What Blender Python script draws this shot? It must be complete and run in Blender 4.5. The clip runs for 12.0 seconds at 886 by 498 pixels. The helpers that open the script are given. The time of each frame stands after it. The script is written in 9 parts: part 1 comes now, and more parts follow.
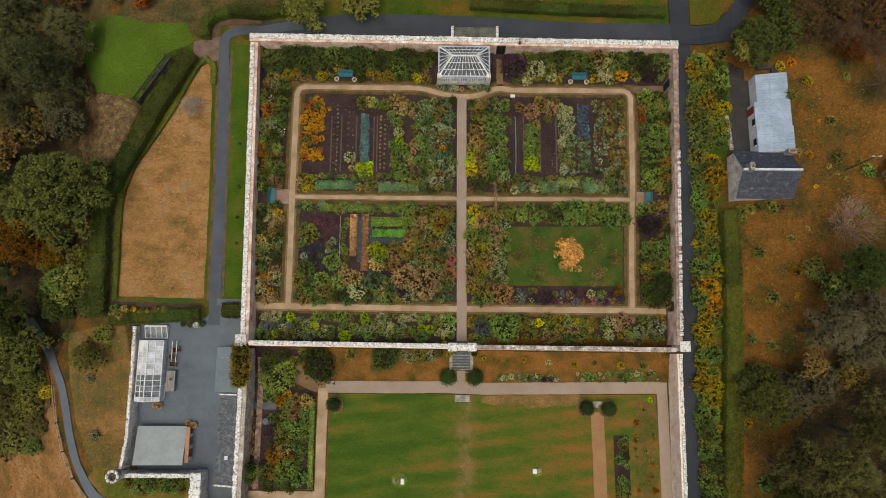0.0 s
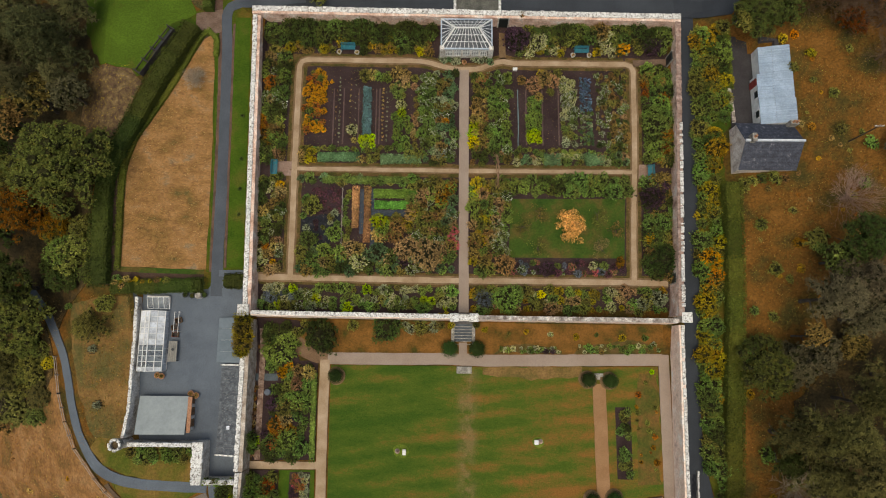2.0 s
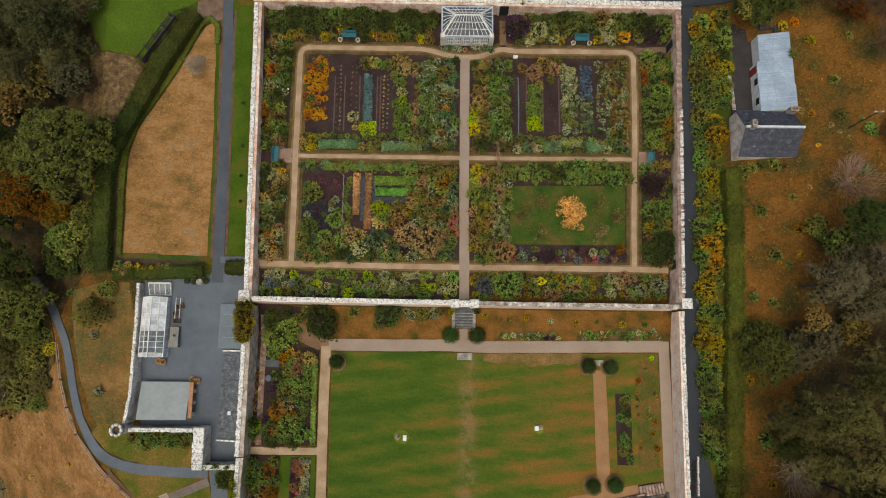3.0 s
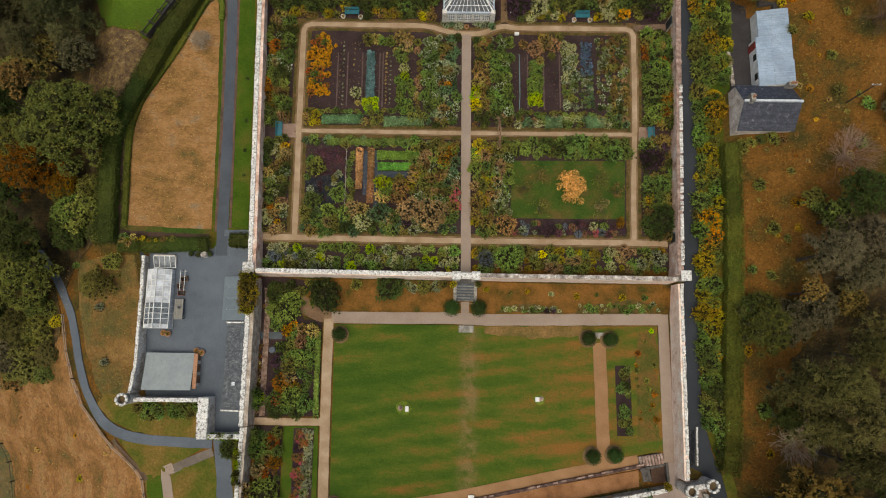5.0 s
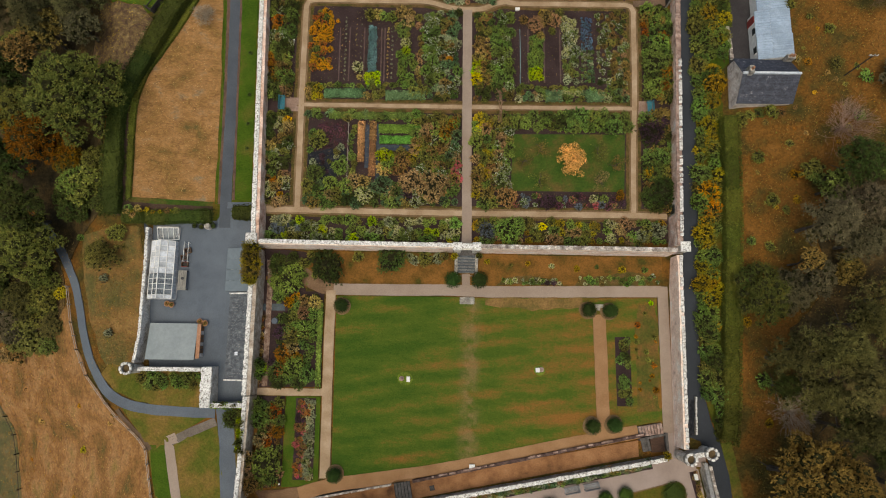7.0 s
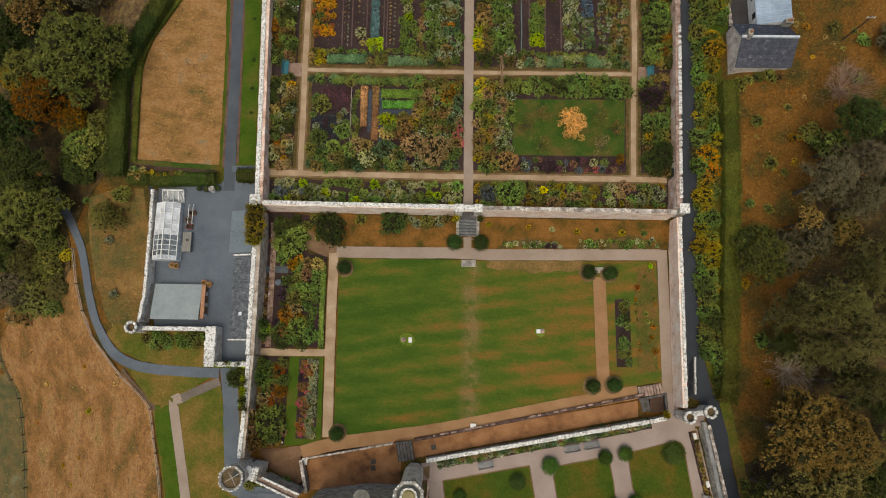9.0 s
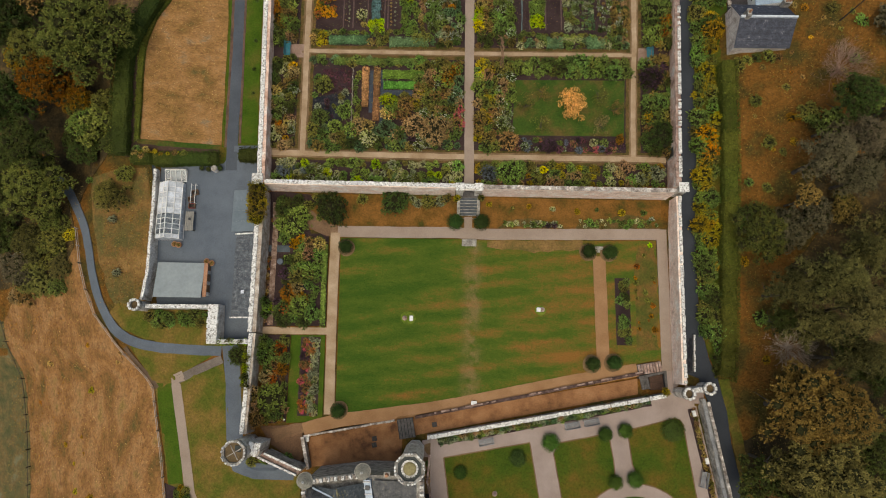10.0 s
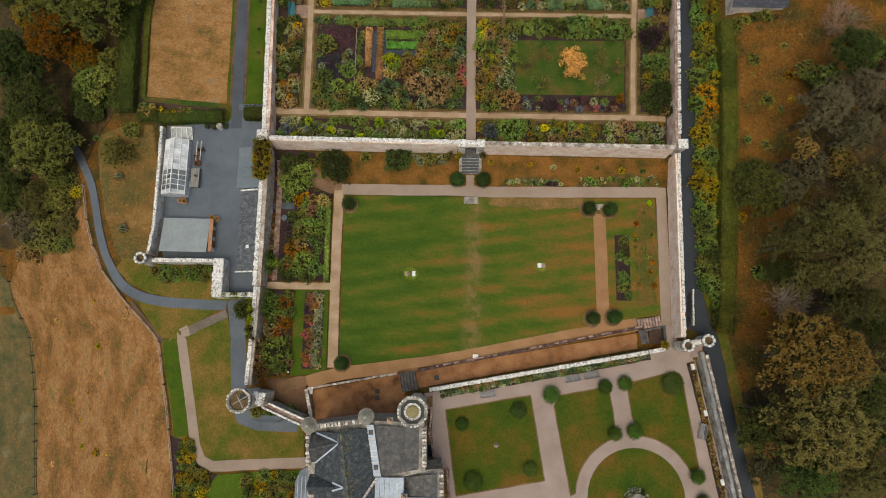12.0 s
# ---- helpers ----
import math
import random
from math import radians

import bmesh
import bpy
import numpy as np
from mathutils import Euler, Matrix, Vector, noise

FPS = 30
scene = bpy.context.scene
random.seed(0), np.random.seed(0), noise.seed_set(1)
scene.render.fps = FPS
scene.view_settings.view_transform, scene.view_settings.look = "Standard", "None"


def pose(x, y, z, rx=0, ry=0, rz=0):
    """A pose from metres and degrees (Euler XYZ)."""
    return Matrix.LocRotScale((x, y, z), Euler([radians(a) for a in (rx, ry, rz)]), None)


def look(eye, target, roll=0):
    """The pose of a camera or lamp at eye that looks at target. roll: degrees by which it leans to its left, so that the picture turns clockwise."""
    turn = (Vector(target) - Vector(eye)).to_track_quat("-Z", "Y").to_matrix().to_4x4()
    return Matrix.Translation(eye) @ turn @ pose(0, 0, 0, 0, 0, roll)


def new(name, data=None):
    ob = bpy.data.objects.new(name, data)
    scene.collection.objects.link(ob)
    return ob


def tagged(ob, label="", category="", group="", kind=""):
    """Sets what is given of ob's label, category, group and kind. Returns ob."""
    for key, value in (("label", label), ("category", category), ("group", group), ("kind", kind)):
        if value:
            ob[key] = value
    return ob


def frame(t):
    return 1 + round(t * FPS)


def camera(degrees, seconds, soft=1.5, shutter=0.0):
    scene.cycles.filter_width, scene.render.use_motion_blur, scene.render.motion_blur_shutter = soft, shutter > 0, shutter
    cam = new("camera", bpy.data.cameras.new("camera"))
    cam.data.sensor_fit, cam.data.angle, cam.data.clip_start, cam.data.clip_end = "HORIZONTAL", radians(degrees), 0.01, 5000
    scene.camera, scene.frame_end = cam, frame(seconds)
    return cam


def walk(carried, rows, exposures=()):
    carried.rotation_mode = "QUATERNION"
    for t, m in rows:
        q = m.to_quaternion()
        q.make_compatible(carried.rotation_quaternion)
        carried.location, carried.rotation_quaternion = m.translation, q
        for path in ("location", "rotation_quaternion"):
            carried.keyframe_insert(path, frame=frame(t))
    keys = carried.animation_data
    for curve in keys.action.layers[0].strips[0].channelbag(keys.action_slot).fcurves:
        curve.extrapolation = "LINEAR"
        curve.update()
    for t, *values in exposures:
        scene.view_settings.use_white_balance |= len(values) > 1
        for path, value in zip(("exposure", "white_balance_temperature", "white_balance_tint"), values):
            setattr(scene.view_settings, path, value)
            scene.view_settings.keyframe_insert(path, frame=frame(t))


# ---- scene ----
cam = camera(72.0, 12.0, soft=1.0)
# seconds, eye x y z, degrees off straight down, lean, turn
ROWS = [
    (0.0, -2.210, -17.730, 70.280, 9.476, -0.149, 0.396),
    (0.5, -2.285, -18.503, 70.152, 9.475, -0.154, 0.424),
    (1.0, -2.284, -19.309, 70.017, 9.486, -0.130, 0.482),
    (1.5, -2.297, -20.131, 69.857, 9.472, -0.106, 0.497),
    (2.0, -2.350, -20.948, 69.762, 9.458, -0.108, 0.530),
    (2.5, -2.384, -21.662, 69.741, 9.440, -0.106, 0.535),
    (3.0, -2.386, -22.443, 69.711, 9.411, -0.094, 0.563),
    (5.0, -2.524, -25.579, 69.950, 9.379, -0.075, 0.621),
    (5.5, -2.503, -26.381, 69.954, 9.380, -0.040, 0.640),
    (6.0, -2.502, -27.131, 69.947, 9.391, -0.016, 0.657),
    (6.5, -2.519, -28.013, 69.981, 9.429, -0.012, 0.640),
    (7.0, -2.524, -29.042, 69.971, 9.493, 0.003, 0.649),
    (9.0, -2.643, -33.617, 69.994, 9.575, 0.015, 0.741),
    (9.5, -2.669, -34.953, 69.988, 9.647, 0.015, 0.757),
    (10.0, -2.693, -36.254, 70.014, 9.673, 0.028, 0.753),
    (10.5, -2.683, -37.545, 70.015, 9.680, 0.054, 0.782),
    (11.0, -2.713, -38.885, 70.039, 9.689, 0.066, 0.794),
    (11.5, -2.763, -40.265, 70.020, 9.706, 0.054, 0.813),
    (12.0, -2.825, -41.583, 70.075, 9.710, 0.056, 0.829),
]
walk(cam, [(t, pose(x, y, z, 0, 0, turn) @ pose(0, 0, 0, off) @ pose(0, 0, 0, 0, lean)) for t, x, y, z, off, lean, turn in ROWS],
     [(0, -0.16, 7250, 4), (12, -0.16, 7250, 4)])

# ---- world and light ----
world = bpy.data.worlds.new("overcast")
world.use_nodes = True
scene.world = world
sky = world.node_tree.nodes.new("ShaderNodeTexSky")
sky.sky_type, sky.sun_disc = "NISHITA", False
sky.sun_elevation, sky.sun_rotation = radians(72), radians(200)
sky.air_density, sky.dust_density, sky.ozone_density = 1.0, 4.0, 1.0
back = world.node_tree.nodes["Background"]
back.inputs["Strength"].default_value = 0.14
world.node_tree.links.new(sky.outputs[0], back.inputs["Color"])
sun_data = bpy.data.lights.new("sun", "SUN")
sun_data.energy, sun_data.angle, sun_data.color = 1.5, radians(40), (1.0, 0.94, 0.85)
sun = new("sun", sun_data)
sun.matrix_world = look((-10, -28, 95), (0, 0, 0))

# ---- materials ----
def nodes_of(name):
    m = bpy.data.materials.new(name)
    m.use_nodes = True
    nt = m.node_tree
    return m, nt, nt.nodes["Principled BSDF"]


def ramp(nt, fac, stops, constant=False):
    r = nt.nodes.new("ShaderNodeValToRGB")
    r.color_ramp.interpolation = "CONSTANT" if constant else "LINEAR"
    el = r.color_ramp.elements
    while len(el) < len(stops):
        el.new(0.5)
    for e, (p, c) in zip(el, stops):
        e.position, e.color = p, (*c, 1)
    nt.links.new(fac, r.inputs["Fac"])
    return r.outputs["Color"]


def noise_of(nt, scale, detail=4, rough=0.6, stretch=None, vector=None):
    n = nt.nodes.new("ShaderNodeTexNoise")
    n.inputs["Scale"].default_value, n.inputs["Detail"].default_value = scale, detail
    n.inputs["Roughness"].default_value = rough
    v = vector or nt.nodes.new("ShaderNodeNewGeometry").outputs["Position"]
    if stretch:
        mp = nt.nodes.new("ShaderNodeMapping")
        mp.inputs["Scale"].default_value = stretch
        nt.links.new(v, mp.inputs["Vector"])
        v = mp.outputs["Vector"]
    nt.links.new(v, n.inputs["Vector"])
    return n.outputs["Fac"]


def mixed(nt, fac, a, b, how="MIX"):
    m = nt.nodes.new("ShaderNodeMix")
    m.data_type, m.blend_type = "RGBA", how
    for sock, v in ((m.inputs[0], fac), (m.inputs[6], a), (m.inputs[7], b)):
        if isinstance(v, (int, float)):
            sock.default_value = v
        elif isinstance(v, tuple):
            sock.default_value = (*v, 1)
        else:
            nt.links.new(v, sock)
    return m.outputs[2]


def math_of(nt, op, a, b=0.0, c=None):
    m = nt.nodes.new("ShaderNodeMath")
    m.operation = op
    for sock, v in zip(m.inputs, (a, b) if c is None else (a, b, c)):
        if isinstance(v, (int, float)):
            sock.default_value = v
        else:
            nt.links.new(v, sock)
    return m.outputs[0]


def bumped(nt, bsdf, height, strength, distance):
    b = nt.nodes.new("ShaderNodeBump")
    b.inputs["Strength"].default_value, b.inputs["Distance"].default_value = strength, distance
    nt.links.new(height, b.inputs["Height"])
    nt.links.new(b.outputs["Normal"], bsdf.inputs["Normal"])


def surface(name, stops, scale=0.4, fine=6.0, rough=0.9, bump=0.4, depth=0.05, speck=0.35, spec=0.3, stretch=None, vary=0.0, swirl=0.0):
    """A matt surface: broad patches from the stops, finer grain over them, relief."""
    m, nt, bsdf = nodes_of(name)
    deep = 0.92 if max(max(c) for _, c in stops) < 0.6 else 1.0
    stops = [(p, tuple(v * deep for v in c)) for p, c in stops]
    col = ramp(nt, noise_of(nt, scale, 5, 0.6, stretch), stops)
    grain = noise_of(nt, fine, 5, 0.7, stretch)
    if swirl:
        grain.node.inputs["Distortion"].default_value = swirl
    shade = ramp(nt, grain, [(0.3, (1 - speck,) * 3), (0.7, (1 + speck,) * 3)])
    col = mixed(nt, 1.0, col, shade, "MULTIPLY")
    if vary:
        info = nt.nodes.new("ShaderNodeObjectInfo")
        col = mixed(nt, 1.0, col, ramp(nt, info.outputs["Random"], [(0, (1 - vary,) * 3), (1, (1 + vary,) * 3)]), "MULTIPLY")
    nt.links.new(col, bsdf.inputs["Base Color"])
    bsdf.inputs["Roughness"].default_value = rough
    bsdf.inputs["Specular IOR Level"].default_value = spec
    if bump:
        bumped(nt, bsdf, grain, bump, depth)
    return m


def leaf_material(name, colours, flower=None, share=0.3, fade=(0.17, 0.115, 0.03), turned=0.45, start=0.5, lively=0.95):
    """Foliage: every leaf a little different, every plant too; with flowers, a share of the leaves are petals."""
    m, nt, bsdf = nodes_of(name)
    geo = nt.nodes.new("ShaderNodeNewGeometry")
    info = nt.nodes.new("ShaderNodeObjectInfo")
    rnd = geo.outputs["Random Per Island"]
    a, b, c = colours
    if lively > 0.55:
        a, c = tuple(0.8 * v for v in a), tuple(1.3 * v for v in c)
    col = ramp(nt, rnd, [(0.0, a), (0.5, b), (1.0, c)])
    hs = nt.nodes.new("ShaderNodeHueSaturation")
    nt.links.new(col, hs.inputs["Color"])
    nt.links.new(math_of(nt, "MULTIPLY_ADD", info.outputs["Random"], 0.05, 0.475), hs.inputs["Hue"])
    spread = math_of(nt, "FRACT", math_of(nt, "MULTIPLY", rnd, 91.7))
    spread = math_of(nt, "MULTIPLY_ADD", spread, lively, 0.56 - lively / 2)
    whole = math_of(nt, "MULTIPLY_ADD", math_of(nt, "FRACT", math_of(nt, "MULTIPLY", info.outputs["Random"], 7.13)), 0.9, 1.02 if lively > 0.55 else 0.75)
    patchy = 2.0 if lively > 0.55 else 0.9
    mottle = math_of(nt, "MULTIPLY_ADD", noise_of(nt, 4.5, 4, 0.75), 0.75 * patchy, math_of(nt, "MULTIPLY_ADD", noise_of(nt, 0.75, 3), patchy, 0.55 - 0.875 * patchy))
    nt.links.new(math_of(nt, "MAXIMUM", math_of(nt, "MULTIPLY", math_of(nt, "ADD", mottle, spread), whole), 0.15), hs.inputs["Value"])
    hs.inputs["Saturation"].default_value = 1.12
    col = hs.outputs["Color"]
    worn = math_of(nt, "MULTIPLY", math_of(nt, "SUBTRACT", noise_of(nt, 1.3, 4, 0.7), start), 1.6 + 3.5 * max(0.0, turned - 0.45))
    worn = math_of(nt, "MINIMUM", math_of(nt, "MAXIMUM", worn, 0.0), turned)
    col = mixed(nt, worn, col, fade)
    if flower:
        pick = math_of(nt, "FRACT", math_of(nt, "MULTIPLY", rnd, 37.3))
        pick = math_of(nt, "LESS_THAN", pick, share)
        col = mixed(nt, pick, col, flower)
    nt.links.new(col, bsdf.inputs["Base Color"])
    bsdf.inputs["Roughness"].default_value = 0.75
    bsdf.inputs["Specular IOR Level"].default_value = 0.12
    return m


LEAF = {
    "dark": leaf_material("leaf_dark_green", ((0.026, 0.038, 0.012), (0.047, 0.064, 0.019), (0.073, 0.095, 0.028)), lively=0.5),
    "mid": leaf_material("leaf_green", ((0.044, 0.066, 0.02), (0.075, 0.108, 0.03), (0.118, 0.155, 0.05))),
    "bright": leaf_material("leaf_bright_green", ((0.066, 0.1, 0.026), (0.1, 0.148, 0.036), (0.155, 0.21, 0.064))),
    "lime": leaf_material("leaf_lime", ((0.12, 0.175, 0.014), (0.18, 0.25, 0.02), (0.25, 0.32, 0.04)), fade=(0.3, 0.28, 0.04)),
    "olive": leaf_material("leaf_olive", ((0.06, 0.062, 0.018), (0.102, 0.104, 0.028), (0.155, 0.148, 0.046))),
    "gold": leaf_material("leaf_gold", ((0.11, 0.085, 0.013), (0.195, 0.145, 0.024), (0.29, 0.21, 0.042)), fade=(0.12, 0.11, 0.03)),
    "yellow": leaf_material("leaf_yellow", ((0.27, 0.23, 0.012), (0.40, 0.33, 0.016), (0.48, 0.41, 0.04)), fade=(0.2, 0.2, 0.03)),
    "amber": leaf_material("leaf_amber", ((0.18, 0.085, 0.018), (0.31, 0.145, 0.028), (0.42, 0.215, 0.05)), fade=(0.12, 0.08, 0.02)),
    "orange": leaf_material("leaf_orange", ((0.26, 0.125, 0.05), (0.38, 0.195, 0.085), (0.46, 0.255, 0.125)), fade=(0.34, 0.16, 0.06), lively=0.6),
    "dahlia": leaf_material("leaf_dahlia", ((0.05, 0.07, 0.014), (0.1, 0.11, 0.018), (0.18, 0.15, 0.02)), (0.85, 0.36, 0.015), 0.6),
    "rust": leaf_material("leaf_rust", ((0.09, 0.042, 0.014), (0.15, 0.065, 0.018), (0.22, 0.095, 0.026))),
    "brown": leaf_material("leaf_brown", ((0.078, 0.054, 0.022), (0.128, 0.087, 0.034), (0.185, 0.128, 0.05))),
    "tan": leaf_material("leaf_tan", ((0.14, 0.1, 0.042), (0.22, 0.155, 0.062), (0.32, 0.23, 0.1)), fade=(0.2, 0.12, 0.04)),
    "straw": leaf_material("leaf_straw", ((0.19, 0.108, 0.046), (0.28, 0.165, 0.072), (0.37, 0.23, 0.108)), fade=(0.26, 0.155, 0.065)),
    "stubble": leaf_material("leaf_stubble", ((0.14, 0.084, 0.04), (0.2, 0.122, 0.058), (0.28, 0.18, 0.09)), fade=(0.1, 0.075, 0.03), turned=0.6, start=0.5),
    "crop": leaf_material("leaf_crop", ((0.046, 0.092, 0.02), (0.066, 0.12, 0.027), (0.09, 0.155, 0.04)), fade=(0.08, 0.12, 0.04)),
    "fawn": leaf_material("leaf_fawn", ((0.12, 0.08, 0.043), (0.195, 0.13, 0.068), (0.28, 0.19, 0.105)), fade=(0.13, 0.105, 0.04)),
    "fern": leaf_material("leaf_bracken", ((0.13, 0.065, 0.018), (0.21, 0.105, 0.026), (0.29, 0.155, 0.042)), fade=(0.13, 0.11, 0.03)),
    "purple": leaf_material("leaf_purple", ((0.018, 0.011, 0.016), (0.034, 0.02, 0.028), (0.055, 0.03, 0.04)), fade=(0.05, 0.03, 0.03)),
    "bluegreen": leaf_material("leaf_blue_green", ((0.042, 0.072, 0.036), (0.066, 0.106, 0.05), (0.1, 0.145, 0.074)), fade=(0.085, 0.1, 0.05)),
    "teal": leaf_material("leaf_teal", ((0.045, 0.085, 0.085), (0.08, 0.135, 0.135), (0.12, 0.19, 0.185)), fade=(0.1, 0.12, 0.09)),
    "blue": leaf_material("leaf_blue", ((0.035, 0.056, 0.08), (0.06, 0.092, 0.135), (0.105, 0.15, 0.21)), fade=(0.07, 0.09, 0.1)),
    "grey": leaf_material("leaf_grey_green", ((0.085, 0.1, 0.055), (0.15, 0.165, 0.1), (0.24, 0.25, 0.17)), fade=(0.15, 0.13, 0.07)),
    "cream": leaf_material("leaf_cream", ((0.075, 0.09, 0.025), (0.13, 0.145, 0.042), (0.21, 0.21, 0.07)), (0.62, 0.58, 0.36), 0.4),
    "white": leaf_material("leaf_white_flower", ((0.036, 0.055, 0.016), (0.066, 0.09, 0.022), (0.1, 0.125, 0.036)), (0.74, 0.74, 0.7), 0.16),
    "pink": leaf_material("leaf_pink_flower", ((0.045, 0.055, 0.018), (0.075, 0.085, 0.024), (0.1, 0.115, 0.036)), (0.6, 0.12, 0.16), 0.3),
    "red": leaf_material("leaf_red_flower", ((0.05, 0.05, 0.018), (0.085, 0.08, 0.024), (0.11, 0.1, 0.036)), (0.48, 0.12, 0.07), 0.28),
    "pine": leaf_material("leaf_pine", ((0.056, 0.056, 0.02), (0.088, 0.086, 0.031), (0.138, 0.126, 0.048)), fade=(0.165, 0.13, 0.042), lively=0.5),
    "conifer": leaf_material("leaf_conifer", ((0.045, 0.049, 0.022), (0.078, 0.079, 0.034), (0.13, 0.12, 0.055)), fade=(0.13, 0.1, 0.04), lively=0.5),
    "crimson": leaf_material("leaf_crimson", ((0.1, 0.02, 0.012), (0.15, 0.03, 0.016), (0.2, 0.045, 0.02)), fade=(0.12, 0.05, 0.02), lively=0.5),
    "thicket": leaf_material("leaf_thicket", ((0.06, 0.04, 0.018), (0.095, 0.06, 0.026), (0.14, 0.09, 0.04)), fade=(0.16, 0.07, 0.02), lively=0.5),
    "tan_tree": leaf_material("leaf_tan_tree", ((0.08, 0.057, 0.02), (0.12, 0.084, 0.028), (0.17, 0.12, 0.042)), fade=(0.17, 0.095, 0.03), lively=0.5),
    "olive_tree": leaf_material("leaf_olive_tree", ((0.064, 0.06, 0.021), (0.098, 0.09, 0.031), (0.142, 0.126, 0.046)), fade=(0.15, 0.11, 0.04), lively=0.5),
    "topiary": leaf_material("leaf_yew", ((0.012, 0.025, 0.008), (0.021, 0.039, 0.011), (0.034, 0.056, 0.016)), fade=(0.04, 0.06, 0.02), lively=0.5),
    "turning": leaf_material("leaf_turning", ((0.056, 0.064, 0.02), (0.096, 0.106, 0.03), (0.16, 0.165, 0.05)), fade=(0.3, 0.21, 0.03), turned=0.65, start=0.52, lively=0.5),
    "copper": leaf_material("leaf_copper", ((0.105, 0.06, 0.015), (0.18, 0.103, 0.02), (0.29, 0.17, 0.034)), fade=(0.1, 0.085, 0.024), turned=0.7, start=0.48, lively=0.5),
    "ash": leaf_material("leaf_ash_brown", ((0.054, 0.049, 0.029), (0.085, 0.075, 0.044), (0.128, 0.112, 0.066)), fade=(0.12, 0.095, 0.045), lively=0.5),
    "slate": leaf_material("leaf_slate_blue", ((0.04, 0.05, 0.065), (0.07, 0.082, 0.1), (0.11, 0.12, 0.14)), fade=(0.08, 0.09, 0.07)),
    "box": leaf_material("leaf_box", ((0.026, 0.046, 0.011), (0.04, 0.065, 0.015), (0.056, 0.085, 0.02)), fade=(0.06, 0.08, 0.02), lively=0.5),
    "maroon": leaf_material("leaf_maroon", ((0.036, 0.016, 0.02), (0.056, 0.025, 0.031), (0.085, 0.038, 0.045)), fade=(0.04, 0.03, 0.028)),
    "rose": leaf_material("leaf_rose_flower", ((0.05, 0.05, 0.02), (0.085, 0.075, 0.03), (0.11, 0.1, 0.04)), (0.72, 0.1, 0.17), 0.6),
    "scarlet": leaf_material("leaf_scarlet_flower", ((0.05, 0.055, 0.018), (0.085, 0.085, 0.024), (0.12, 0.11, 0.036)), (0.6, 0.13, 0.03), 0.5),
    "hedge_east": leaf_material("leaf_meadow_hedge", ((0.042, 0.049, 0.012), (0.064, 0.071, 0.016), (0.098, 0.104, 0.026)), fade=(0.115, 0.088, 0.022), lively=0.5),
    "hedge": leaf_material("leaf_hedge", ((0.023, 0.032, 0.009), (0.036, 0.047, 0.012), (0.055, 0.066, 0.018)), fade=(0.05, 0.052, 0.014), lively=0.5),
}
WORDS = {
    "dark": "dense dark green", "mid": "leafy green", "bright": "fresh bright green", "lime": "bright lime green", "olive": "dull olive green",
    "gold": "golden yellow autumn", "yellow": "bright yellow", "amber": "amber orange autumn", "orange": "pale orange autumn",
    "dahlia": "orange flowering dahlia", "rust": "rust red autumn", "brown": "faded brown autumn", "tan": "faded tan", "straw": "dry straw coloured", "fern": "rust-brown bracken", "stubble": "dry pinkish tan", "crop": "fresh green", "fawn": "fawn brown autumn",
    "purple": "dark purple leaved", "bluegreen": "blue-green leafy", "teal": "blue-green strap-leaved", "blue": "dusty blue leafy", "grey": "silvery grey-green",
    "cream": "cream flowering", "white": "white flowering", "pink": "pink flowering", "red": "red flowering", "pine": "dark evergreen", "topiary": "clipped dark green",
    "tan_tree": "golden tan autumn", "conifer": "dark green conifer", "thicket": "brown leafless thicket", "crimson": "deep red autumn", "olive_tree": "dull olive green", "hedge": "clipped green", "turning": "olive green and yellow autumn", "copper": "copper brown autumn", "ash": "grey-brown evergreen", "hedge_east": "clipped olive green", "maroon": "maroon red leaved", "box": "clipped mid-green", "slate": "slate blue leafy", "rose": "rose pink flowering", "scarlet": "orange-red flowering",
}

# Twig masses in bushes and crowns: leaf-gap shade put into their dark colour.
twig_shade = surface("shaded_twigs", [(0.3, (0.018, 0.018, 0.009)), (0.7, (0.04, 0.037, 0.017))], 4, 14, 0.95, 0.9, 0.08, 0.5, spec=0.05)
crown_shade = surface("shaded_crown", [(0.3, (0.024, 0.025, 0.01)), (0.7, (0.05, 0.048, 0.018))], 3, 12, 0.95, 0.9, 0.1, 0.5, spec=0.05)
soil = surface("soil", [(0.3, (0.034, 0.021, 0.021)), (0.7, (0.066, 0.042, 0.040))], 0.5, 9, bump=0.8, depth=0.08, spec=0.12)
# Black sheeting of the beds; also the painted shade of two pits.
fabric_and_shade = surface("black_fabric_and_shade", [(0.34, (0.014, 0.015, 0.019)), (0.6, (0.03, 0.031, 0.038)), (0.74, (0.11, 0.105, 0.1))], 2.4, 8, 0.9, 0.6, 0.04, 0.5, spec=0.1)
path_earth = surface("path_earth", [(0.3, (0.125, 0.075, 0.036)), (0.52, (0.19, 0.12, 0.06)), (0.7, (0.26, 0.17, 0.092))], 0.7, 8, bump=0.5, depth=0.04, speck=0.25)
gravel = surface("path_gravel", [(0.3, (0.3, 0.2, 0.115)), (0.52, (0.4, 0.285, 0.18)), (0.7, (0.49, 0.365, 0.25))], 0.5, 14, bump=0.3, depth=0.03, speck=0.2)
pale_gravel = surface("pale_gravel", [(0.3, (0.295, 0.222, 0.172)), (0.7, (0.375, 0.295, 0.24))], 0.3, 14, bump=0.3, depth=0.03, speck=0.18)
formal_gravel = surface("formal_gravel", [(0.3, (0.3, 0.232, 0.2)), (0.7, (0.4, 0.318, 0.28))], 0.35, 14, bump=0.3, depth=0.03, speck=0.18)
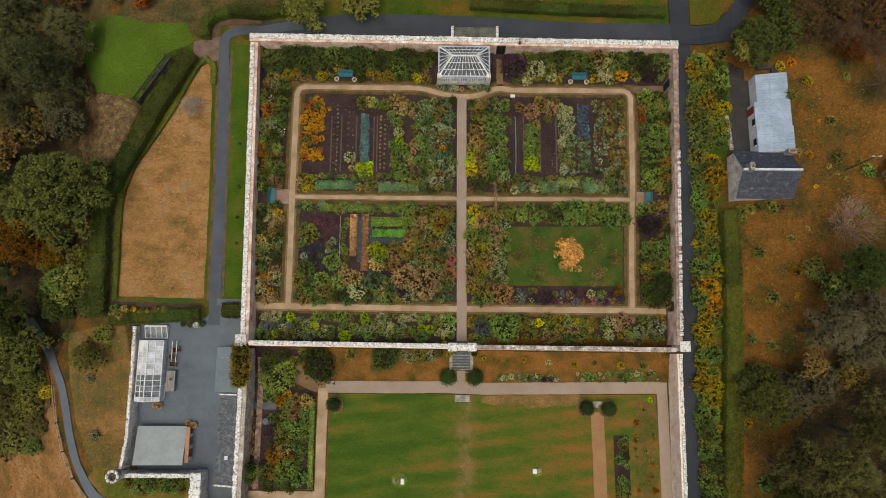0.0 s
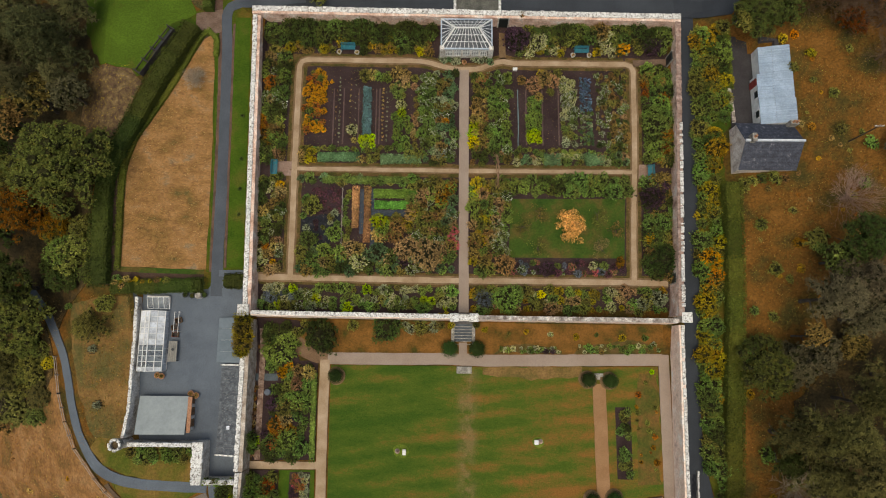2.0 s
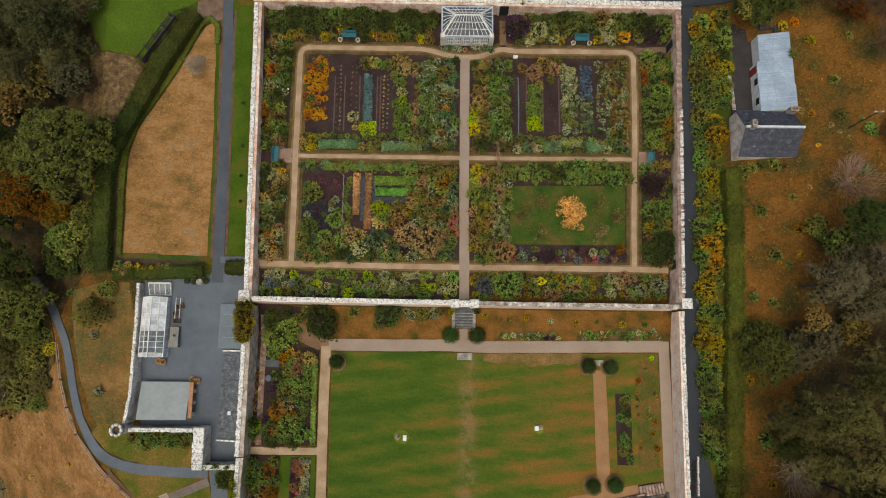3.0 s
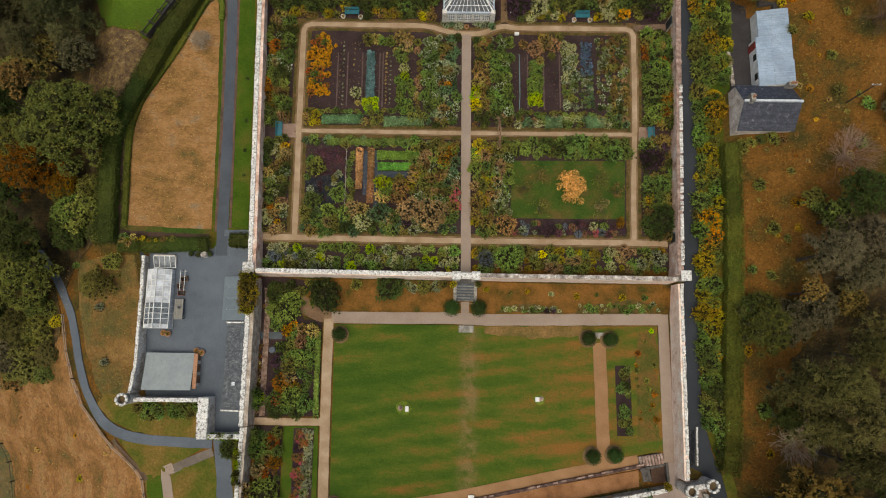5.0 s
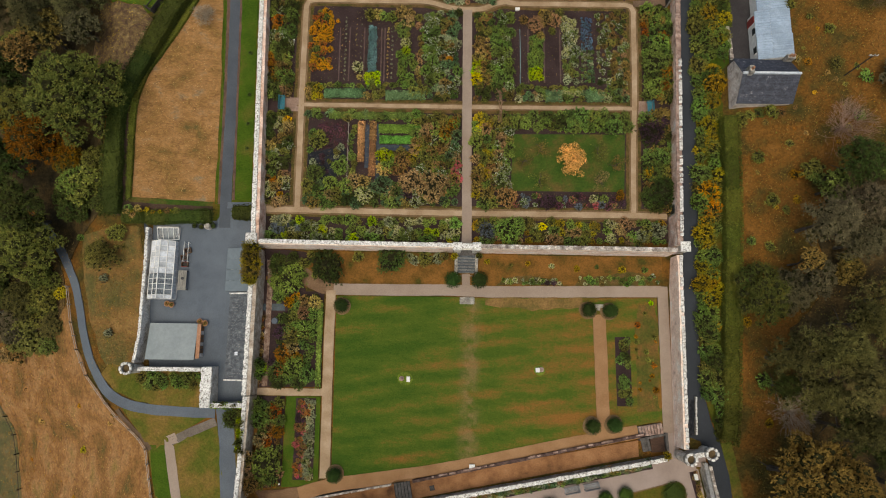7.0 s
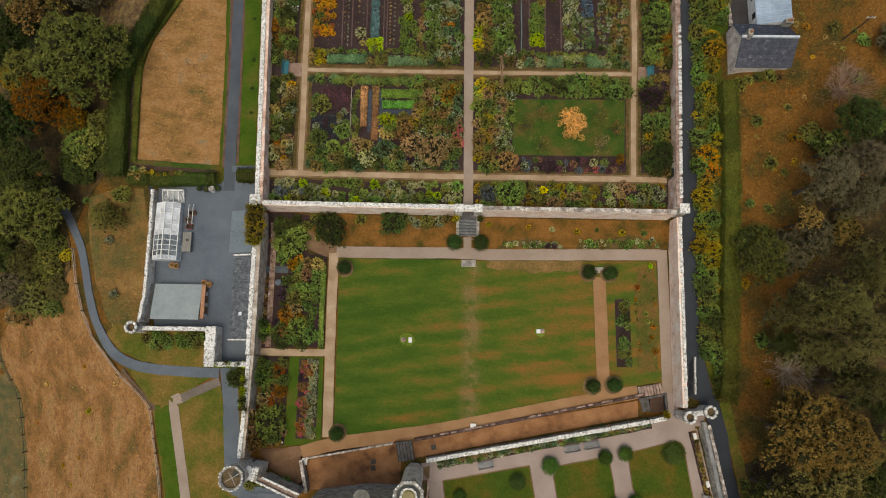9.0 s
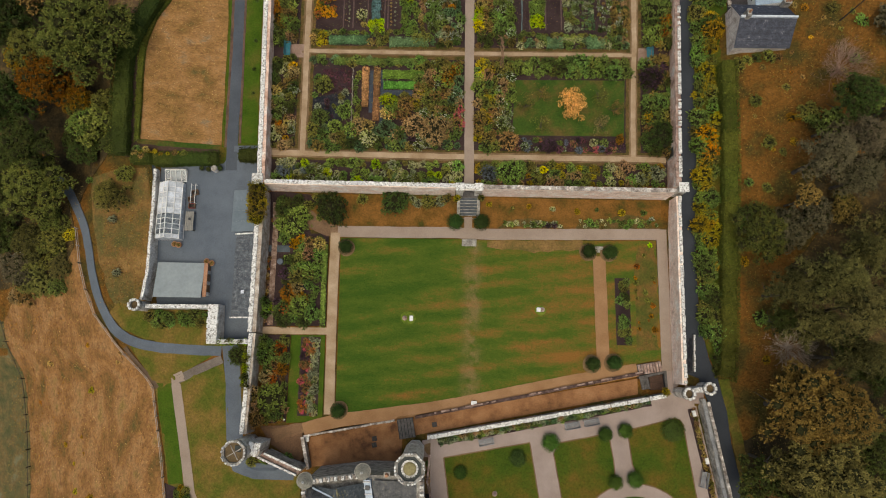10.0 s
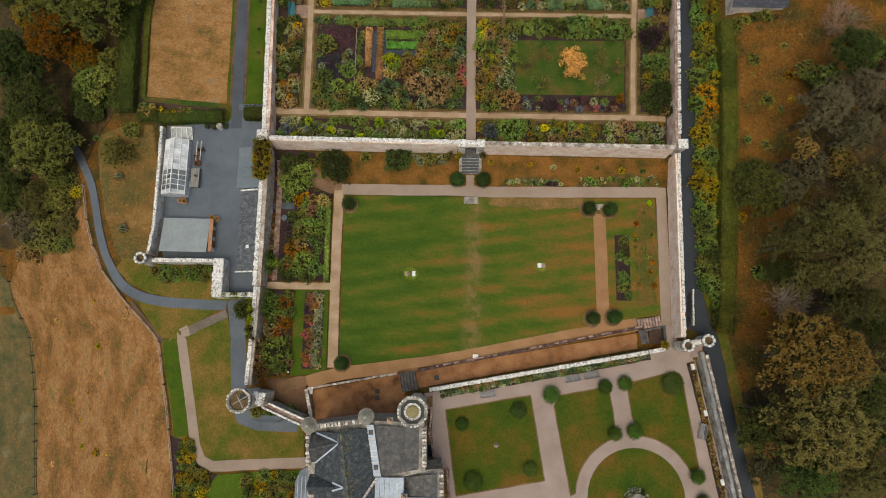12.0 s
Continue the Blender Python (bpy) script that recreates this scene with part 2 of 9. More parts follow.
orange_gravel = surface("orange_gravel", [(0.3, (0.11, 0.05, 0.024)), (0.42, (0.24, 0.112, 0.046)), (0.55, (0.32, 0.155, 0.068)), (0.72, (0.38, 0.195, 0.092))], 0.5, 10, bump=0.3, depth=0.03, speck=0.25)
peach_gravel = surface("peach_gravel", [(0.3, (0.28, 0.148, 0.066)), (0.7, (0.39, 0.222, 0.11))], 0.4, 12, bump=0.3, depth=0.03, speck=0.2)
asphalt = surface("asphalt", [(0.3, (0.022, 0.027, 0.035)), (0.7, (0.038, 0.045, 0.057))], 0.25, 12, 0.8, 0.3, 0.02, 0.25, spec=0.4)
asphalt_lane = surface("asphalt_lane", [(0.3, (0.05, 0.061, 0.077)), (0.7, (0.082, 0.097, 0.118))], 0.3, 9, 0.75, 0.3, 0.02, 0.22, spec=0.4)
asphalt_north = surface("asphalt_wet_blue", [(0.3, (0.026, 0.032, 0.041)), (0.7, (0.046, 0.054, 0.067))], 0.25, 12, 0.75, 0.3, 0.02, 0.25, spec=0.45)
asphalt_grey = surface("asphalt_grey", [(0.3, (0.078, 0.096, 0.122)), (0.7, (0.125, 0.15, 0.182))], 0.3, 9, 0.75, 0.3, 0.02, 0.22, spec=0.45)
verge = surface("verge", [(0.32, (0.055, 0.056, 0.013)), (0.48, (0.1, 0.073, 0.022)), (0.64, (0.16, 0.092, 0.038))], 1.0, 8, bump=0.6, depth=0.06, spec=0.12)
grass = surface("grass_strip", [(0.3, (0.038, 0.08, 0.006)), (0.52, (0.06, 0.105, 0.009)), (0.7, (0.105, 0.105, 0.018))], 0.45, 7, bump=0.6, depth=0.06, spec=0.12)
square_grass = surface("square_grass", [(0.34, (0.032, 0.074, 0.011)), (0.5, (0.054, 0.092, 0.014)), (0.66, (0.125, 0.09, 0.026))], 0.35, 5, bump=0.6, depth=0.06, spec=0.12)
bright_grass = surface("bright_grass", [(0.28, (0.1, 0.1, 0.015)), (0.42, (0.068, 0.115, 0.011)), (0.7, (0.085, 0.145, 0.014))], 0.3, 6, bump=0.6, depth=0.06, spec=0.12)
mossy_grass = surface("mossy_grass", [(0.34, (0.036, 0.072, 0.007)), (0.46, (0.06, 0.088, 0.009)), (0.56, (0.1, 0.088, 0.012)), (0.68, (0.17, 0.09, 0.02))], 0.2, 5, bump=0.6, depth=0.06, spec=0.12, swirl=0.8)
bank_grass = surface("bank_grass", [(0.3, (0.065, 0.06, 0.012)), (0.42, (0.14, 0.072, 0.016)), (0.62, (0.225, 0.105, 0.026))], 0.5, 5, bump=0.7, depth=0.07, spec=0.12)
dry_grass = surface("dry_grass", [(0.28, (0.13, 0.1, 0.03)), (0.38, (0.225, 0.125, 0.036)), (0.5, (0.315, 0.163, 0.056)), (0.6, (0.36, 0.192, 0.074)), (0.7, (0.24, 0.185, 0.11))], 0.42, 1.7, bump=0.7, depth=0.1, speck=0.42, stretch=(0.8, 1.25, 1), swirl=2.2)
side_grass = surface("side_grass", [(0.3, (0.064, 0.094, 0.011)), (0.43, (0.105, 0.108, 0.017)), (0.55, (0.175, 0.12, 0.028)), (0.7, (0.25, 0.145, 0.048))], 0.3, 4, bump=0.6, depth=0.06, swirl=0.8, spec=0.12)
bracken_ground = surface("rough_meadow", [(0.3, (0.045, 0.046, 0.013)), (0.43, (0.09, 0.062, 0.015)), (0.55, (0.165, 0.075, 0.015)), (0.72, (0.22, 0.105, 0.025))], 0.25, 3.2, bump=0.7, depth=0.12, speck=0.55, swirl=1.0, spec=0.12)
river_grass = surface("river_grass", [(0.3, (0.1, 0.085, 0.022)), (0.4, (0.19, 0.1, 0.028)), (0.5, (0.27, 0.13, 0.042)), (0.6, (0.33, 0.175, 0.07)), (0.72, (0.2, 0.14, 0.035))], 0.3, 2.2, bump=0.7, depth=0.12, speck=0.5, stretch=(1.3, 0.8, 1), swirl=1.4)

pale_pink = surface("pale_pink_rubble", [(0.28, (0.5, 0.37, 0.3)), (0.4, (0.76, 0.58, 0.48)), (0.54, (0.85, 0.69, 0.59)), (0.68, (0.87, 0.82, 0.77))], 0.9, 5, bump=0.4, depth=0.05, speck=0.25)
limewash = surface("limewashed_stone", [(0.3, (0.26, 0.22, 0.18)), (0.42, (0.48, 0.43, 0.37)), (0.56, (0.68, 0.64, 0.59))], 1.1, 6, bump=0.9, depth=0.1, speck=0.45)
pale_rubble = surface("pale_rubble_wall", [(0.28, (0.2, 0.15, 0.11)), (0.42, (0.36, 0.29, 0.23)), (0.56, (0.5, 0.43, 0.36)), (0.7, (0.66, 0.62, 0.57))], 1.3, 7, bump=0.8, depth=0.08, speck=0.4)
pink_wall = surface("pink_rubble", [(0.28, (0.32, 0.19, 0.14)), (0.4, (0.58, 0.37, 0.28)), (0.54, (0.74, 0.54, 0.44)), (0.68, (0.84, 0.76, 0.69))], 0.8, 6, bump=0.5, depth=0.06, speck=0.35)
coping_mat = surface("lichened_coping", [(0.33, (0.16, 0.145, 0.125)), (0.42, (0.44, 0.42, 0.39)), (0.51, (0.7, 0.69, 0.66)), (0.7, (0.8, 0.79, 0.77))], 4.5, 15, bump=0.6, depth=0.05, speck=0.42, vary=0.12)
dull_coping = surface("weathered_coping", [(0.34, (0.16, 0.13, 0.11)), (0.48, (0.36, 0.31, 0.27)), (0.64, (0.66, 0.62, 0.57))], 1.8, 7, bump=0.7, depth=0.06, speck=0.45, vary=0.25)
pink_coping = surface("pink_coping", [(0.3, (0.2, 0.125, 0.1)), (0.5, (0.34, 0.23, 0.185)), (0.7, (0.46, 0.36, 0.31))], 1.8, 7, bump=0.7, depth=0.06, speck=0.4, vary=0.2)
stone_grey = surface("grey_stone", [(0.3, (0.12, 0.11, 0.095)), (0.45, (0.27, 0.25, 0.22)), (0.62, (0.46, 0.43, 0.38))], 1.4, 7, bump=0.8, depth=0.06, speck=0.45)
step_stone = surface("step_stone", [(0.3, (0.06, 0.055, 0.052)), (0.7, (0.15, 0.138, 0.128))], 1.6, 7, 0.8, 0.5, 0.03, 0.4)
grey_flag = surface("grey_flag", [(0.3, (0.18, 0.185, 0.195)), (0.6, (0.28, 0.28, 0.28)), (0.75, (0.42, 0.41, 0.4))], 0.9, 7, 0.8, 0.5, 0.03, 0.35, vary=0.15)
maroon_kerb = surface("maroon_kerb", [(0.34, (0.045, 0.026, 0.022)), (0.52, (0.1, 0.06, 0.05)), (0.68, (0.2, 0.14, 0.12))], 1.6, 8, bump=0.6, depth=0.05, speck=0.4)
slate = surface("slate", [(0.34, (0.028, 0.03, 0.034)), (0.46, (0.056, 0.058, 0.062)), (0.58, (0.09, 0.09, 0.09)), (0.66, (0.13, 0.118, 0.1)), (0.76, (0.26, 0.25, 0.23))], 2.2, 10, 0.6, 0.5, 0.04, 0.55, spec=0.5, vary=0.15)
cottage_slate = surface("cottage_slate", [(0.34, (0.02, 0.024, 0.038)), (0.5, (0.038, 0.044, 0.066)), (0.62, (0.064, 0.07, 0.094)), (0.74, (0.26, 0.26, 0.26))], 2.0, 8, 0.6, 0.5, 0.04, 0.5, spec=0.5, vary=0.15)
store_slate = surface("dark_store_slate", [(0.32, (0.045, 0.052, 0.062)), (0.48, (0.085, 0.096, 0.11)), (0.62, (0.135, 0.148, 0.162)), (0.74, (0.26, 0.27, 0.27))], 2.4, 10, 0.6, 0.5, 0.04, 0.5, spec=0.45)
old_slate = surface("mossy_slate", [(0.32, (0.026, 0.034, 0.042)), (0.5, (0.05, 0.062, 0.072)), (0.62, (0.085, 0.096, 0.096)), (0.74, (0.22, 0.205, 0.13))], 2.6, 10, 0.7, 0.6, 0.05, 0.55, spec=0.4, vary=0.15)
sheet_metal = surface("pale_sheet_roof", [(0.3, (0.24, 0.32, 0.42)), (0.7, (0.38, 0.48, 0.6))], 0.8, 6, 0.5, 0.15, 0.02, 0.15, spec=0.5, vary=0.12)
shed_sheet = surface("grey_sheet_roof", [(0.3, (0.24, 0.28, 0.29)), (0.7, (0.33, 0.37, 0.38))], 0.4, 3, 0.5, 0.15, 0.02, 0.1, spec=0.5)
pale_ridge = surface("pale_ridge_stone", [(0.3, (0.42, 0.47, 0.52)), (0.7, (0.62, 0.66, 0.7))], 1.5, 8, 0.7, 0.2, 0.02, 0.2)
lead = surface("lead_roof", [(0.3, (0.29, 0.36, 0.44)), (0.7, (0.5, 0.57, 0.66))], 0.6, 4, 0.55, 0.2, 0.02, 0.2, spec=0.5)
white_paint = surface("white_paint", [(0.35, (0.62, 0.62, 0.6)), (0.65, (0.8, 0.8, 0.78))], 1.5, 8, 0.6, 0.1, 0.01, 0.1)
white_render = surface("white_render", [(0.3, (0.45, 0.42, 0.4)), (0.6, (0.7, 0.67, 0.64))], 0.7, 5, 0.85, 0.3, 0.03, 0.15)
teal_paint = surface("teal_paint", [(0.3, (0.015, 0.13, 0.17)), (0.7, (0.03, 0.2, 0.25))], 2.0, 10, 0.5, 0.2, 0.01, 0.2, spec=0.4)
wood = surface("weathered_wood", [(0.3, (0.16, 0.09, 0.05)), (0.7, (0.28, 0.17, 0.1))], 1.5, 9, 0.8, 0.4, 0.02, 0.3)
grey_board = surface("grey_board", [(0.3, (0.2, 0.19, 0.165)), (0.7, (0.34, 0.325, 0.29))], 1.5, 9, 0.8, 0.4, 0.02, 0.3, stretch=(6, 0.6, 1))
dark_wood = surface("dark_wood", [(0.3, (0.03, 0.026, 0.024)), (0.7, (0.07, 0.06, 0.055))], 1.5, 9, 0.8, 0.4, 0.02, 0.3)
black_metal = surface("black_metal", [(0.3, (0.02, 0.022, 0.026)), (0.7, (0.04, 0.044, 0.05))], 1.5, 9, 0.5, 0.2, 0.01, 0.2, spec=0.5)
terracotta = surface("terracotta", [(0.3, (0.34, 0.16, 0.09)), (0.7, (0.5, 0.27, 0.16))], 3, 12, 0.85, 0.3, 0.02, 0.25)
bark = surface("bark", [(0.3, (0.05, 0.04, 0.03)), (0.7, (0.12, 0.1, 0.08))], 2, 10, 0.9, 0.8, 0.05, 0.3)
pale_bark = surface("pale_bark", [(0.3, (0.3, 0.25, 0.21)), (0.7, (0.52, 0.46, 0.4))], 2, 10, 0.9, 0.5, 0.03, 0.25)
dark_void = surface("dark_paint", [(0.3, (0.012, 0.018, 0.018)), (0.7, (0.025, 0.032, 0.03))], 2, 9, 0.5, 0.1, 0.01, 0.2)
red_paint = surface("red_paint", [(0.3, (0.2, 0.03, 0.025)), (0.7, (0.3, 0.05, 0.04))], 2, 9, 0.5, 0.1, 0.01, 0.2)


def glass_material(name, tint, rough, clear, shine=0.8):
    m, nt, bsdf = nodes_of(name)
    dirt = ramp(nt, noise_of(nt, 2.2, 5, 0.7), [(0.34, tuple(0.55 * v for v in tint)), (0.5, tuple(0.8 * v for v in tint)), (0.66, tint)])
    info = nt.nodes.new("ShaderNodeObjectInfo")
    dirt = mixed(nt, 1.0, dirt, ramp(nt, info.outputs["Random"], [(0, (0.72,) * 3), (1, (1.15,) * 3)]), "MULTIPLY")
    nt.links.new(dirt, bsdf.inputs["Base Color"])
    bsdf.inputs["Roughness"].default_value = rough
    bsdf.inputs["Alpha"].default_value = 1 - clear
    bsdf.inputs["Specular IOR Level"].default_value = shine
    return m


pane_glass = glass_material("dusty_glass", (0.3, 0.34, 0.37), 0.12, 0.35)
roof_glass = glass_material("roof_glass", (0.12, 0.135, 0.155), 0.4, 0.2, 0.3)
film_glass = glass_material("whitened_glass", (0.86, 0.9, 0.95), 0.25, 0.06)


def lawn_material():
    """Mown lawn with broad scorched bands across it and a worn line down its middle."""
    m, nt, bsdf = nodes_of("striped_lawn")
    pos = nt.nodes.new("ShaderNodeNewGeometry").outputs["Position"]
    xyz = nt.nodes.new("ShaderNodeSeparateXYZ")
    nt.links.new(pos, xyz.inputs[0])
    x, y = xyz.outputs[0], xyz.outputs[1]
    warp = noise_of(nt, 0.3, 3, stretch=(0.25, 1, 1))
    phase = math_of(nt, "MULTIPLY_ADD", warp, 3.4, math_of(nt, "MULTIPLY", math_of(nt, "MULTIPLY_ADD", x, -0.14, y), 3.3))
    band = math_of(nt, "MULTIPLY_ADD", math_of(nt, "SINE", phase), 0.5, 0.5)
    patch = noise_of(nt, 0.4, 6, 0.7, stretch=(0.3, 1, 1))
    side = math_of(nt, "MULTIPLY_ADD", x, 0.009, -0.085)
    f = math_of(nt, "ADD", math_of(nt, "MULTIPLY_ADD", math_of(nt, "MULTIPLY", band, noise_of(nt, 0.22, 3)), 0.34, 0.05), math_of(nt, "ADD", math_of(nt, "ADD", math_of(nt, "MULTIPLY_ADD", patch, 1.45, -0.345), math_of(nt, "MULTIPLY_ADD", noise_of(nt, 2.2, 5, 0.7), 0.5, -0.19)), side))
    wide = math_of(nt, "DIVIDE", math_of(nt, "ADD", x, math_of(nt, "MULTIPLY_ADD", noise_of(nt, 0.5, 4), 1.8, -1.5)), 0.9)
    line = math_of(nt, "POWER", 2.718, math_of(nt, "MULTIPLY", math_of(nt, "MULTIPLY", wide, wide), -1.0))
    line = math_of(nt, "MULTIPLY", line, math_of(nt, "MAXIMUM", math_of(nt, "MULTIPLY_ADD", noise_of(nt, 0.6, 5, 0.7), 4.5, -1.75), 0.0))
    col = ramp(nt, f, [(0.22, (0.041, 0.082, 0.01)), (0.47, (0.072, 0.107, 0.014)), (0.64, (0.126, 0.106, 0.019)), (0.85, (0.22, 0.105, 0.026))])
    col = mixed(nt, math_of(nt, "MINIMUM", math_of(nt, "MULTIPLY", line, 0.7), 0.5), col, (0.27, 0.16, 0.08))
    grain = noise_of(nt, 7, 5, 0.7)
    col = mixed(nt, 1.0, col, ramp(nt, grain, [(0.3, (0.72,) * 3), (0.7, (1.28,) * 3)]), "MULTIPLY")
    nt.links.new(col, bsdf.inputs["Base Color"])
    bsdf.inputs["Roughness"].default_value = 0.9
    bsdf.inputs["Specular IOR Level"].default_value = 0.1
    bumped(nt, bsdf, grain, 0.5, 0.05)
    return m


lawn_mat = lawn_material()


# ---- terrain ----
def clamp(v, a, b):
    return max(a, min(b, v))


def lerp(a, b, t):
    return a + (b - a) * clamp(t, 0, 1)


def terrace_edge(x):
    return -45.5 + 0.1855 * (x + 18.5)


def south_wall_y(x):
    return -45.6 + 0.195 * (x + 4.8)


def west_slope(x, y):
    """Outside the west wall: a field that rises to a hedge, and a slope that falls to the river."""
    v = clamp(0.6 + 0.077 * y, -3.1, 1.8)
    if y > -36 and x > -37.3:
        return v + 0.2 * clamp(-29.5 - x, 0, 10) * clamp((y + 15) / 3, 0, 1)
    north = clamp((y + 20) / 7, 0, 1)
    v += (0.2 * clamp(-29.5 - x, 0, 10) - 0.6 * clamp(-41.5 - x, 0, 5)) * north
    v -= 0.2 * clamp(-27.5 - x, 0, 8) * clamp((-36.5 - y) / 3, 0, 1)
    if y > -30:
        edge = lerp(-44.5, -43.0, (-20 - y) / 10)
    elif y > -41:
        edge = lerp(-43.0, -39.0, (-30 - y) / 11)
    else:
        edge = lerp(-39.0, -37.0, (-41 - y) / 19)
    return v - 0.42 * clamp(edge - x, 0, 26) * lerp(1.0, 0.4, (y + 16) / 8)


def ground_z(x, y):
    """The height of the ground: an upper garden, a lower lawn, a sunken gravel walk and slopes to either side."""
    west = west_slope(x, y)
    upper = 0.2 if y > 0 else max(-1.0, 0.2 + 0.06 * y)
    lower = lerp(-1.3, -2.35, (-17.2 - y) / 3.6)
    if -18.3 < x < 22.9 and y < terrace_edge(x) - 0.35 and y > (south_wall_y(x) if x > -4.9 else -49.3):
        lower = -3.05 if x < -7.0 else -2.8
    v = upper if y > -16.95 else lower
    east = 2.25 + 0.069 * clamp(y, -45, 22) + 0.2 * clamp(x - 33.4, 0, 26)
    lane = lerp(-1.3, 1.2, (y + 42) / 60)
    outer = lerp(lane, east, (x - 28.5) / 4)
    if 30.9 < x < (35.6 if y < 14.6 else 34.3) and 4.6 < y < 17.2:
        outer = min(outer, 1.75)
    if x < -24.4 or (y < -49.4 and x < -16):
        v = west
    if x > lerp(24.2, 25.5, (y + 40) / 59) + (0 if y > -40.5 else 2.5 - 0.234 * (y + 40.5)):
        v = outer
    if y > 19.3 and x > -24.4:
        v = lerp(0.7, outer, (x - 20) / 12)
    if y > 19.3 and -27.6 < x <= -24.4:
        v = lerp(west, 0.7, (x + 27.6) / 3)
    return v


def link_mesh(name, verts, faces, material, parent=None, smooth=False):
    me = bpy.data.meshes.new(name)
    me.from_pydata(verts, [], faces)
    me.validate()
    if smooth:
        me.shade_smooth()
    if material:
        me.materials.append(material)
    ob = new(name, me)
    if parent:
        ob.parent = parent
    return ob


def part(name, bm, material, parent, label=""):
    """One mesh of a bmesh, under a thing or a part."""
    me = bpy.data.meshes.new(name)
    bmesh.ops.recalc_face_normals(bm, faces=bm.faces[:])
    bm.to_mesh(me)
    bm.free()
    me.materials.append(material)
    ob = new(name, me)
    if parent:
        ob.parent = parent
    if label:
        ob["label"] = label
    return ob


def thing(name, label, category, at=(0, 0, 0), turn=0, group="", kind=""):
    ob = new(name)
    ob.matrix_basis = pose(*at, 0, 0, turn)
    return tagged(ob, label, category, group, kind)


def box(bm, x0, x1, y0, y1, z0, z1, bevel=0.0):
    m = Matrix.Translation(((x0 + x1) / 2, (y0 + y1) / 2, (z0 + z1) / 2)) @ Matrix.Diagonal((x1 - x0, y1 - y0, z1 - z0, 1))
    geo = bmesh.ops.create_cube(bm, size=1, matrix=m)
    if bevel:
        edges = list({e for v in geo["verts"] for e in v.link_edges})
        bmesh.ops.bevel(bm, geom=edges, offset=bevel, segments=1, affect="EDGES")
    return bm


def boxed(x0, x1, y0, y1, z0, z1, bevel=0.0):
    return box(bmesh.new(), x0, x1, y0, y1, z0, z1, bevel)


def prism(bm, pts, z0, z1):
    """A solid of a plan outline; z0 and z1 are numbers or functions of x, y."""
    f0 = z0 if callable(z0) else (lambda x, y: z0)
    f1 = z1 if callable(z1) else (lambda x, y: z1)
    lo = [bm.verts.new((x, y, f0(x, y))) for x, y in pts]
    hi = [bm.verts.new((x, y, f1(x, y))) for x, y in pts]
    n = len(pts)
    bm.faces.new(lo[::-1])
    bm.faces.new(hi)
    for i in range(n):
        bm.faces.new((lo[i], lo[(i + 1) % n], hi[(i + 1) % n], hi[i]))
    return bm


def cone(bm, x, y, z0, z1, r0, r1, n=16):
    bmesh.ops.create_cone(bm, cap_ends=True, segments=n, radius1=r0, radius2=max(r1, 0.001), depth=z1 - z0,
                          matrix=Matrix.Translation((x, y, (z0 + z1) / 2)) @ Matrix.Rotation(math.pi / n, 4, "Z"))
    return bm


def bar(bm, a, b, w):
    """A square bar from a to b."""
    a, b = Vector(a), Vector(b)
    d = b - a
    m = Matrix.Translation((a + b) / 2) @ d.to_track_quat("Z", "Y").to_matrix().to_4x4() @ Matrix.Diagonal((w, w, d.length, 1))
    bmesh.ops.create_cube(bm, size=1, matrix=m)
    return bm


def frayed(pts, amount):
    """An outline with uneven edges."""
    out = []
    for (ax, ay), (bx, by) in zip(pts, pts[1:] + pts[:1]):
        n = max(1, int(math.hypot(bx - ax, by - ay) / 0.8))
        for i in range(n):
            x, y = lerp(ax, bx, i / n), lerp(ay, by, i / n)
            out.append((x + amount * noise.noise((x * 0.7, y * 0.7, 1.7)), y + amount * noise.noise((x * 0.7, y * 0.7, 8.3))))
    return out


def sheet(name, pts, lift, material, label="", z=None, step=1.0, ragged=0.0):
    """A piece of the setting that lies on the ground within an outline, cut so that it follows the slopes."""
    pts = frayed(pts, ragged) if ragged else pts
    bm = bmesh.new()
    bm.faces.new([bm.verts.new((x, y, 0)) for x, y in pts])
    for axis in (0, 1):
        lo, hi = min(p[axis] for p in pts), max(p[axis] for p in pts)
        k = math.floor(lo / step) + 1
        while k * step < hi:
            co, no = [0, 0, 0], [0, 0, 0]
            co[axis], no[axis] = k * step, 1
            bmesh.ops.bisect_plane(bm, geom=bm.verts[:] + bm.edges[:] + bm.faces[:], plane_co=co, plane_no=no)
            k += 1
    for v in bm.verts:
        v.co.z = (ground_z(v.co.x, v.co.y) if z is None else z) + lift
    rim = [e for e in bm.edges if e.is_boundary]
    low = bmesh.ops.extrude_edge_only(bm, edges=rim)["geom"]
    for v in low:
        if isinstance(v, bmesh.types.BMVert):
            v.co.z -= 0.15
    me = bpy.data.meshes.new(name)
    bmesh.ops.recalc_face_normals(bm, faces=bm.faces[:])
    bm.to_mesh(me)
    bm.free()
    me.materials.append(material)
    return tagged(new(name, me), label, kind="structure")


def smooth_line(pts, step=0.6):
    """A line through the points, rounded, in short even steps."""
    p = [Vector((*q, 0)) for q in pts]
    p = [2 * p[0] - p[1], *p, 2 * p[-1] - p[-2]]
    out = []
    for a, b, c, d in zip(p, p[1:], p[2:], p[3:]):
        n = max(1, int((c - b).length / step))
        for i in range(n):
            t = i / n
            out.append(0.5 * (2 * b + (c - a) * t + (2 * a - 5 * b + 4 * c - d) * t * t + (3 * b - 3 * c + d - a) * t ** 3))
    return [*out, p[-2]]


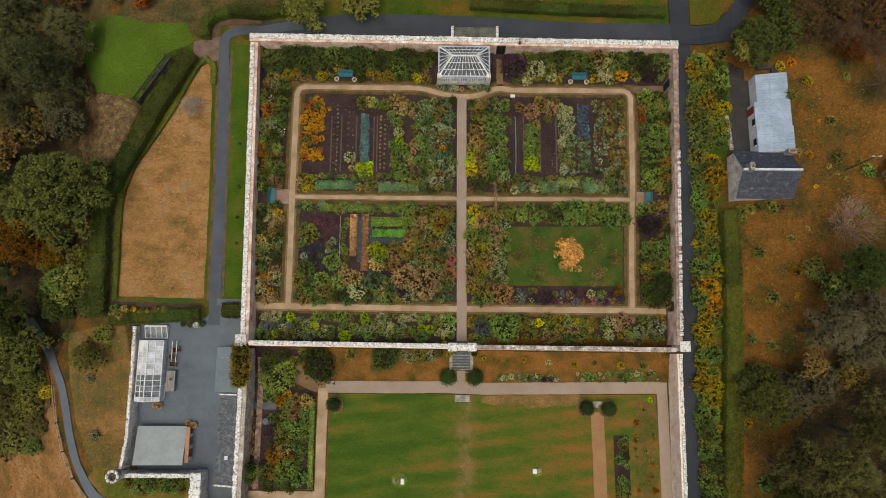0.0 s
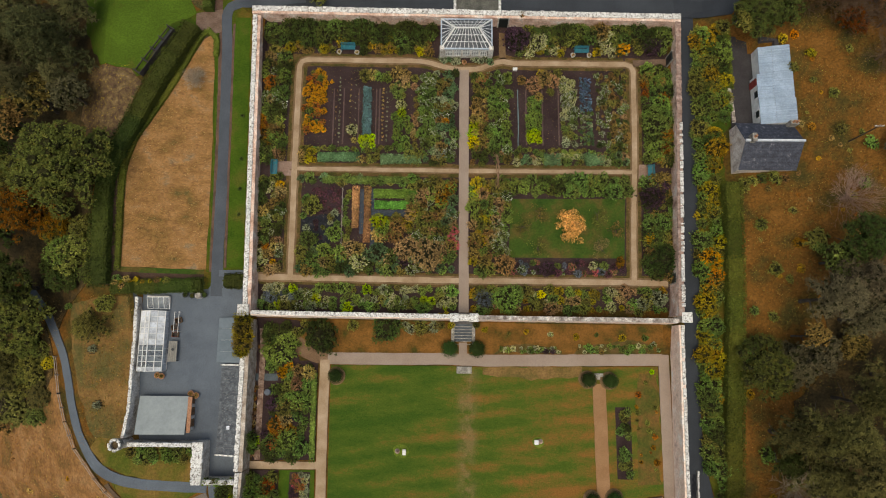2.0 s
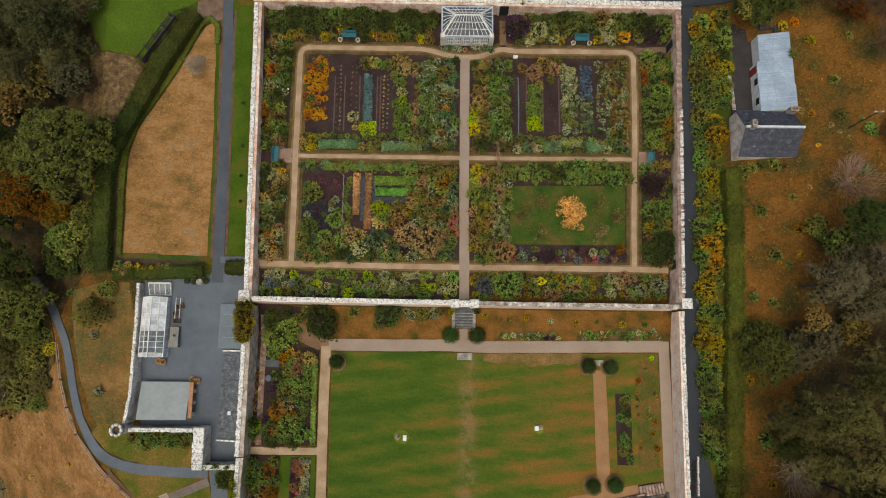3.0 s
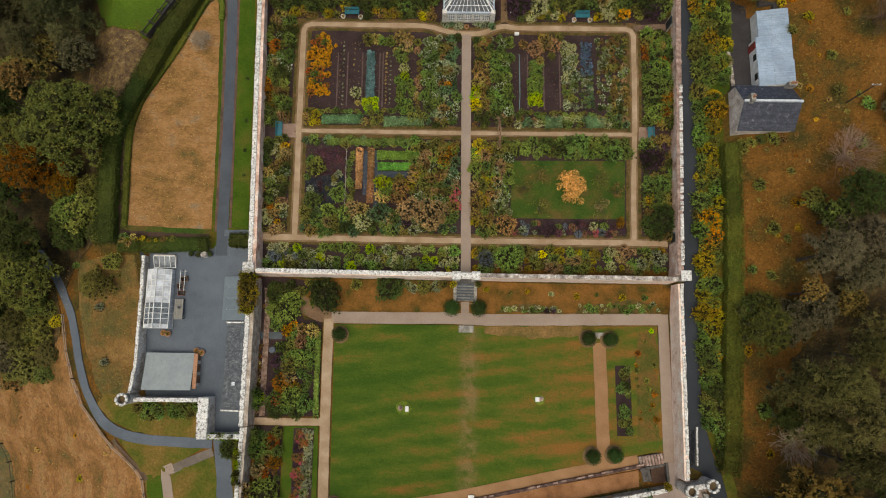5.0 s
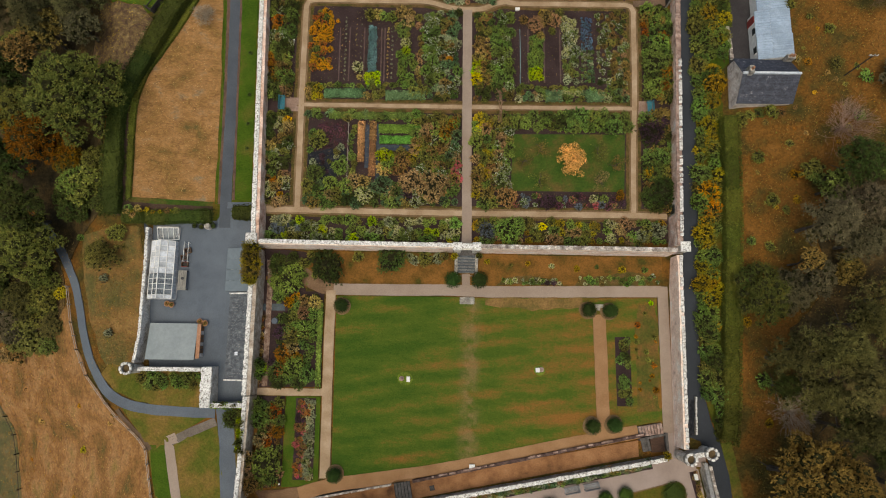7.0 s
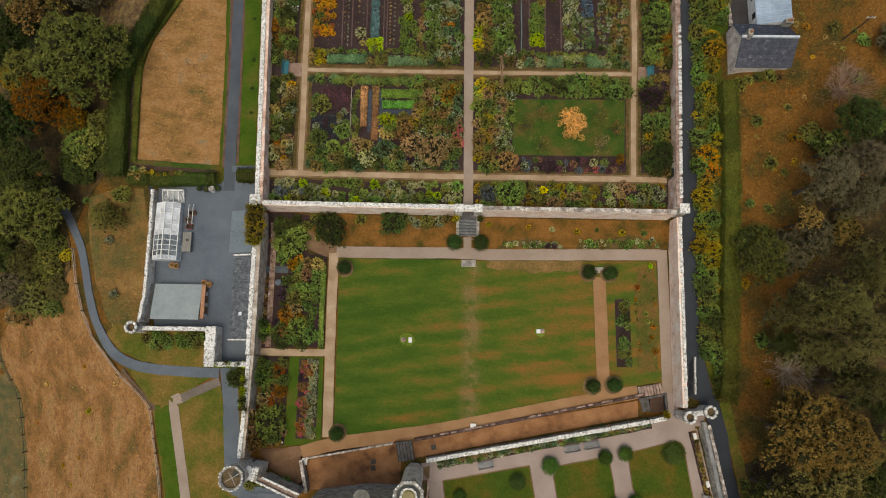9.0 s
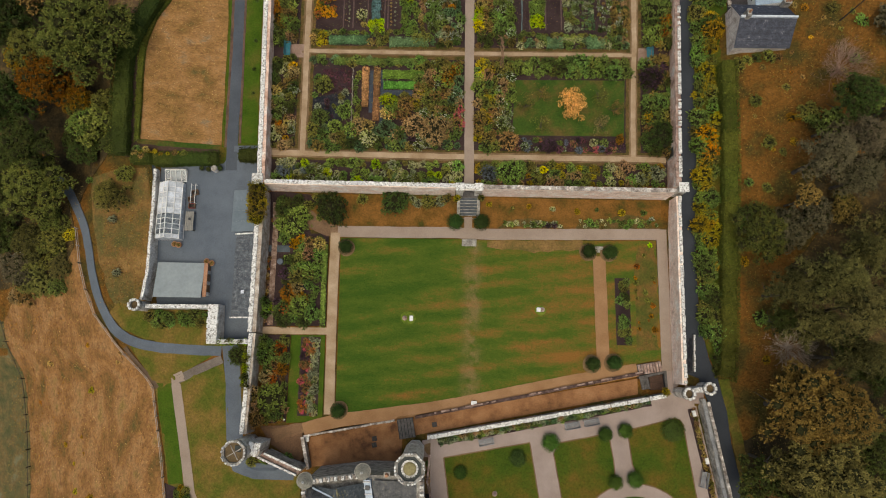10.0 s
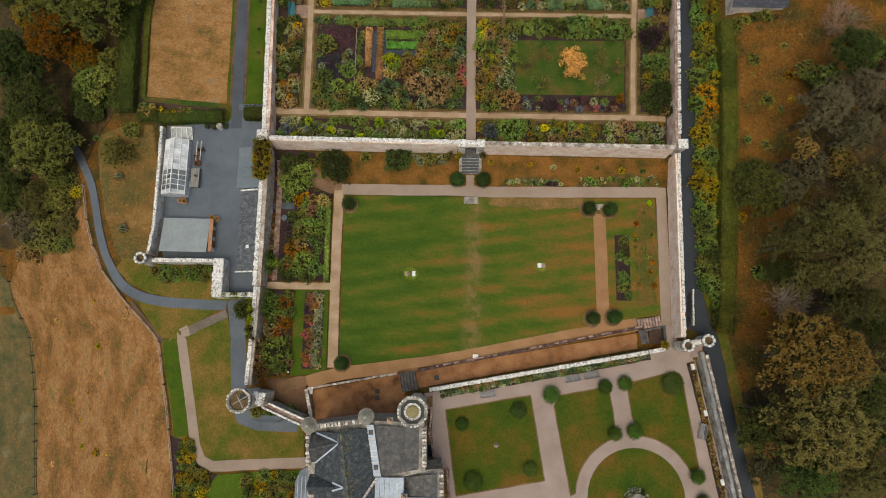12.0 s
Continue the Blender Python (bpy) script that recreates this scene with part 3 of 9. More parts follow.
def ribbon(name, pts, width, lift, material, label="", ragged=0.06, curved=True):
    """A path, road or strip along a line."""
    if curved:
        line = smooth_line(pts)
    else:
        line = [Vector((*pts[0], 0))]
        for q in pts[1:]:
            a, e = line[-1].copy(), Vector((*q, 0))
            n = max(1, int((e - a).length / 0.7))
            line += [a.lerp(e, (i + 1) / n) for i in range(n)]
    verts, faces, k = [], [], 5
    for i, p in enumerate(line):
        d = (line[min(i + 1, len(line) - 1)] - line[max(i - 1, 0)]).normalized()
        side = Vector((-d.y, d.x, 0))
        w = width / 2
        for j in range(k):
            s = (j / (k - 1) * 2 - 1) * w
            s += ragged * noise.noise((p.x * 0.9 + 7 * j, p.y * 0.9, 3.1)) if j in (0, k - 1) else 0
            q = p + side * s
            verts.append((q.x, q.y, ground_z(q.x, q.y) + lift))
        for j in (0, k - 1):
            x, y, z = verts[i * (k + 2) + j]
            verts.append((x, y, z - 0.15))
    m = k + 2
    for i in range(len(line) - 1):
        a, b = i * m, (i + 1) * m
        for j in range(k - 1):
            faces.append((a + j, b + j, b + j + 1, a + j + 1))
        faces += [(a + k, b + k, b, a), (a + k - 1, b + k - 1, b + k + 1, a + k + 1)]
    return tagged(link_mesh(name, verts, faces, material), label, kind="structure")


def rect(x0, x1, y0, y1):
    return [(x0, y0), (x1, y0), (x1, y1), (x0, y1)]


def ground_sheet():
    def axis(lo, hi):
        out = [lo + 0.75 * i for i in range(int((hi - lo) / 0.75) + 1)]
        g, a = 1.0, lo
        while a > -2500:
            a -= g
            g *= 1.35
            out.insert(0, a)
        g, b = 1.0, hi
        while b < 2500:
            b += g
            g *= 1.35
            out.append(b)
        return out
    xs, ys = axis(-60, 60), axis(-75, 45)
    def low(x, y):
        if -20 < x < 24 and -50.5 < y < -36:
            return min(ground_z(x + i, y + j) for i in (-0.8, 0, 0.8) for j in (-0.8, 0, 0.8))
        return ground_z(x, y)
    verts = [(x, y, low(x, y) - 0.05 + 0.03 * noise.noise((x * 0.4, y * 0.4, 0))) for y in ys for x in xs]
    n = len(xs)
    faces = [(j * n + i, j * n + i + 1, (j + 1) * n + i + 1, (j + 1) * n + i) for j in range(len(ys) - 1) for i in range(n - 1)]
    tagged(link_mesh("ground", verts, faces, bracken_ground, smooth=True), "rough ground of rust-brown grass and bracken", kind="structure")


ground_sheet()

# ---- surfaces on the ground: outside the walls ----
wet_leaves = surface("wet_leaves", [(0.3, (0.08, 0.05, 0.035)), (0.7, (0.18, 0.1, 0.07))], 0.8, 9)
sheet("verge_lane_base", [(-31.2, 21.5), (-24.6, 19.6), (-24.6, -13.0), (-27.4, -13.4), (-30.0, -14.4), (-30.4, 14.0)], 0.02, mossy_grass, "mossy grass either side of the lane", ragged=0.1)
sheet("verge_north_west", [(-52, 33), (-20, 33), (-20, 23.3), (-25.2, 22.6), (-29.2, 22.0), (-29.5, 20.6), (-31.5, 19.0), (-33, 20.5), (-37, 20.0), (-41.2, 20.5), (-47.5, 21.6), (-52, 23)], 0.03, surface("rough_verge", [(0.3, (0.04, 0.045, 0.012)), (0.44, (0.075, 0.066, 0.018)), (0.56, (0.115, 0.076, 0.024)), (0.7, (0.17, 0.1, 0.036))], 0.5, 4, bump=0.8, depth=0.12, speck=0.6, swirl=1.2), "rough olive and brown grass above the lawn", ragged=0.5, step=2.0)
sheet("verge_lawn_hedge", [(-34.9, 17.4), (-31.4, 19.2), (-30.0, 16.3), (-33.5, 13.0), (-38.5, 10.0), (-38.8, 11.4), (-37.2, 11.8), (-35.4, 15.0)], 0.035, mossy_grass, "mossy grass at the foot of the hedge", ragged=0.2)
sheet("verge_north", [(-24, 22.0), (25.4, 21.6), (25.4, 25.5), (-20, 25.5)], 0.035, mossy_grass, "mossy verge on the far side of the lane", ragged=0.2, step=2.0)
sheet("verge_hedge_corner", [(-31.4, 19.0), (-29.2, 19.3), (-29.2, 20.8), (-24.6, 21.8), (-24.6, 22.6), (-28.5, 22.2), (-30.6, 21.2)], 0.05, wet_leaves, "brown leaf litter under the lane hedge", ragged=0.2)
ribbon("road_west", [(-19.5, 21.75), (-22, 21.4), (-25.4, 20.75), (-27.2, 20.4), (-28.2, 19.75), (-28.58, 18.6), (-28.5, 17.0), (-28.36, 14.5), (-28.3, 8.6), (-28.29, 2), (-28.3, -3.5)], 1.2, 0.078, asphalt_lane, "narrow grey asphalt lane along the garden wall", curved=True)
ribbon("road_west_foot", [(-28.3, -1.5), (-28.34, -6), (-28.42, -10), (-28.42, -15.0)], 1.3, 0.074, asphalt_lane, "grey asphalt lane widening to the yard", curved=True)
ribbon("road_north", [(-24.5, 20.95), (-22, 21.3), (-14, 22.1), (-8, 22.2), (4, 21.9), (14, 21.3), (25.6, 21.1), (30.7, 20.24)], 2.0, 0.072, asphalt_north, "wet blue-grey asphalt lane behind the garden wall")
ribbon("road_east", [(27.1, 26), (26.9, 19), (26.9, 15.8), (26.6, 0), (26.3, -15), (25.9, -26), (26.1, -32), (27.2, -38), (28.5, -42.0), (29.0, -46.8), (30.75, -55.6), (31.75, -62)], 1.75, 0.07, asphalt, "dark asphalt lane along the garden wall")
sheet("road_lane_foot", [(25.3, -29.8), (26.5, -30.2), (26.95, -34.1), (27.75, -36.6), (28.6, -38.6), (29.2, -41.2), (29.45, -43.2), (28.4, -43.2), (27.91, -40.88), (26.9, -38.9), (25.1, -38.2), (25.05, -34.8)], 0.065, asphalt, "dark asphalt lane widening past the turrets")
ribbon("verge_lane_south", [(29.3, -38.8), (30.2, -44.0), (31.2, -51), (32.4, -58), (33.2, -62)], 1.1, 0.05, side_grass, "mossy verge of the lane", ragged=0.2)
sheet("road_north_side", [(-22.3, 19.75), (25.8, 18.9), (25.8, 21.3), (0, 21.7), (-22.3, 21.2)], 0.05, asphalt_north, "wet blue-grey asphalt along the wall")
ribbon("verge_wall_north", [(-25.0, 19.55), (-10, 19.4), (5, 19.3)], 0.5, 0.06, wet_leaves, "brown leaf-strewn foot of the north wall", ragged=0.1)
# Flat sheet on the ground: the slot's shade as colour, no hole cut.
sheet("pit_slot_shade", [(25.45, -34.2), (25.9, -34.2), (25.75, -38.1), (25.3, -38.1)], 0.085, fabric_and_shade, "flat dark sheet as the shade of a slot beside the lane")
sheet("belt_ground", [(27.8, 17.8), (31.17, 17.03), (31.22, 5.37), (30.38, 4.42), (30.44, -12.06), (29.9, -38.6), (28.9, -38.6), (28.2, -37.2), (27.4, -35.0), (26.9, -30), (27.3, -15), (27.5, 0)], 0.04, mossy_grass, "mossy ground under the shrub belt", ragged=0.3)
sheet("road_junction", [(25.7, 19.6), (31.69, 18.73), (34.51, 23.35), (35.04, 25.82), (32.87, 26.04), (32.34, 23.37), (30.52, 21.04), (27.8, 21.6), (27.9, 27), (25.5, 27)], 0.09, asphalt, "asphalt lane junction")
sheet("grass_island", [(28.01, 21.88), (30.42, 21.45), (32.12, 23.46), (32.49, 26.05), (28.11, 26.86)], 0.12, mossy_grass, "mown grass island between lanes")
sheet("road_cottage", [(31.95, 18.89), (32.6, 16.2), (36.46, 15.1), (36.46, 14.35), (34.5, 14.35), (34.4, 4.9), (31.3, 5.0), (31.5, 10.09), (31.7, 17.56)], 0.06, surface("wet_tarmac", [(0.3, (0.03, 0.026, 0.028)), (0.7, (0.055, 0.05, 0.052))], 0.5, 9, 0.7, 0.3, 0.02), "dark wet tarmac beside the cottage", step=0.5)
ribbon("pavement_wall_strip", [(-26.6, 18.4), (-26.5, 5), (-26.4, -11.7)], 1.85, 0.05, grass, "mown grass strip below the wall")
for line, w in (([(-29.15, 16.6), (-29.05, 5), (-29.25, -12.2)], 0.42), ([(-27.62, 17.6), (-27.58, 5), (-27.55, -11.7)], 0.28)):
    ribbon("verge_west_lane", line, w, 0.056, wet_leaves, "leaf-strewn brown verge of the lane", ragged=0.08)
sheet("field", [(-29.75, 12.45), (-29.75, 15.6), (-30.3, 15.9), (-31.0, 15.4), (-32.4, 12.6), (-34.1, 9.0), (-35.9, 5.7), (-37.4, 3.0), (-38.3, 0.4), (-38.65, -1.7), (-38.65, -11.9), (-29.75, -11.95), (-29.6, -0.04)], 0.06, dry_grass, "field of long dry tan grass", ragged=0.12)
ribbon("verge_field_lane", [(-29.5, 13.6), (-29.4, 0), (-29.55, -12.2)], 0.3, 0.064, grass, "thin grass edge of the field", ragged=0.1)
ribbon("verge_hedge_foot", [(-31.3, 16.7), (-33.9, 10.9), (-36.9, 4.5), (-38.9, 0.4), (-39.6, -3.0), (-39.7, -13.3), (-29.9, -13.0)], 1.9, 0.04, surface("hedge_foot_earth", [(0.3, (0.05, 0.03, 0.022)), (0.7, (0.1, 0.058, 0.04))], 0.8, 8), "bare brown earth at the hedge foot", curved=False)
ribbon("path_wall_door", [(-28.2, -12.35), (-26.8, -12.35), (-25.0, -12.35)], 0.75, 0.075, asphalt_grey, "short grey path to the wall", curved=False)
ribbon("grass_field_edge", [(-38.9, -12.2), (-34, -12.25), (-29.9, -12.25)], 0.55, 0.05, square_grass, "narrow mown grass edge of the field", curved=False)
sheet("litter_ground", [(-45.0, 12.0), (-38.8, 11.0), (-37.4, 9.6), (-39.9, 3.8), (-42.2, -0.5), (-43.6, 2.0), (-45.6, 6.0)], 0.05, surface("leaf_strewn_earth", [(0.3, (0.06, 0.035, 0.022)), (0.46, (0.115, 0.07, 0.036)), (0.58, (0.17, 0.115, 0.045)), (0.7, (0.26, 0.18, 0.1))], 1.6, 8, speck=0.65), "maroon-brown earth strewn with leaves", ragged=0.6)
sheet("slope_grass_ground", [(-45.29, -15.93), (-41.27, -15.4), (-37.2, -15.2), (-37.2, -32.3), (-39.6, -33.3), (-41.6, -31), (-42.8, -28.5), (-44.0, -24), (-45.03, -19.98)], 0.035, surface("olive_slope", [(0.3, (0.07, 0.075, 0.018)), (0.43, (0.125, 0.1, 0.028)), (0.56, (0.215, 0.118, 0.034)), (0.7, (0.3, 0.175, 0.06))], 0.35, 2.6, bump=0.6, depth=0.1, speck=0.4, swirl=1.4), "olive and rust rough grass by the yard", ragged=0.3)
sheet("lawn_north_west", [(-47.3, 22.0), (-41.2, 20.8), (-36.7, 20.3), (-33.0, 20.9), (-31.9, 18.5), (-34.6, 17.0), (-36.0, 14.2), (-37.4, 11.3), (-38.8, 11.0), (-42.4, 11.7), (-45.5, 16.4)], 0.06, bright_grass, "bright green mown lawn", ragged=0.4)
sheet("path_lawn_gate", [(-31.94, 18.5), (-29.13, 19.5), (-28.95, 16.4), (-30.0, 16.0), (-31.36, 16.5), (-31.87, 17.4)], 0.058, surface("muddy_gravel", [(0.3, (0.13, 0.08, 0.055)), (0.7, (0.24, 0.165, 0.125))], 0.8, 9), "muddy gravel track at the hedge end", ragged=0.3)
sheet("yard_paving", [(-37.4, -14.6), (-29.4, -14.2), (-28.2, -12.6), (-27.5, -12.6), (-27.5, -14.0), (-24.9, -14.0), (-24.9, -35.3), (-29.6, -35.3), (-29.6, -31.6), (-36.4, -31.4), (-37.2, -25)], 0.06, asphalt_grey, "grey asphalt yard")
ribbon("path_river", [(-53.2, -13.2), (-50.6, -15.9), (-48.3, -18.3), (-46.3, -21.4), (-45.3, -24.5), (-44.62, -27.4), (-43.46, -30.6), (-41.8, -33.4), (-39.7, -35.1), (-36.7, -35.95), (-32.7, -36.25), (-28.6, -36.4)], 1.15, 0.07, asphalt_grey, "grey asphalt footpath curving through rough grass")
ribbon("path_moat", [(-27.6, -35.7), (-27.35, -37.5), (-27.05, -40.2), (-26.85, -43.4), (-26.5, -47.6), (-26.0, -49.2), (-24.02, -49.8), (-19.6, -49.9)], 1.85, 0.065, asphalt_grey, "grey asphalt path round the turret", curved=False)
sheet("verge_moat_wall", [(-26.6, -35.6), (-24.6, -35.6), (-24.6, -45.5), (-26.3, -45.5)], 0.05, mossy_grass, "mossy grass at the wall foot", ragged=0.1)
ribbon("path_link", [(-28.5, -37.3), (-31.4, -38.55), (-34.1, -39.8)], 0.95, 0.076, surface("dark_gravel", [(0.3, (0.13, 0.105, 0.085)), (0.7, (0.21, 0.175, 0.15))], 0.5, 10), "dark gravel link between two paths", curved=False)
ribbon("path_castle", [(-33.3, -39.3), (-34.4, -39.7), (-33.6, -43.65), (-32.66, -48.2), (-31.6, -52.7), (-30.75, -54.2), (-29.35, -54.8), (-25.0, -54.5), (-18.4, -54.2)], 1.2, 0.08, pale_gravel, "pale gravel path with square bends", curved=False)
sheet("lawn_castle_side", [(-34.3, -40.0), (-28.4, -37.5), (-27.9, -40.3), (-27.35, -44.2), (-26.9, -47.8), (-26.2, -49.4), (-24.0, -49.9), (-19.0, -50.1), (-18.6, -54.2), (-29.4, -54.9), (-30.8, -54.3), (-31.7, -52.7), (-32.7, -48.2), (-33.6, -43.6)], 0.05, side_grass, "mossy mown grass beside the castle")
sheet("lawn_path_corner", [(-39.4, -35.7), (-36.6, -36.4), (-29.4, -36.8), (-34.2, -39.5), (-34.4, -40.4), (-33.5, -43.6), (-32.6, -48.2), (-31.9, -52.1), (-34.5, -51.9), (-35.6, -47.0), (-36.4, -43.0), (-37.0, -40.4)], 0.045, side_grass, "mossy grass between two paths")
sheet("slope_foot", [(-38.0, -31.4), (-29.4, -31.9), (-27.4, -35.3), (-28.6, -36.0), (-33.6, -35.9), (-37.6, -35.2), (-40.4, -33.9), (-42.0, -32.0), (-41.0, -31.0)], 0.042, side_grass, "olive and tan rough grass under the yard wall", ragged=0.3)
sheet("bed_castle_corner", [(-34.85, -51.6), (-33.4, -52.1), (-31.9, -54.0), (-31.0, -55.0), (-29.5, -55.6), (-28.6, -55.7), (-30.7, -58.3), (-31.0, -60.2), (-33.9, -60.3)], 0.06, soil, "dark soil of a shrub border", ragged=0.2)
sheet("lawn_castle_west", [(-28.6, -55.7), (-24.0, -55.3), (-18, -55.0), (-18, -64), (-31.2, -64), (-30.4, -58.2)], 0.05, bright_grass, "mown grass by the castle")
sheet("field_river", [(-59.9, -33.2), (-57.2, -29.5), (-51.2, -28.6), (-48.1, -24.9), (-47.0, -24.0), (-46.4, -26.2), (-45.35, -29.4), (-43.95, -32.3), (-41.1, -35.4), (-38.7, -38.4), (-37.0, -40.7), (-36.1, -45.7), (-35.1, -50.9), (-33.7, -57.8), (-33.2, -62), (-54.2, -62), (-56.0, -49.3), (-57.1, -42.7), (-58.3, -37.9)], 0.03, river_grass, "wide field of rough tan grass", ragged=0.3)
# Wood floor: humus, with the shade below the crowns put into its colour.
humus = surface("shaded_humus", [(0.3, (0.034, 0.028, 0.015)), (0.5, (0.064, 0.047, 0.022)), (0.6, (0.1, 0.066, 0.026)), (0.72, (0.14, 0.088, 0.034))], 0.5, 4, bump=0.7, depth=0.08, spec=0.1)
sheet("wood_floor", [(-62, 22), (-43.4, 21.0), (-42.6, 12), (-43.4, 4), (-42.6, -2), (-42.9, -13.5), (-46.2, -16.5), (-47.6, -19.3), (-49.4, -17.0), (-53.5, -12.2), (-62, -12.2)], 0.045, humus, "humus under the trees, darkened as tree shade", ragged=0.6, step=2.0)
sheet("wood_floor", [(-62, -14.5), (-52.2, -15.4), (-48.6, -19.2), (-47.6, -22.0), (-47.5, -24.4), (-50.2, -28.0), (-56.5, -29.0), (-62, -28.4)], 0.045, humus, "humus under the scrub, darkened as shade", ragged=0.6, step=2.0)
sheet("wood_floor", [(36.6, -26.0), (40.4, -22.0), (39.6, -16.5), (40.6, -12.0), (43.0, -8.4), (58, -8), (58, -62), (34.6, -62), (32.0, -52), (32.0, -45.5), (36.9, -43.0), (38.2, -38.0), (37.4, -33.0)], 0.045, humus, "humus under the trees, darkened as tree shade", ragged=0.6, step=2.0)
sheet("wood_floor", [(30.6, -45.6), (33.0, -44.6), (36.4, -43.0), (34.4, -52), (35.2, -62), (33.0, -62), (32.0, -55.0), (31.0, -49.0)], 0.042, humus, "humus under the trees, darkened as tree shade", ragged=0.4, step=2.0)
sheet("field_edge", [(-59.9, -33.2), (-58.3, -37.9), (-57.1, -42.7), (-56.0, -49.3), (-54.2, -62), (-64, -62), (-66, -45), (-64, -30)], 0.035, surface("river_bank_grass", [(0.3, (0.06, 0.068, 0.022)), (0.45, (0.105, 0.095, 0.035)), (0.58, (0.16, 0.11, 0.04)), (0.7, (0.17, 0.16, 0.085))], 0.5, 3, bump=0.6, depth=0.1, speck=0.4, swirl=1.2), "olive and grey-green rough grass beyond the fence", ragged=0.5, step=2.0)
sheet("lawn_path_strip", [(-36.6, -40.2), (-34.8, -40.3), (-34.2, -43.6), (-33.3, -48.2), (-32.6, -51.6), (-34.4, -51.7), (-35.5, -47.0), (-36.3, -43.0)], 0.056, grass, "strip of greener mown grass along the fence", ragged=0.2)
ribbon("path_trodden", [(-39.9, -36.1), (-38.3, -38.5), (-36.6, -40.8)], 0.5, 0.06, surface("trodden_earth", [(0.3, (0.1, 0.065, 0.04)), (0.7, (0.17, 0.11, 0.07))], 0.8, 9), "trodden earth path")

# ---- the upper garden: beds, verges, paths ----
sheet("bed_soil", [(-24.35, -16.8), (24.2, -17.1), (25.45, 18.5), (-24.9, 19.0)], 0.05, soil, "dark bare soil of the garden beds")
N_PATH = [(-19.95, 12.3), (-19.95, 12.95), (-19.69, 13.59), (-19.05, 13.85), (-18.2, 13.85), (-10, 13.8), (-5.3, 13.75), (-3.2, 13.3), (-1.8, 12.95), (0, 12.75), (2.0, 12.9), (3.4, 13.5), (4.8, 13.85), (6.1, 13.6), (12, 13.6), (18.6, 13.6), (19.65, 13.6), (20.29, 13.34), (20.55, 12.7), (20.53, 11.9)]
W_PATH = [(-19.95, 12.4), (-19.95, 5), (-19.95, -5), (-20.0, -12.6)]
E_PATH = [(20.53, 12.0), (20.4, 5), (20.0, -5), (19.85, -12.8)]
for line, w, lift in (([(-19.0, 13.85), *N_PATH[5:-4], (19.4, 13.6)], 1.7, 0.08), ([(-19.9, 14.6), *W_PATH], 1.9, 0.085), ([(20.6, 14.4), *E_PATH], 1.8, 0.09)):
    ribbon("verge_walk", line, w, lift, verge, "brown and green grass verge of a garden path", ragged=0.12)
ribbon("verge_cross", [(-19.4, 0.1), (0, 0.0), (19.8, 0.0)], 1.6, 0.07, verge, "grass verge of a garden path", ragged=0.12, curved=True)
ribbon("verge_south", [(-23.6, -12.7), (-10, -12.85), (0, -12.95), (20, -13.0), (23.6, -13.1)], 1.6, 0.075, verge, "grass verge of a garden path", ragged=0.12)
SOUTH_PATH = [(-23.8, -12.7), (-10, -12.85), (0, -12.95), (20, -13.0), (23.8, -13.1)]
CROSS_PATH = [(-19.6, 0.1), (0, 0.0), (20.2, 0.0)]
for name, line, w, lift in (("path_north", N_PATH, 1.0, 0.1), ("path_west", W_PATH, 1.1, 0.103), ("path_east", E_PATH, 1.0, 0.106), ("path_cross", CROSS_PATH, 0.75, 0.109), ("path_south", SOUTH_PATH, 1.05, 0.112)):
    ribbon(name + "_shoulder", line, w, lift, path_earth, "brown earth shoulders of a garden path", ragged=0.07)
    ribbon(name, line, 0.6 * w, lift + 0.018, gravel, "pale sandy tread of a garden path", ragged=0.06)
ribbon("path_centre", [(0.05, 12.7), (0.05, 5), (0.05, -5), (0.1, -12), (0.12, -16.6)], 1.15, 0.136, pale_gravel, "broad pale gravel middle path")
ribbon("path_door", [(4.8, 13.7), (4.7, 15.2), (4.7, 17.6)], 0.8, 0.1, path_earth, "short gravel path to a wall door")
for s in (-1, 1):
    ribbon("path_seat", [(s * 20.2, 0.1), (s * 22.4, 0.1)], 1.7, 0.105, surface("seat_paving", [(0.3, (0.24, 0.15, 0.11)), (0.7, (0.33, 0.23, 0.18))], 1, 9), "earthen standing before a bench", ragged=0.1)
ribbon("path_door_east", [(20.6, 13.7), (23, 13.9), (24.8, 13.9)], 0.8, 0.1, surface("worn_earth", [(0.3, (0.12, 0.075, 0.05)), (0.7, (0.2, 0.13, 0.09))], 0.8, 9), "worn earth path to a wall door")
sheet("lawn_quarter", [(5.6, -3.3), (19.0, -3.2), (18.8, -10.2), (5.3, -10.2)], 0.09, square_grass, "square of mown grass with fallen leaves")
sheet("bed_cover", [(-18.9, -5.6), (-16.2, -5.2), (-14.4, -5.4), (-14.6, -7.0), (-16.2, -9.6), (-18.8, -9.0)], 0.075, fabric_and_shade, "black sheeting over a bed", ragged=0.4)
blue_sheeting = surface("blue_sheeting", [(0.3, (0.036, 0.046, 0.062)), (0.7, (0.075, 0.09, 0.115))], 1.6, 8, 0.85, 0.4, 0.03, 0.4, spec=0.15)
sheet("bed_cover", rect(-12.15, -11.65, -7.6, -2.3), 0.08, blue_sheeting, "blue-grey sheeting between rows")
sheet("bed_cover", rect(-10.85, -10.4, -9.0, -2.2), 0.08, blue_sheeting, "blue-grey sheeting between rows")
sheet("bed_cover", rect(-10.4, -5.2, -5.5, -4.75), 0.082, blue_sheeting, "blue-grey sheeting beside a row")
sheet("bed_cover", rect(-22.8, -20.6, -15.4, -14.0), 0.08, blue_sheeting, "blue-grey sheeting in a bed")
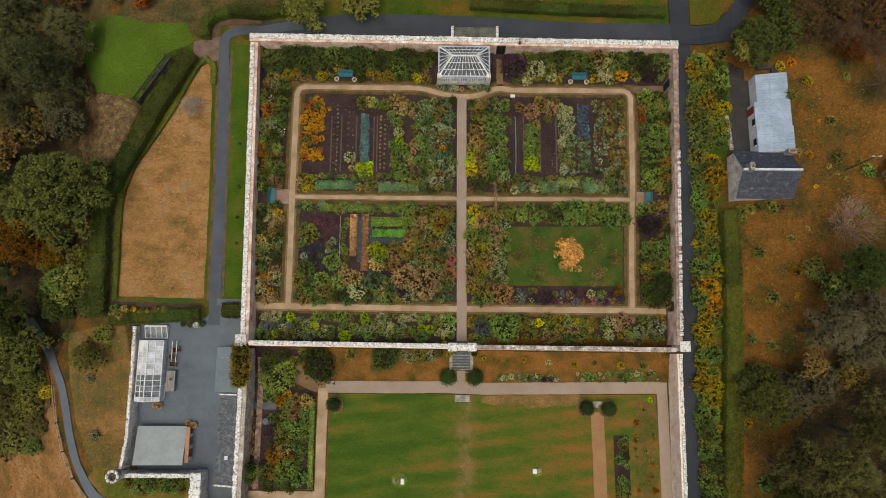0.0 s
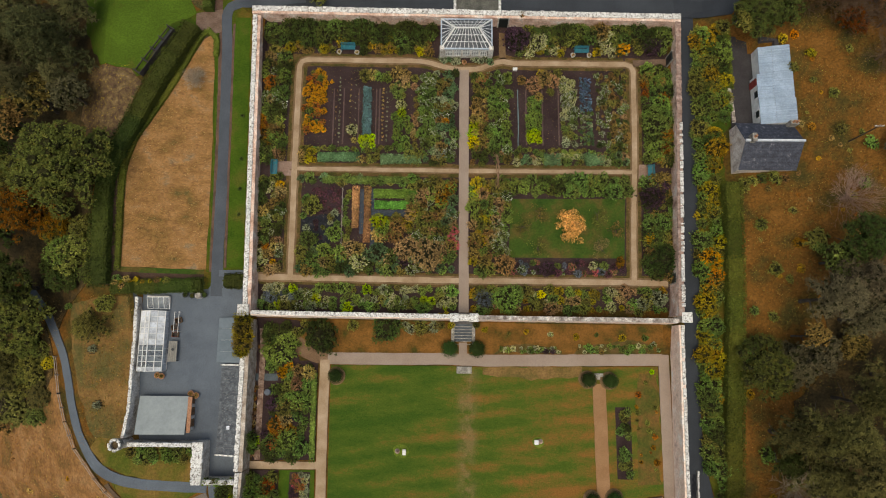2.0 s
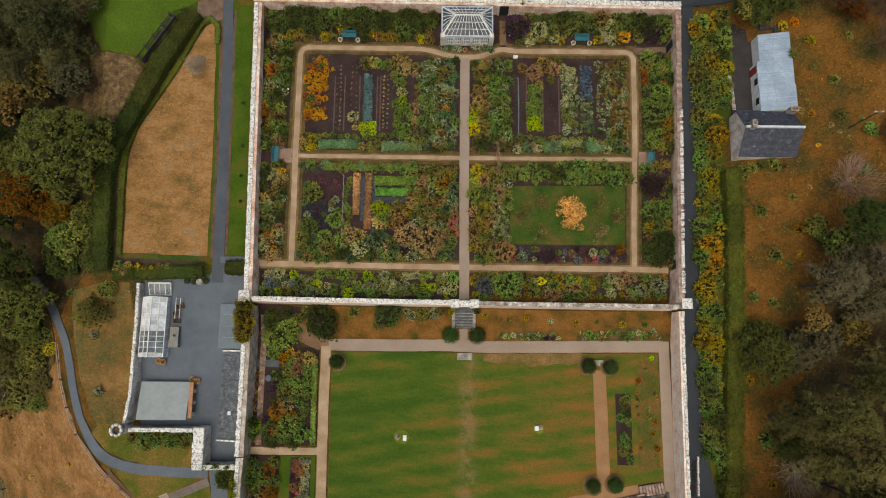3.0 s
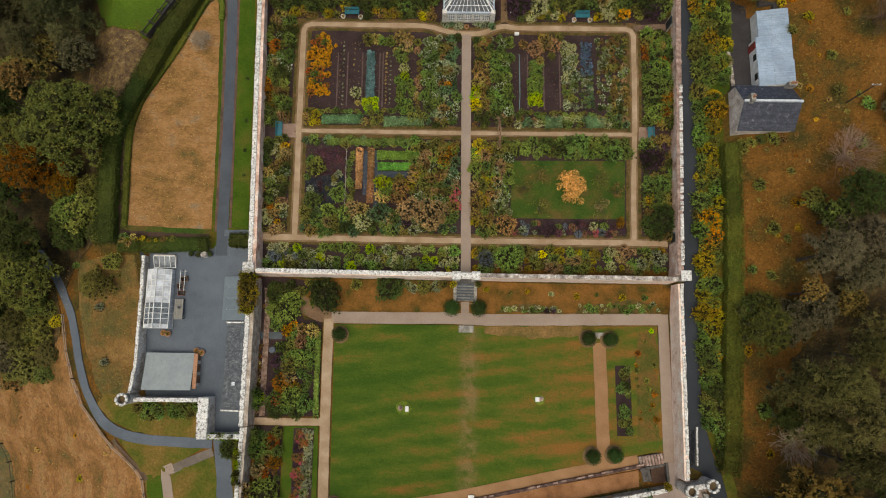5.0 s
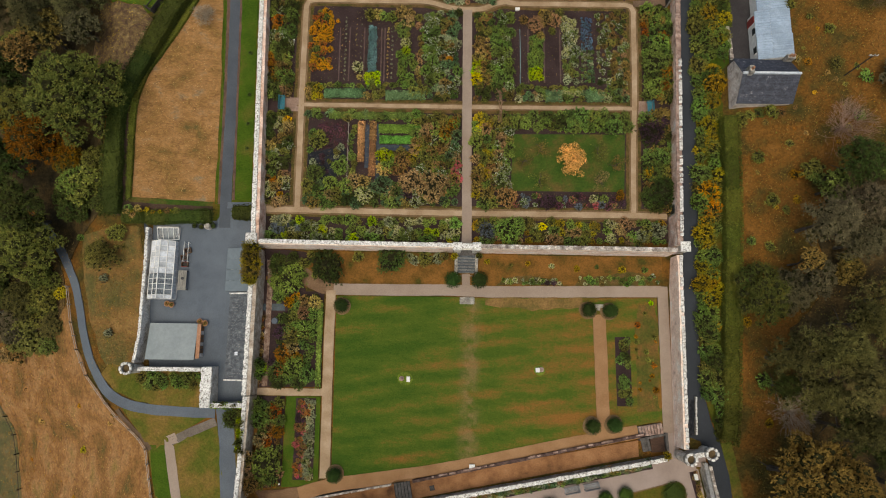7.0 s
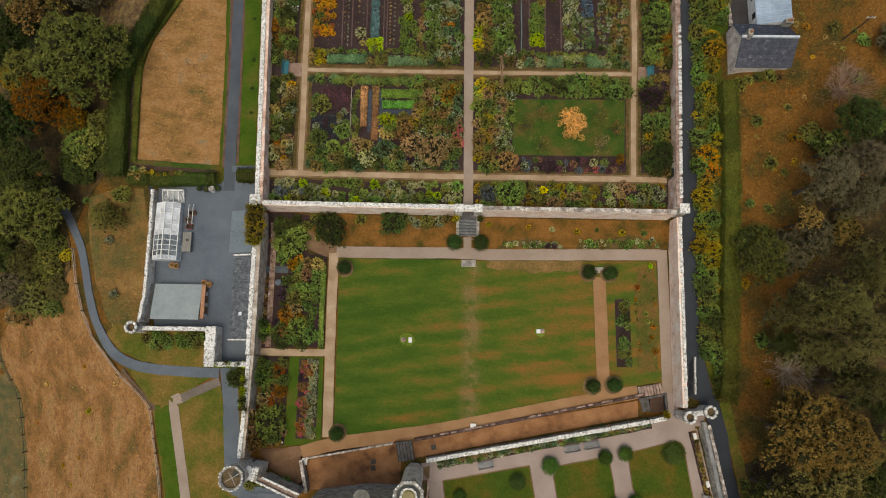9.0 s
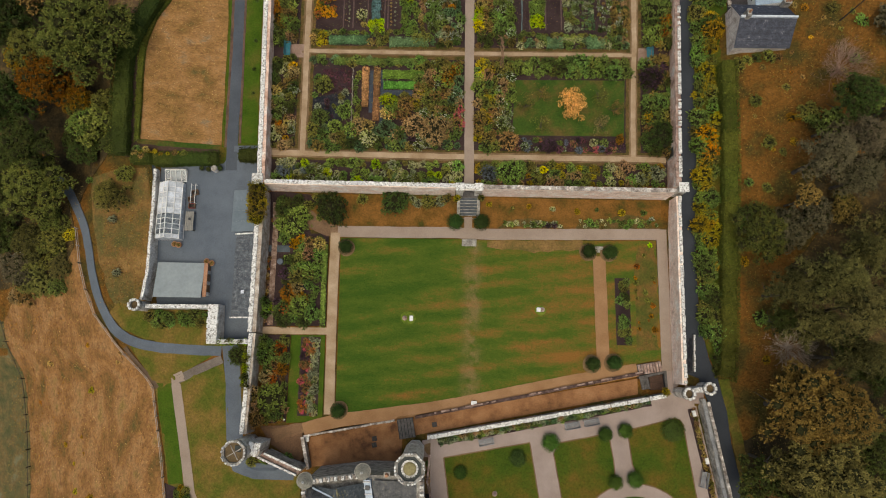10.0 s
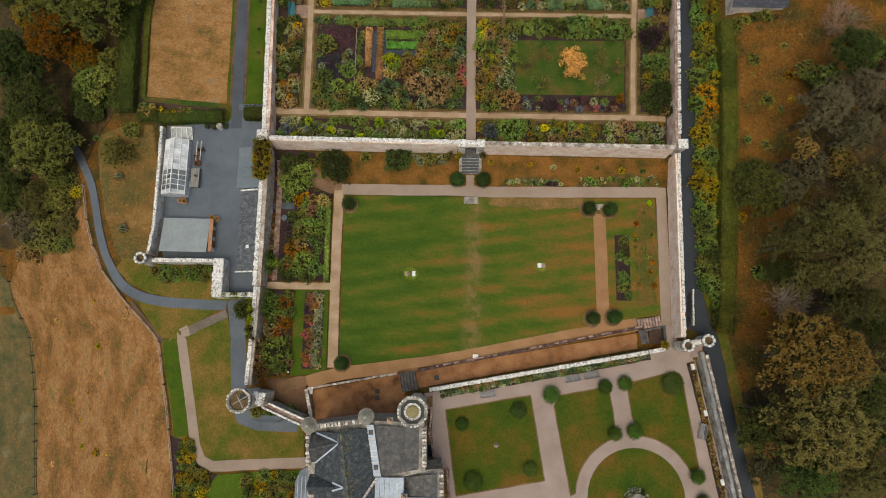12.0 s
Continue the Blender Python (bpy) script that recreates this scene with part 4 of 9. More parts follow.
ribbon("bed_line", [(6.5, 3.0), (6.55, 6), (6.5, 10.2)], 0.1, 0.08, surface("net_line", [(0.3, (0.1, 0.16, 0.17)), (0.7, (0.16, 0.24, 0.25))], 2, 9), "pale blue net line along a row", ragged=0.05)
for x in (-15.6, -14.4, -12.6, -10.5, -10.1, 9.45, 11.4, 7.5):
    ribbon("bed_path", [(x, 3.2), (x, 6), (x, 10.2)], 0.16, 0.075, surface("board", [(0.3, (0.09, 0.055, 0.05)), (0.7, (0.14, 0.09, 0.08))], 1, 9), "narrow board between rows", ragged=0.02)

# ---- the lower garden ----
sheet("bank", [(-23.6, -17.5), (23.3, -17.9), (23.4, -21.3), (-16, -21.4), (-23.8, -22.4)], 0.05, bank_grass, "sloping bank of rust-brown grass under the wall")
for pts in ([(3.6, -21.2), (4.6, -20.4), (6.0, -20.1), (9.5, -20.2), (11.6, -20.9), (11.9, -21.2)], [(13.0, -21.2), (13.8, -20.4), (16.5, -20.2), (18.2, -19.5), (21.0, -19.6), (22.8, -20.9), (22.4, -21.2)]):
    sheet("bed_strip", pts, 0.075, verge, "rough turf of a flower strip", ragged=0.4)
sheet("grass_rough_edge", [(2.6, -22.75), (14.0, -22.7), (14.0, -23.9), (8, -24.1), (2.4, -23.7)], 0.085, surface("rough_edge_grass", [(0.3, (0.09, 0.085, 0.02)), (0.5, (0.19, 0.12, 0.035)), (0.7, (0.28, 0.16, 0.06))], 0.6, 6, bump=0.7, depth=0.07), "rough brown uncut grass edge of the lawn", ragged=0.35)
sheet("lawn", [(-15.2, -22.7), (-2, -22.7), (2.8, -22.8), (22.7, -22.6), (22.9, -37.0), (21.5, -36.9), (14, -38.4), (-1.8, -41.6), (-13.9, -43.6), (-15.0, -43.2)], 0.06, lawn_mat, "wide mown lawn with scorched brown bands")
ribbon("path_lawn_north", [(-15.6, -21.95), (-8, -21.95), (-2.1, -21.9), (2.8, -22.05), (12, -21.95), (23.3, -21.8)], 1.35, 0.1, pale_gravel, "broad pale gravel path along the lawn", curved=False)
ribbon("path_gateway", [(0.1, -20.0), (0.12, -20.9), (0.15, -21.9)], 0.95, 0.096, pale_gravel, "short gravel path below the steps", curved=False)
ribbon("path_lawn_east", [(23.55, -21.2), (23.5, -30), (23.45, -38.0)], 1.4, 0.105, pale_gravel, "pale gravel path along the wall", curved=False)
ribbon("path_lawn_west", [(-15.9, -22.1), (-15.9, -32), (-15.75, -43.4)], 1.15, 0.11, gravel, "sandy gravel path along the lawn")
ribbon("path_lawn_south", [(-18.6, -45.15), (-15, -44.15), (-8.4, -43.2), (-1.8, -42.2), (11.4, -39.5), (19.9, -37.9)], 1.5, 0.115, peach_gravel, "peach coloured gravel walk above the terrace")
ribbon("path_between_yews", [(15.85, -24.6), (15.9, -30), (15.95, -36.2), (16.0, -38.0)], 1.5, 0.12, peach_gravel, "peach coloured gravel path edged with turf", curved=False)
ribbon("path_beds", [(-15.8, -33.9), (-20, -33.9), (-24.0, -33.9)], 0.8, 0.1, gravel, "narrow sandy gravel path between beds")
ribbon("path_turret", [(-17.6, -44.7), (-20.0, -45.2), (-22.0, -46.0)], 1.3, 0.1, surface("earth_walk", [(0.3, (0.14, 0.08, 0.042)), (0.7, (0.24, 0.14, 0.075))], 0.6, 8), "earth path to the turret", ragged=0.35)
sheet("earth_corner", [(-23.6, -44.8), (-18.8, -44.6), (-18.2, -49.4), (-22.2, -46.8)], 0.06, surface("leaf_litter", [(0.3, (0.1, 0.055, 0.03)), (0.7, (0.2, 0.11, 0.06))], 0.5, 8), "bare earth with leaf litter")
ribbon("path_kitchen", [(-15.4, -22.0), (-17.2, -21.5), (-18.6, -20.8), (-19.6, -20.0)], 1.6, 0.095, surface("earth_path", [(0.3, (0.13, 0.075, 0.04)), (0.7, (0.25, 0.155, 0.09))], 0.8, 9), "earth path into the shrubbery", ragged=0.3)
sheet("bed_bank_corner", [(-23.9, -17.5), (-19.0, -17.5), (-18.2, -18.6), (-19.6, -20.2), (-18.9, -22.4), (-23.9, -22.6)], 0.075, soil, "dark soil under shrubs at the wall", ragged=0.3)
sheet("bed_shrubbery", [(-23.8, -22.4), (-16.7, -22.2), (-16.6, -33.3), (-23.8, -33.4)], 0.065, soil, "dark soil of a shrub bed")
sheet("bed_herb", [(-23.7, -34.4), (-20.7, -34.4), (-20.7, -44.3), (-23.7, -44.6)], 0.065, soil, "dark soil of a herb bed")
sheet("grass_bed_edge", [(-20.6, -34.4), (-16.6, -34.4), (-16.5, -44.2), (-20.6, -44.4)], 0.06, grass, "mown grass round a flower bed")
sheet("bed_flowers", rect(-19.4, -17.1, -43.6, -34.6), 0.09, soil, "dark soil of a long flower bed")
sheet("bed_east", rect(17.6, 19.35, -35.1, -27.2), 0.09, soil, "dark soil of a narrow bed in the lawn")
sheet("grass_long", [(20.0, -35.6), (22.5, -35.6), (22.6, -30), (22.6, -23.2), (20.6, -23.4), (20.0, -26)], 0.075, surface("uncut_grass", [(0.3, (0.06, 0.078, 0.009)), (0.46, (0.1, 0.088, 0.014)), (0.64, (0.18, 0.095, 0.024))], 0.7, 5, bump=0.7, depth=0.07), "uncut brown grass beside the path", ragged=0.4)
sheet("bed_path_kitchen", rect(-23.5, -22.85, -33.3, -18.6), 0.1, surface("stone_path", [(0.36, (0.13, 0.075, 0.055)), (0.5, (0.22, 0.14, 0.1)), (0.64, (0.34, 0.25, 0.2)), (0.72, (0.62, 0.58, 0.54))], 2.2, 9, speck=0.5), "narrow brown brick path specked with white")
sheet("pool_black", rect(-24.0, -21.3, -24.55, -23.75), 0.085, surface("teal_cover", [(0.3, (0.035, 0.05, 0.06)), (0.7, (0.07, 0.095, 0.11))], 1.2, 8, 0.5), "dark teal covered tank beside a path")
sheet("bed_cover", [(-22.3, -29.2), (-21.6, -27.9), (-19.0, -27.9), (-19.2, -29.0)], 0.09, fabric_and_shade, "black sheeting in the shrub bed")
sheet("terrace_gravel", [(-18.2, -46.1), (-7.2, -43.9), (-7.4, -48.6), (-17.6, -49.3)], 0.06, orange_gravel, "orange-brown gravel of a sunken terrace", z=-3.05)
sheet("terrace_walk", [(-6.9, -43.8), (20.0, -38.9), (20.0, -40.7), (-4.6, -45.4), (-6.9, -45.9)], 0.06, orange_gravel, "orange-brown gravel of a sunken walk", z=-2.8)

# formal garden before the castle
def arc(r, a0, a1, n=9):
    return [(19.1 + r * math.cos(math.radians(lerp(a0, a1, i / n))), -57.4 + r * math.sin(math.radians(lerp(a0, a1, i / n)))) for i in range(n + 1)]


sheet("pavement_formal", [(-5.0, -46.2), (22.8, -40.7), (26.4, -41.2), (30.0, -60), (-4, -62)], 0.05, formal_gravel, "pale gravel round the formal lawns")
sheet("pavement_turret", [(23.15, -37.9), (24.3, -37.8), (25.2, -39.6), (27.0, -39.6), (27.0, -41.6), (23.6, -41.6), (23.3, -40.2)], 0.045, formal_gravel, "gravel between two small turrets")
for pts in ([(-2.5, -48.0), (7.3, -46.2), (8.8, -55.6), (-1.2, -57.4)],
            [(10.0, -47.4), (10.6, -46.2), (16.3, -45.1), (16.8, -48), *arc(6.9, 108, 176), (11.7, -57.2)],
            [(18.5, -44.7), (24.0, -43.3), (24.6, -43.5), (24.9, -44), (26.3, -54.0), *arc(6.9, 26, 84), (18.9, -48.4)]):
    sheet("lawn_formal", pts, 0.09, mossy_grass, "formal grass plot with clipped edges")
    ribbon("edge_formal", pts + [pts[0]], 0.13, 0.1, path_earth, "cut brown earth edge of a grass plot", ragged=0.03, curved=False)
sheet("lawn_circle", arc(5.5, 0, 350, 35), 0.09, mossy_grass, "circular formal grass plot")
ribbon("bed_wall_plants", [(-3.2, -46.1), (9, -43.8), (21.3, -41.4)], 1.15, 0.08, soil, "planted strip at the foot of the wall")
ribbon("bed_side_plants", [(25.9, -42.2), (27.3, -49), (28.9, -58)], 0.8, 0.08, soil, "planted strip at the foot of the wall")


# ---- walls ----
COPING = []
for k in range(6):
    bm = boxed(-0.5, 0.5, -0.5, 0.5, 0, 1)
    rr = random.Random(40 + k)
    bmesh.ops.bevel(bm, geom=bm.edges[:], offset=0.08, segments=1, affect="EDGES")
    for v in bm.verts:
        v.co += Vector((rr.uniform(-0.03, 0.03), rr.uniform(-0.06, 0.06), rr.uniform(-0.12, 0.12)))
    me = bpy.data.meshes.new("coping_stone")
    bm.to_mesh(me)
    bm.free()
    COPING.append(me)
for me in COPING:
    me.materials.append(coping_mat)
DULL, PINK, FLAG = [], [], []
for me in COPING:
    for made, m in ((DULL, dull_coping), (PINK, pink_coping), (FLAG, grey_flag)):
        d = me.copy()
        d.materials.clear()
        d.materials.append(m)
        made.append(d)


def wall_run(name, a, b, thick, top_a, top_b, material, label, stones=COPING, stone=0.6, wide=1.0, ragged=0.03, aside=0.0, gaps=0.0, shift=0.6):
    """A thick rubble wall from a to b, uneven in face and top, with its coping stones as pieces."""
    a, b = Vector((*a, 0)), Vector((*b, 0))
    d = b - a
    length = d.length
    d.normalize()
    side = Vector((-d.y, d.x, 0))
    n = max(2, int(length / 0.7))
    verts, faces, levels = [], [], 4
    for i in range(n + 1):
        p = a + d * (length * i / n)
        top = lerp(top_a, top_b, i / n)
        base = min(ground_z(*(p + side * thick).xy), ground_z(*(p - side * thick).xy)) - 0.6
        ring = []
        for s, zs in ((1, range(levels + 1)), (-1, range(levels, -1, -1))):
            for k in zs:
                z = lerp(base, top, k / levels)
                o = s * thick / 2 * (1.06 - 0.1 * k / levels) + 0.05 * noise.noise((p.x * 0.8, p.y * 0.8 + 9 * s, z * 0.9))
                q = p + side * o
                ring.append((q.x, q.y, z))
        verts += ring
    m = 2 * (levels + 1)
    for i in range(n):
        for k in range(m):
            faces.append((i * m + k, (i + 1) * m + k, (i + 1) * m + (k + 1) % m, i * m + (k + 1) % m))
    faces += [tuple(range(m)), tuple(range(n * m + m - 1, n * m - 1, -1))]
    ob = tagged(link_mesh(name, verts, faces, material), label, kind="structure")
    rr = random.Random(name + label)
    at, turn = 0.0, math.degrees(math.atan2(d.y, d.x))
    while at < length - 0.2:
        w = min(stone * rr.uniform(0.45, 1.3), length - at)
        p = a + d * (at + w / 2) + side * aside
        if rr.random() < gaps:
            at += w
            continue
        st = new("coping_stone", rr.choice(stones))
        st.parent = ob
        z = lerp(top_a, top_b, (at + w / 2) / length) - 0.02
        st.matrix_basis = pose(p.x + side.x * rr.uniform(-0.04, 0.04) * shift, p.y + side.y * rr.uniform(-0.04, 0.04) * shift, z, 0, 0, turn + rr.uniform(-3, 3) * shift) @ Matrix.Diagonal((w * 0.985, (thick + 0.02) * wide * (1 + shift * rr.uniform(-0.13, 0.08)), rr.uniform(0.14, 0.17) + ragged * rr.random(), 1))
        at += w
    return ob


wall_run("wall_north", (-25.5, 19.3), (25.95, 18.65), 0.95, 2.15, 2.2, pink_wall, "high lime-washed pink rubble garden wall with pale coping", wide=0.66, aside=0.16)
wall_run("wall_west", (-24.95, 18.7), (-24.1, -17.0), 0.95, 2.0, 1.75, pink_wall, "high rubble garden wall with white lichened coping", wide=0.52, aside=-0.16)
wall_run("wall_east", (25.6, 18.2), (24.15, -16.9), 0.62, 2.1, 1.95, pink_wall, "high pink rubble garden wall with patchy white coping", PINK, 0.5)
wall_run("wall_middle_west", (-23.6, -17.0), (-1.5, -17.25), 0.55, 1.8, 1.85, pale_pink, "white stained garden wall dividing two terraces", wide=0.8, aside=0.06, shift=0.3)
wall_run("wall_middle_east", (1.65, -17.3), (23.9, -17.45), 0.5, 1.85, 1.85, pale_pink, "white stained garden wall dividing two terraces", DULL, 0.7, 0.9, 0.0, 0.0, 0.0, 0.25)
wall_run("wall_lower_west", (-24.3, -17.6), (-24.5, -34.2), 0.95, 0.75, 0.0, pale_rubble, "lower garden wall of pale rubble with white lichened coping", wide=0.5, aside=-0.24)
wall_run("wall_lower_far_west", (-24.45, -34.3), (-24.7, -45.4), 0.8, 0.05, 0.25, pale_rubble, "white crumbling wall grown over with ivy", wide=0.55, aside=-0.12)
wall_run("wall_lower_east", (24.5, -17.9), (24.25, -39.4), 0.55, 0.9, 0.5, pale_pink, "pale pink rubble wall beside the lawn", COPING, 0.45, 0.6, 0.12, 0.1, 0.15)
wall_run("wall_terrace_south", (-4.4, -45.75), (22.9, -40.72), 0.42, -1.75, -1.4, stone_grey, "low terrace wall with white lichened stones", COPING, 0.34, 1.0, 0.14, 0.0, 0.06, 0.5)
wall_run("wall_south_east", (27.2, -41.3), (31.0, -61.5), 0.34, -0.6, -0.7, stone_grey, "grey wall of the formal garden with pale coping", DULL, 0.5, 0.9)
wall_run("wall_walk_south_east", (26.8, -41.0), (30.38, -61.5), 0.4, -0.95, -1.05, stone_grey, "smooth grey stone wall walk", FLAG, 1.5, 1.0, 0.0)
for p, q in (((-37.06, -15.2), (-36.94, -19.0)), ((-36.94, -19.0), (-36.85, -27.0)), ((-36.85, -27.0), (-37.05, -29.5)), ((-37.05, -29.5), (-37.3, -30.7))):
    wall_run("wall_yard_west", p, q, 0.34, 0.35, 0.45, limewash, "white yard wall with lichened coping", wide=0.95)
wall_run("wall_yard_south", (-36.75, -31.4), (-29.5, -31.4), 0.45, 0.25, 0.3, limewash, "white yard wall", wide=0.95)
wall_run("wall_yard_gate", (-29.0, -31.1), (-28.95, -35.6), 1.15, 0.2, 0.25, limewash, "broad white yard wall")
wall_run("wall_yard_arch", (-28.3, -35.35), (-24.7, -35.25), 0.5, 0.1, 0.1, limewash, "low white wall grown over with creeper")
wall_run("wall_turret_link", (-22.75, -47.6), (-18.3, -49.3), 0.62, 0.0, 0.2, pink_wall, "rubble wall walk joining turret and castle", PINK, 0.6, 0.8, 0.0)
for p, q in (((-22.2, -47.35), (-18.0, -49.05)), ((-22.9, -47.75), (-18.5, -49.6))):
    wall_run("parapet_turret_link", p, q, 0.2, 0.35, 0.55, stone_grey, "thin pale battlemented parapet of a wall walk", COPING, 0.4)
wall_run("kerb_terrace", (-18.5, -45.85), (-8.2, -43.95), 0.2, -2.2, -2.2, stone_grey, "low stone parapet of the sunken terrace", DULL, 0.9)
wall_run("kerb_walk", (-5.8, -43.6), (20.6, -38.2), 0.36, -2.0, -2.0, maroon_kerb, "low maroon stone parapet of the sunken walk", PINK, 0.5, 0.5, 0.02, 0.1, 0.7)
wall_run("kerb_terrace_end", (-18.6, -45.9), (-17.8, -49.4), 0.35, -2.0, -1.9, stone_grey, "low stone parapet of the sunken terrace", DULL, 0.8)
wall_run("wall_cottage_yard", (31.25, 9.9), (31.6, 5.7), 0.4, 1.9, 1.9, white_render, "low white garden wall beside the cottage", DULL, 0.9)
wall_run("wall_lane_stub", (24.75, -31.4), (24.9, -36.4), 0.3, -0.6, -0.6, stone_grey, "short grey stone screen wall by the lane", DULL, 0.8)


def pillar(x, y, r, z1, label, cap=COPING):
    """A square corner pier with a slab."""
    ob = thing("wall_pier", label, "pier", (x, y, 0))
    g = ground_z(x, y) - 0.5
    part("shaft", boxed(-r, r, -r, r, g, z1, 0.05), limewash, ob)
    part("cap", boxed(-r - 0.12, r + 0.12, -r - 0.12, r + 0.12, z1, z1 + 0.18, 0.05), coping_mat, ob)
    return ob


rr = random.Random(12)
wall_e = bpy.data.objects["wall_east"]
y = 5.5
while y > -16.4:
    w = rr.uniform(0.12, 0.38)
    if rr.random() > 0.25:
        st = new("coping_stone", rr.choice(COPING))
        st.parent = wall_e
        st.matrix_basis = pose(lerp(24.1, 25.55, (y + 16.9) / 35.1) + 0.22, y - w / 2, lerp(1.95, 2.1, (y + 16.9) / 35.1) + 0.14, 0, 0, 92) @ Matrix.Diagonal((w * 0.9, 0.36, rr.uniform(0.1, 0.22), 1))
    y -= w
pillar(-24.4, -16.7, 0.52, 2.0, "square white stone corner pier of the wall")
pillar(24.75, -17.1, 0.46, 2.0, "square white stone corner pier of the wall")


def gateway():
    ob = thing("garden_gateway", "white stone gateway with a shallow arch over steps", "gateway", (0.1, -17.3, 0))
    for s in (-1, 1):
        part("pier", boxed(s * 1.1 - 0.42, s * 1.1 + 0.42, -0.38, 0.4, -2.2, 1.75, 0.04), limewash, ob)
        part("cap", boxed(s * 1.1 - 0.5, s * 1.1 + 0.5, -0.48, 0.46, 1.75, 1.98, 0.06), coping_mat, ob)
    bm = bmesh.new()
    n = 10
    prev = None
    for i in range(n + 1):
        a = math.pi * i / n
        x, z = -0.72 * math.cos(a), 1.05 + 0.4 * math.sin(a)
        row = [bm.verts.new((x, y, zz)) for y in (-0.4, 0.4) for zz in (z, 1.8)]
        if prev:
            for p, q in ((0, 1), (1, 3), (3, 2), (2, 0)):
                bm.faces.new((prev[p], prev[q], row[q], row[p]))
        else:
            bm.faces.new((row[0], row[1], row[3], row[2]))
        prev = row
    bm.faces.new((prev[0], prev[2], prev[3], prev[1]))
    part("arch", bm, limewash, ob)
    part("coping", boxed(-1.5, 1.5, -0.3, 0.28, 1.985, 2.12, 0.05), coping_mat, ob)
    return ob


gateway()


def stair(name, label, at, turn, width, treads, going, rise, cheek=0.0, material=step_stone):
    """Stone steps that go down along -y."""
    ob = thing(name, label, "steps", at, turn)
    for i in range(treads):
        part("step", boxed(-width / 2, width / 2, -(i + 1) * going - 0.02, -i * going, -(treads + 1) * rise - 0.3, -(i + 1) * rise, 0.015), material, ob)
    if cheek:
        for i in range(treads):
            part("nosing", boxed(-width / 2, width / 2, -(i + 1) * going - 0.03, -(i + 1) * going + 0.05, -(i + 1) * rise - 0.03, -(i + 1) * rise + 0.012, 0.005), stone_grey, ob)
        for s in (-1, 1):
            bm = bmesh.new()
            x = s * (width / 2 + cheek / 2)
            z1, z2 = 0.25, -treads * rise + 0.25
            pts = [(0.3, -1.9), (0.3, z1), (-treads * going, z2), (-treads * going, -1.9)]
            v0 = [bm.verts.new((x - cheek / 2, y, z)) for y, z in pts]
            v1 = [bm.verts.new((x + cheek / 2, y, z)) for y, z in pts]
            bm.faces.new(v0)
            bm.faces.new(v1[::-1])
            for i in range(4):
                bm.faces.new((v0[i], v0[(i + 1) % 4], v1[(i + 1) % 4], v1[i]))
            part("cheek_wall", bm, stone_grey, ob)
    return ob


blue_step = surface("blue_grey_step", [(0.3, (0.05, 0.06, 0.072)), (0.7, (0.12, 0.135, 0.15))], 1.6, 7, 0.75, 0.5, 0.03, 0.4)
stair("garden_steps", "dark grey stone steps below the gateway", (0.1, -17.9, -0.85), 0, 2.05, 7, 0.33, 0.18, 0.35, blue_step)
ob = bpy.data.objects["garden_steps"]
part("landing", boxed(-0.95, 0.95, -0.02, 1.3, -0.5, 0.0, 0.02), step_stone, ob)
stair("lawn_steps", "pale stone steps down onto the lawn", (0.25, -22.75, -1.95), 0, 1.75, 3, 0.26, 0.1, 0, stone_grey)
stair("yew_steps", "short stone steps between clipped yews", (15.85, -23.4, -2.05), 0, 1.0, 3, 0.35, 0.1, 0, stone_grey)
steps = thing("terrace_steps", "dark stone steps across the sunken terrace", "steps", (-5.95, -44.7, -2.7), -80)
part("base", boxed(-1.12, 1.12, -1.86, 0, -0.6, 0.02), dark_void, steps)
for i in range(5):
    part("step", boxed(-1.1, 1.1, -(i + 1) * 0.37 + 0.07, -i * 0.37, -0.4, 0.3 - 0.05 * i, 0.015), step_stone, steps)
stair("terrace_end_steps", "dark stone steps rising from the sunken walk", (21.3, -39.35, -2.42), -80, 1.4, 3, 0.3, 0.1, 0)
pit = thing("sunken_landing", "dark sunken landing at the end of the walk", "landing", (0, 0, 0))
part("floor", prism(bmesh.new(), [(21.3, -38.7), (22.85, -38.4), (23.0, -40.1), (21.4, -40.2)], -2.9, -2.45), surface("dark_earth", [(0.3, (0.05, 0.028, 0.02)), (0.7, (0.1, 0.055, 0.035))], 0.8, 8), pit)
part("side_slab", prism(bmesh.new(), [(22.88, -38.0), (23.2, -37.95), (23.3, -40.0), (23.02, -40.1)], -2.9, -2.05), step_stone, pit)
part("back_slab", prism(bmesh.new(), [(20.0, -38.62), (22.86, -38.05), (22.88, -38.3), (20.0, -38.9)], -2.9, -2.1), step_stone, pit)
steps = thing("east_steps", "pinkish brown stone steps at the end of the lawn path", "steps", (22.6, -37.45, -2.2), -80)
part("base", boxed(-0.6, 0.6, -2.75, 0, -0.3, 0.04), step_stone, steps)
for i in range(8):
    part("step", boxed(-0.58, 0.58, -(i + 1) * 0.34 + 0.07, -i * 0.34, -0.2, 0.3 - 0.028 * i, 0.015), pink_coping, steps)


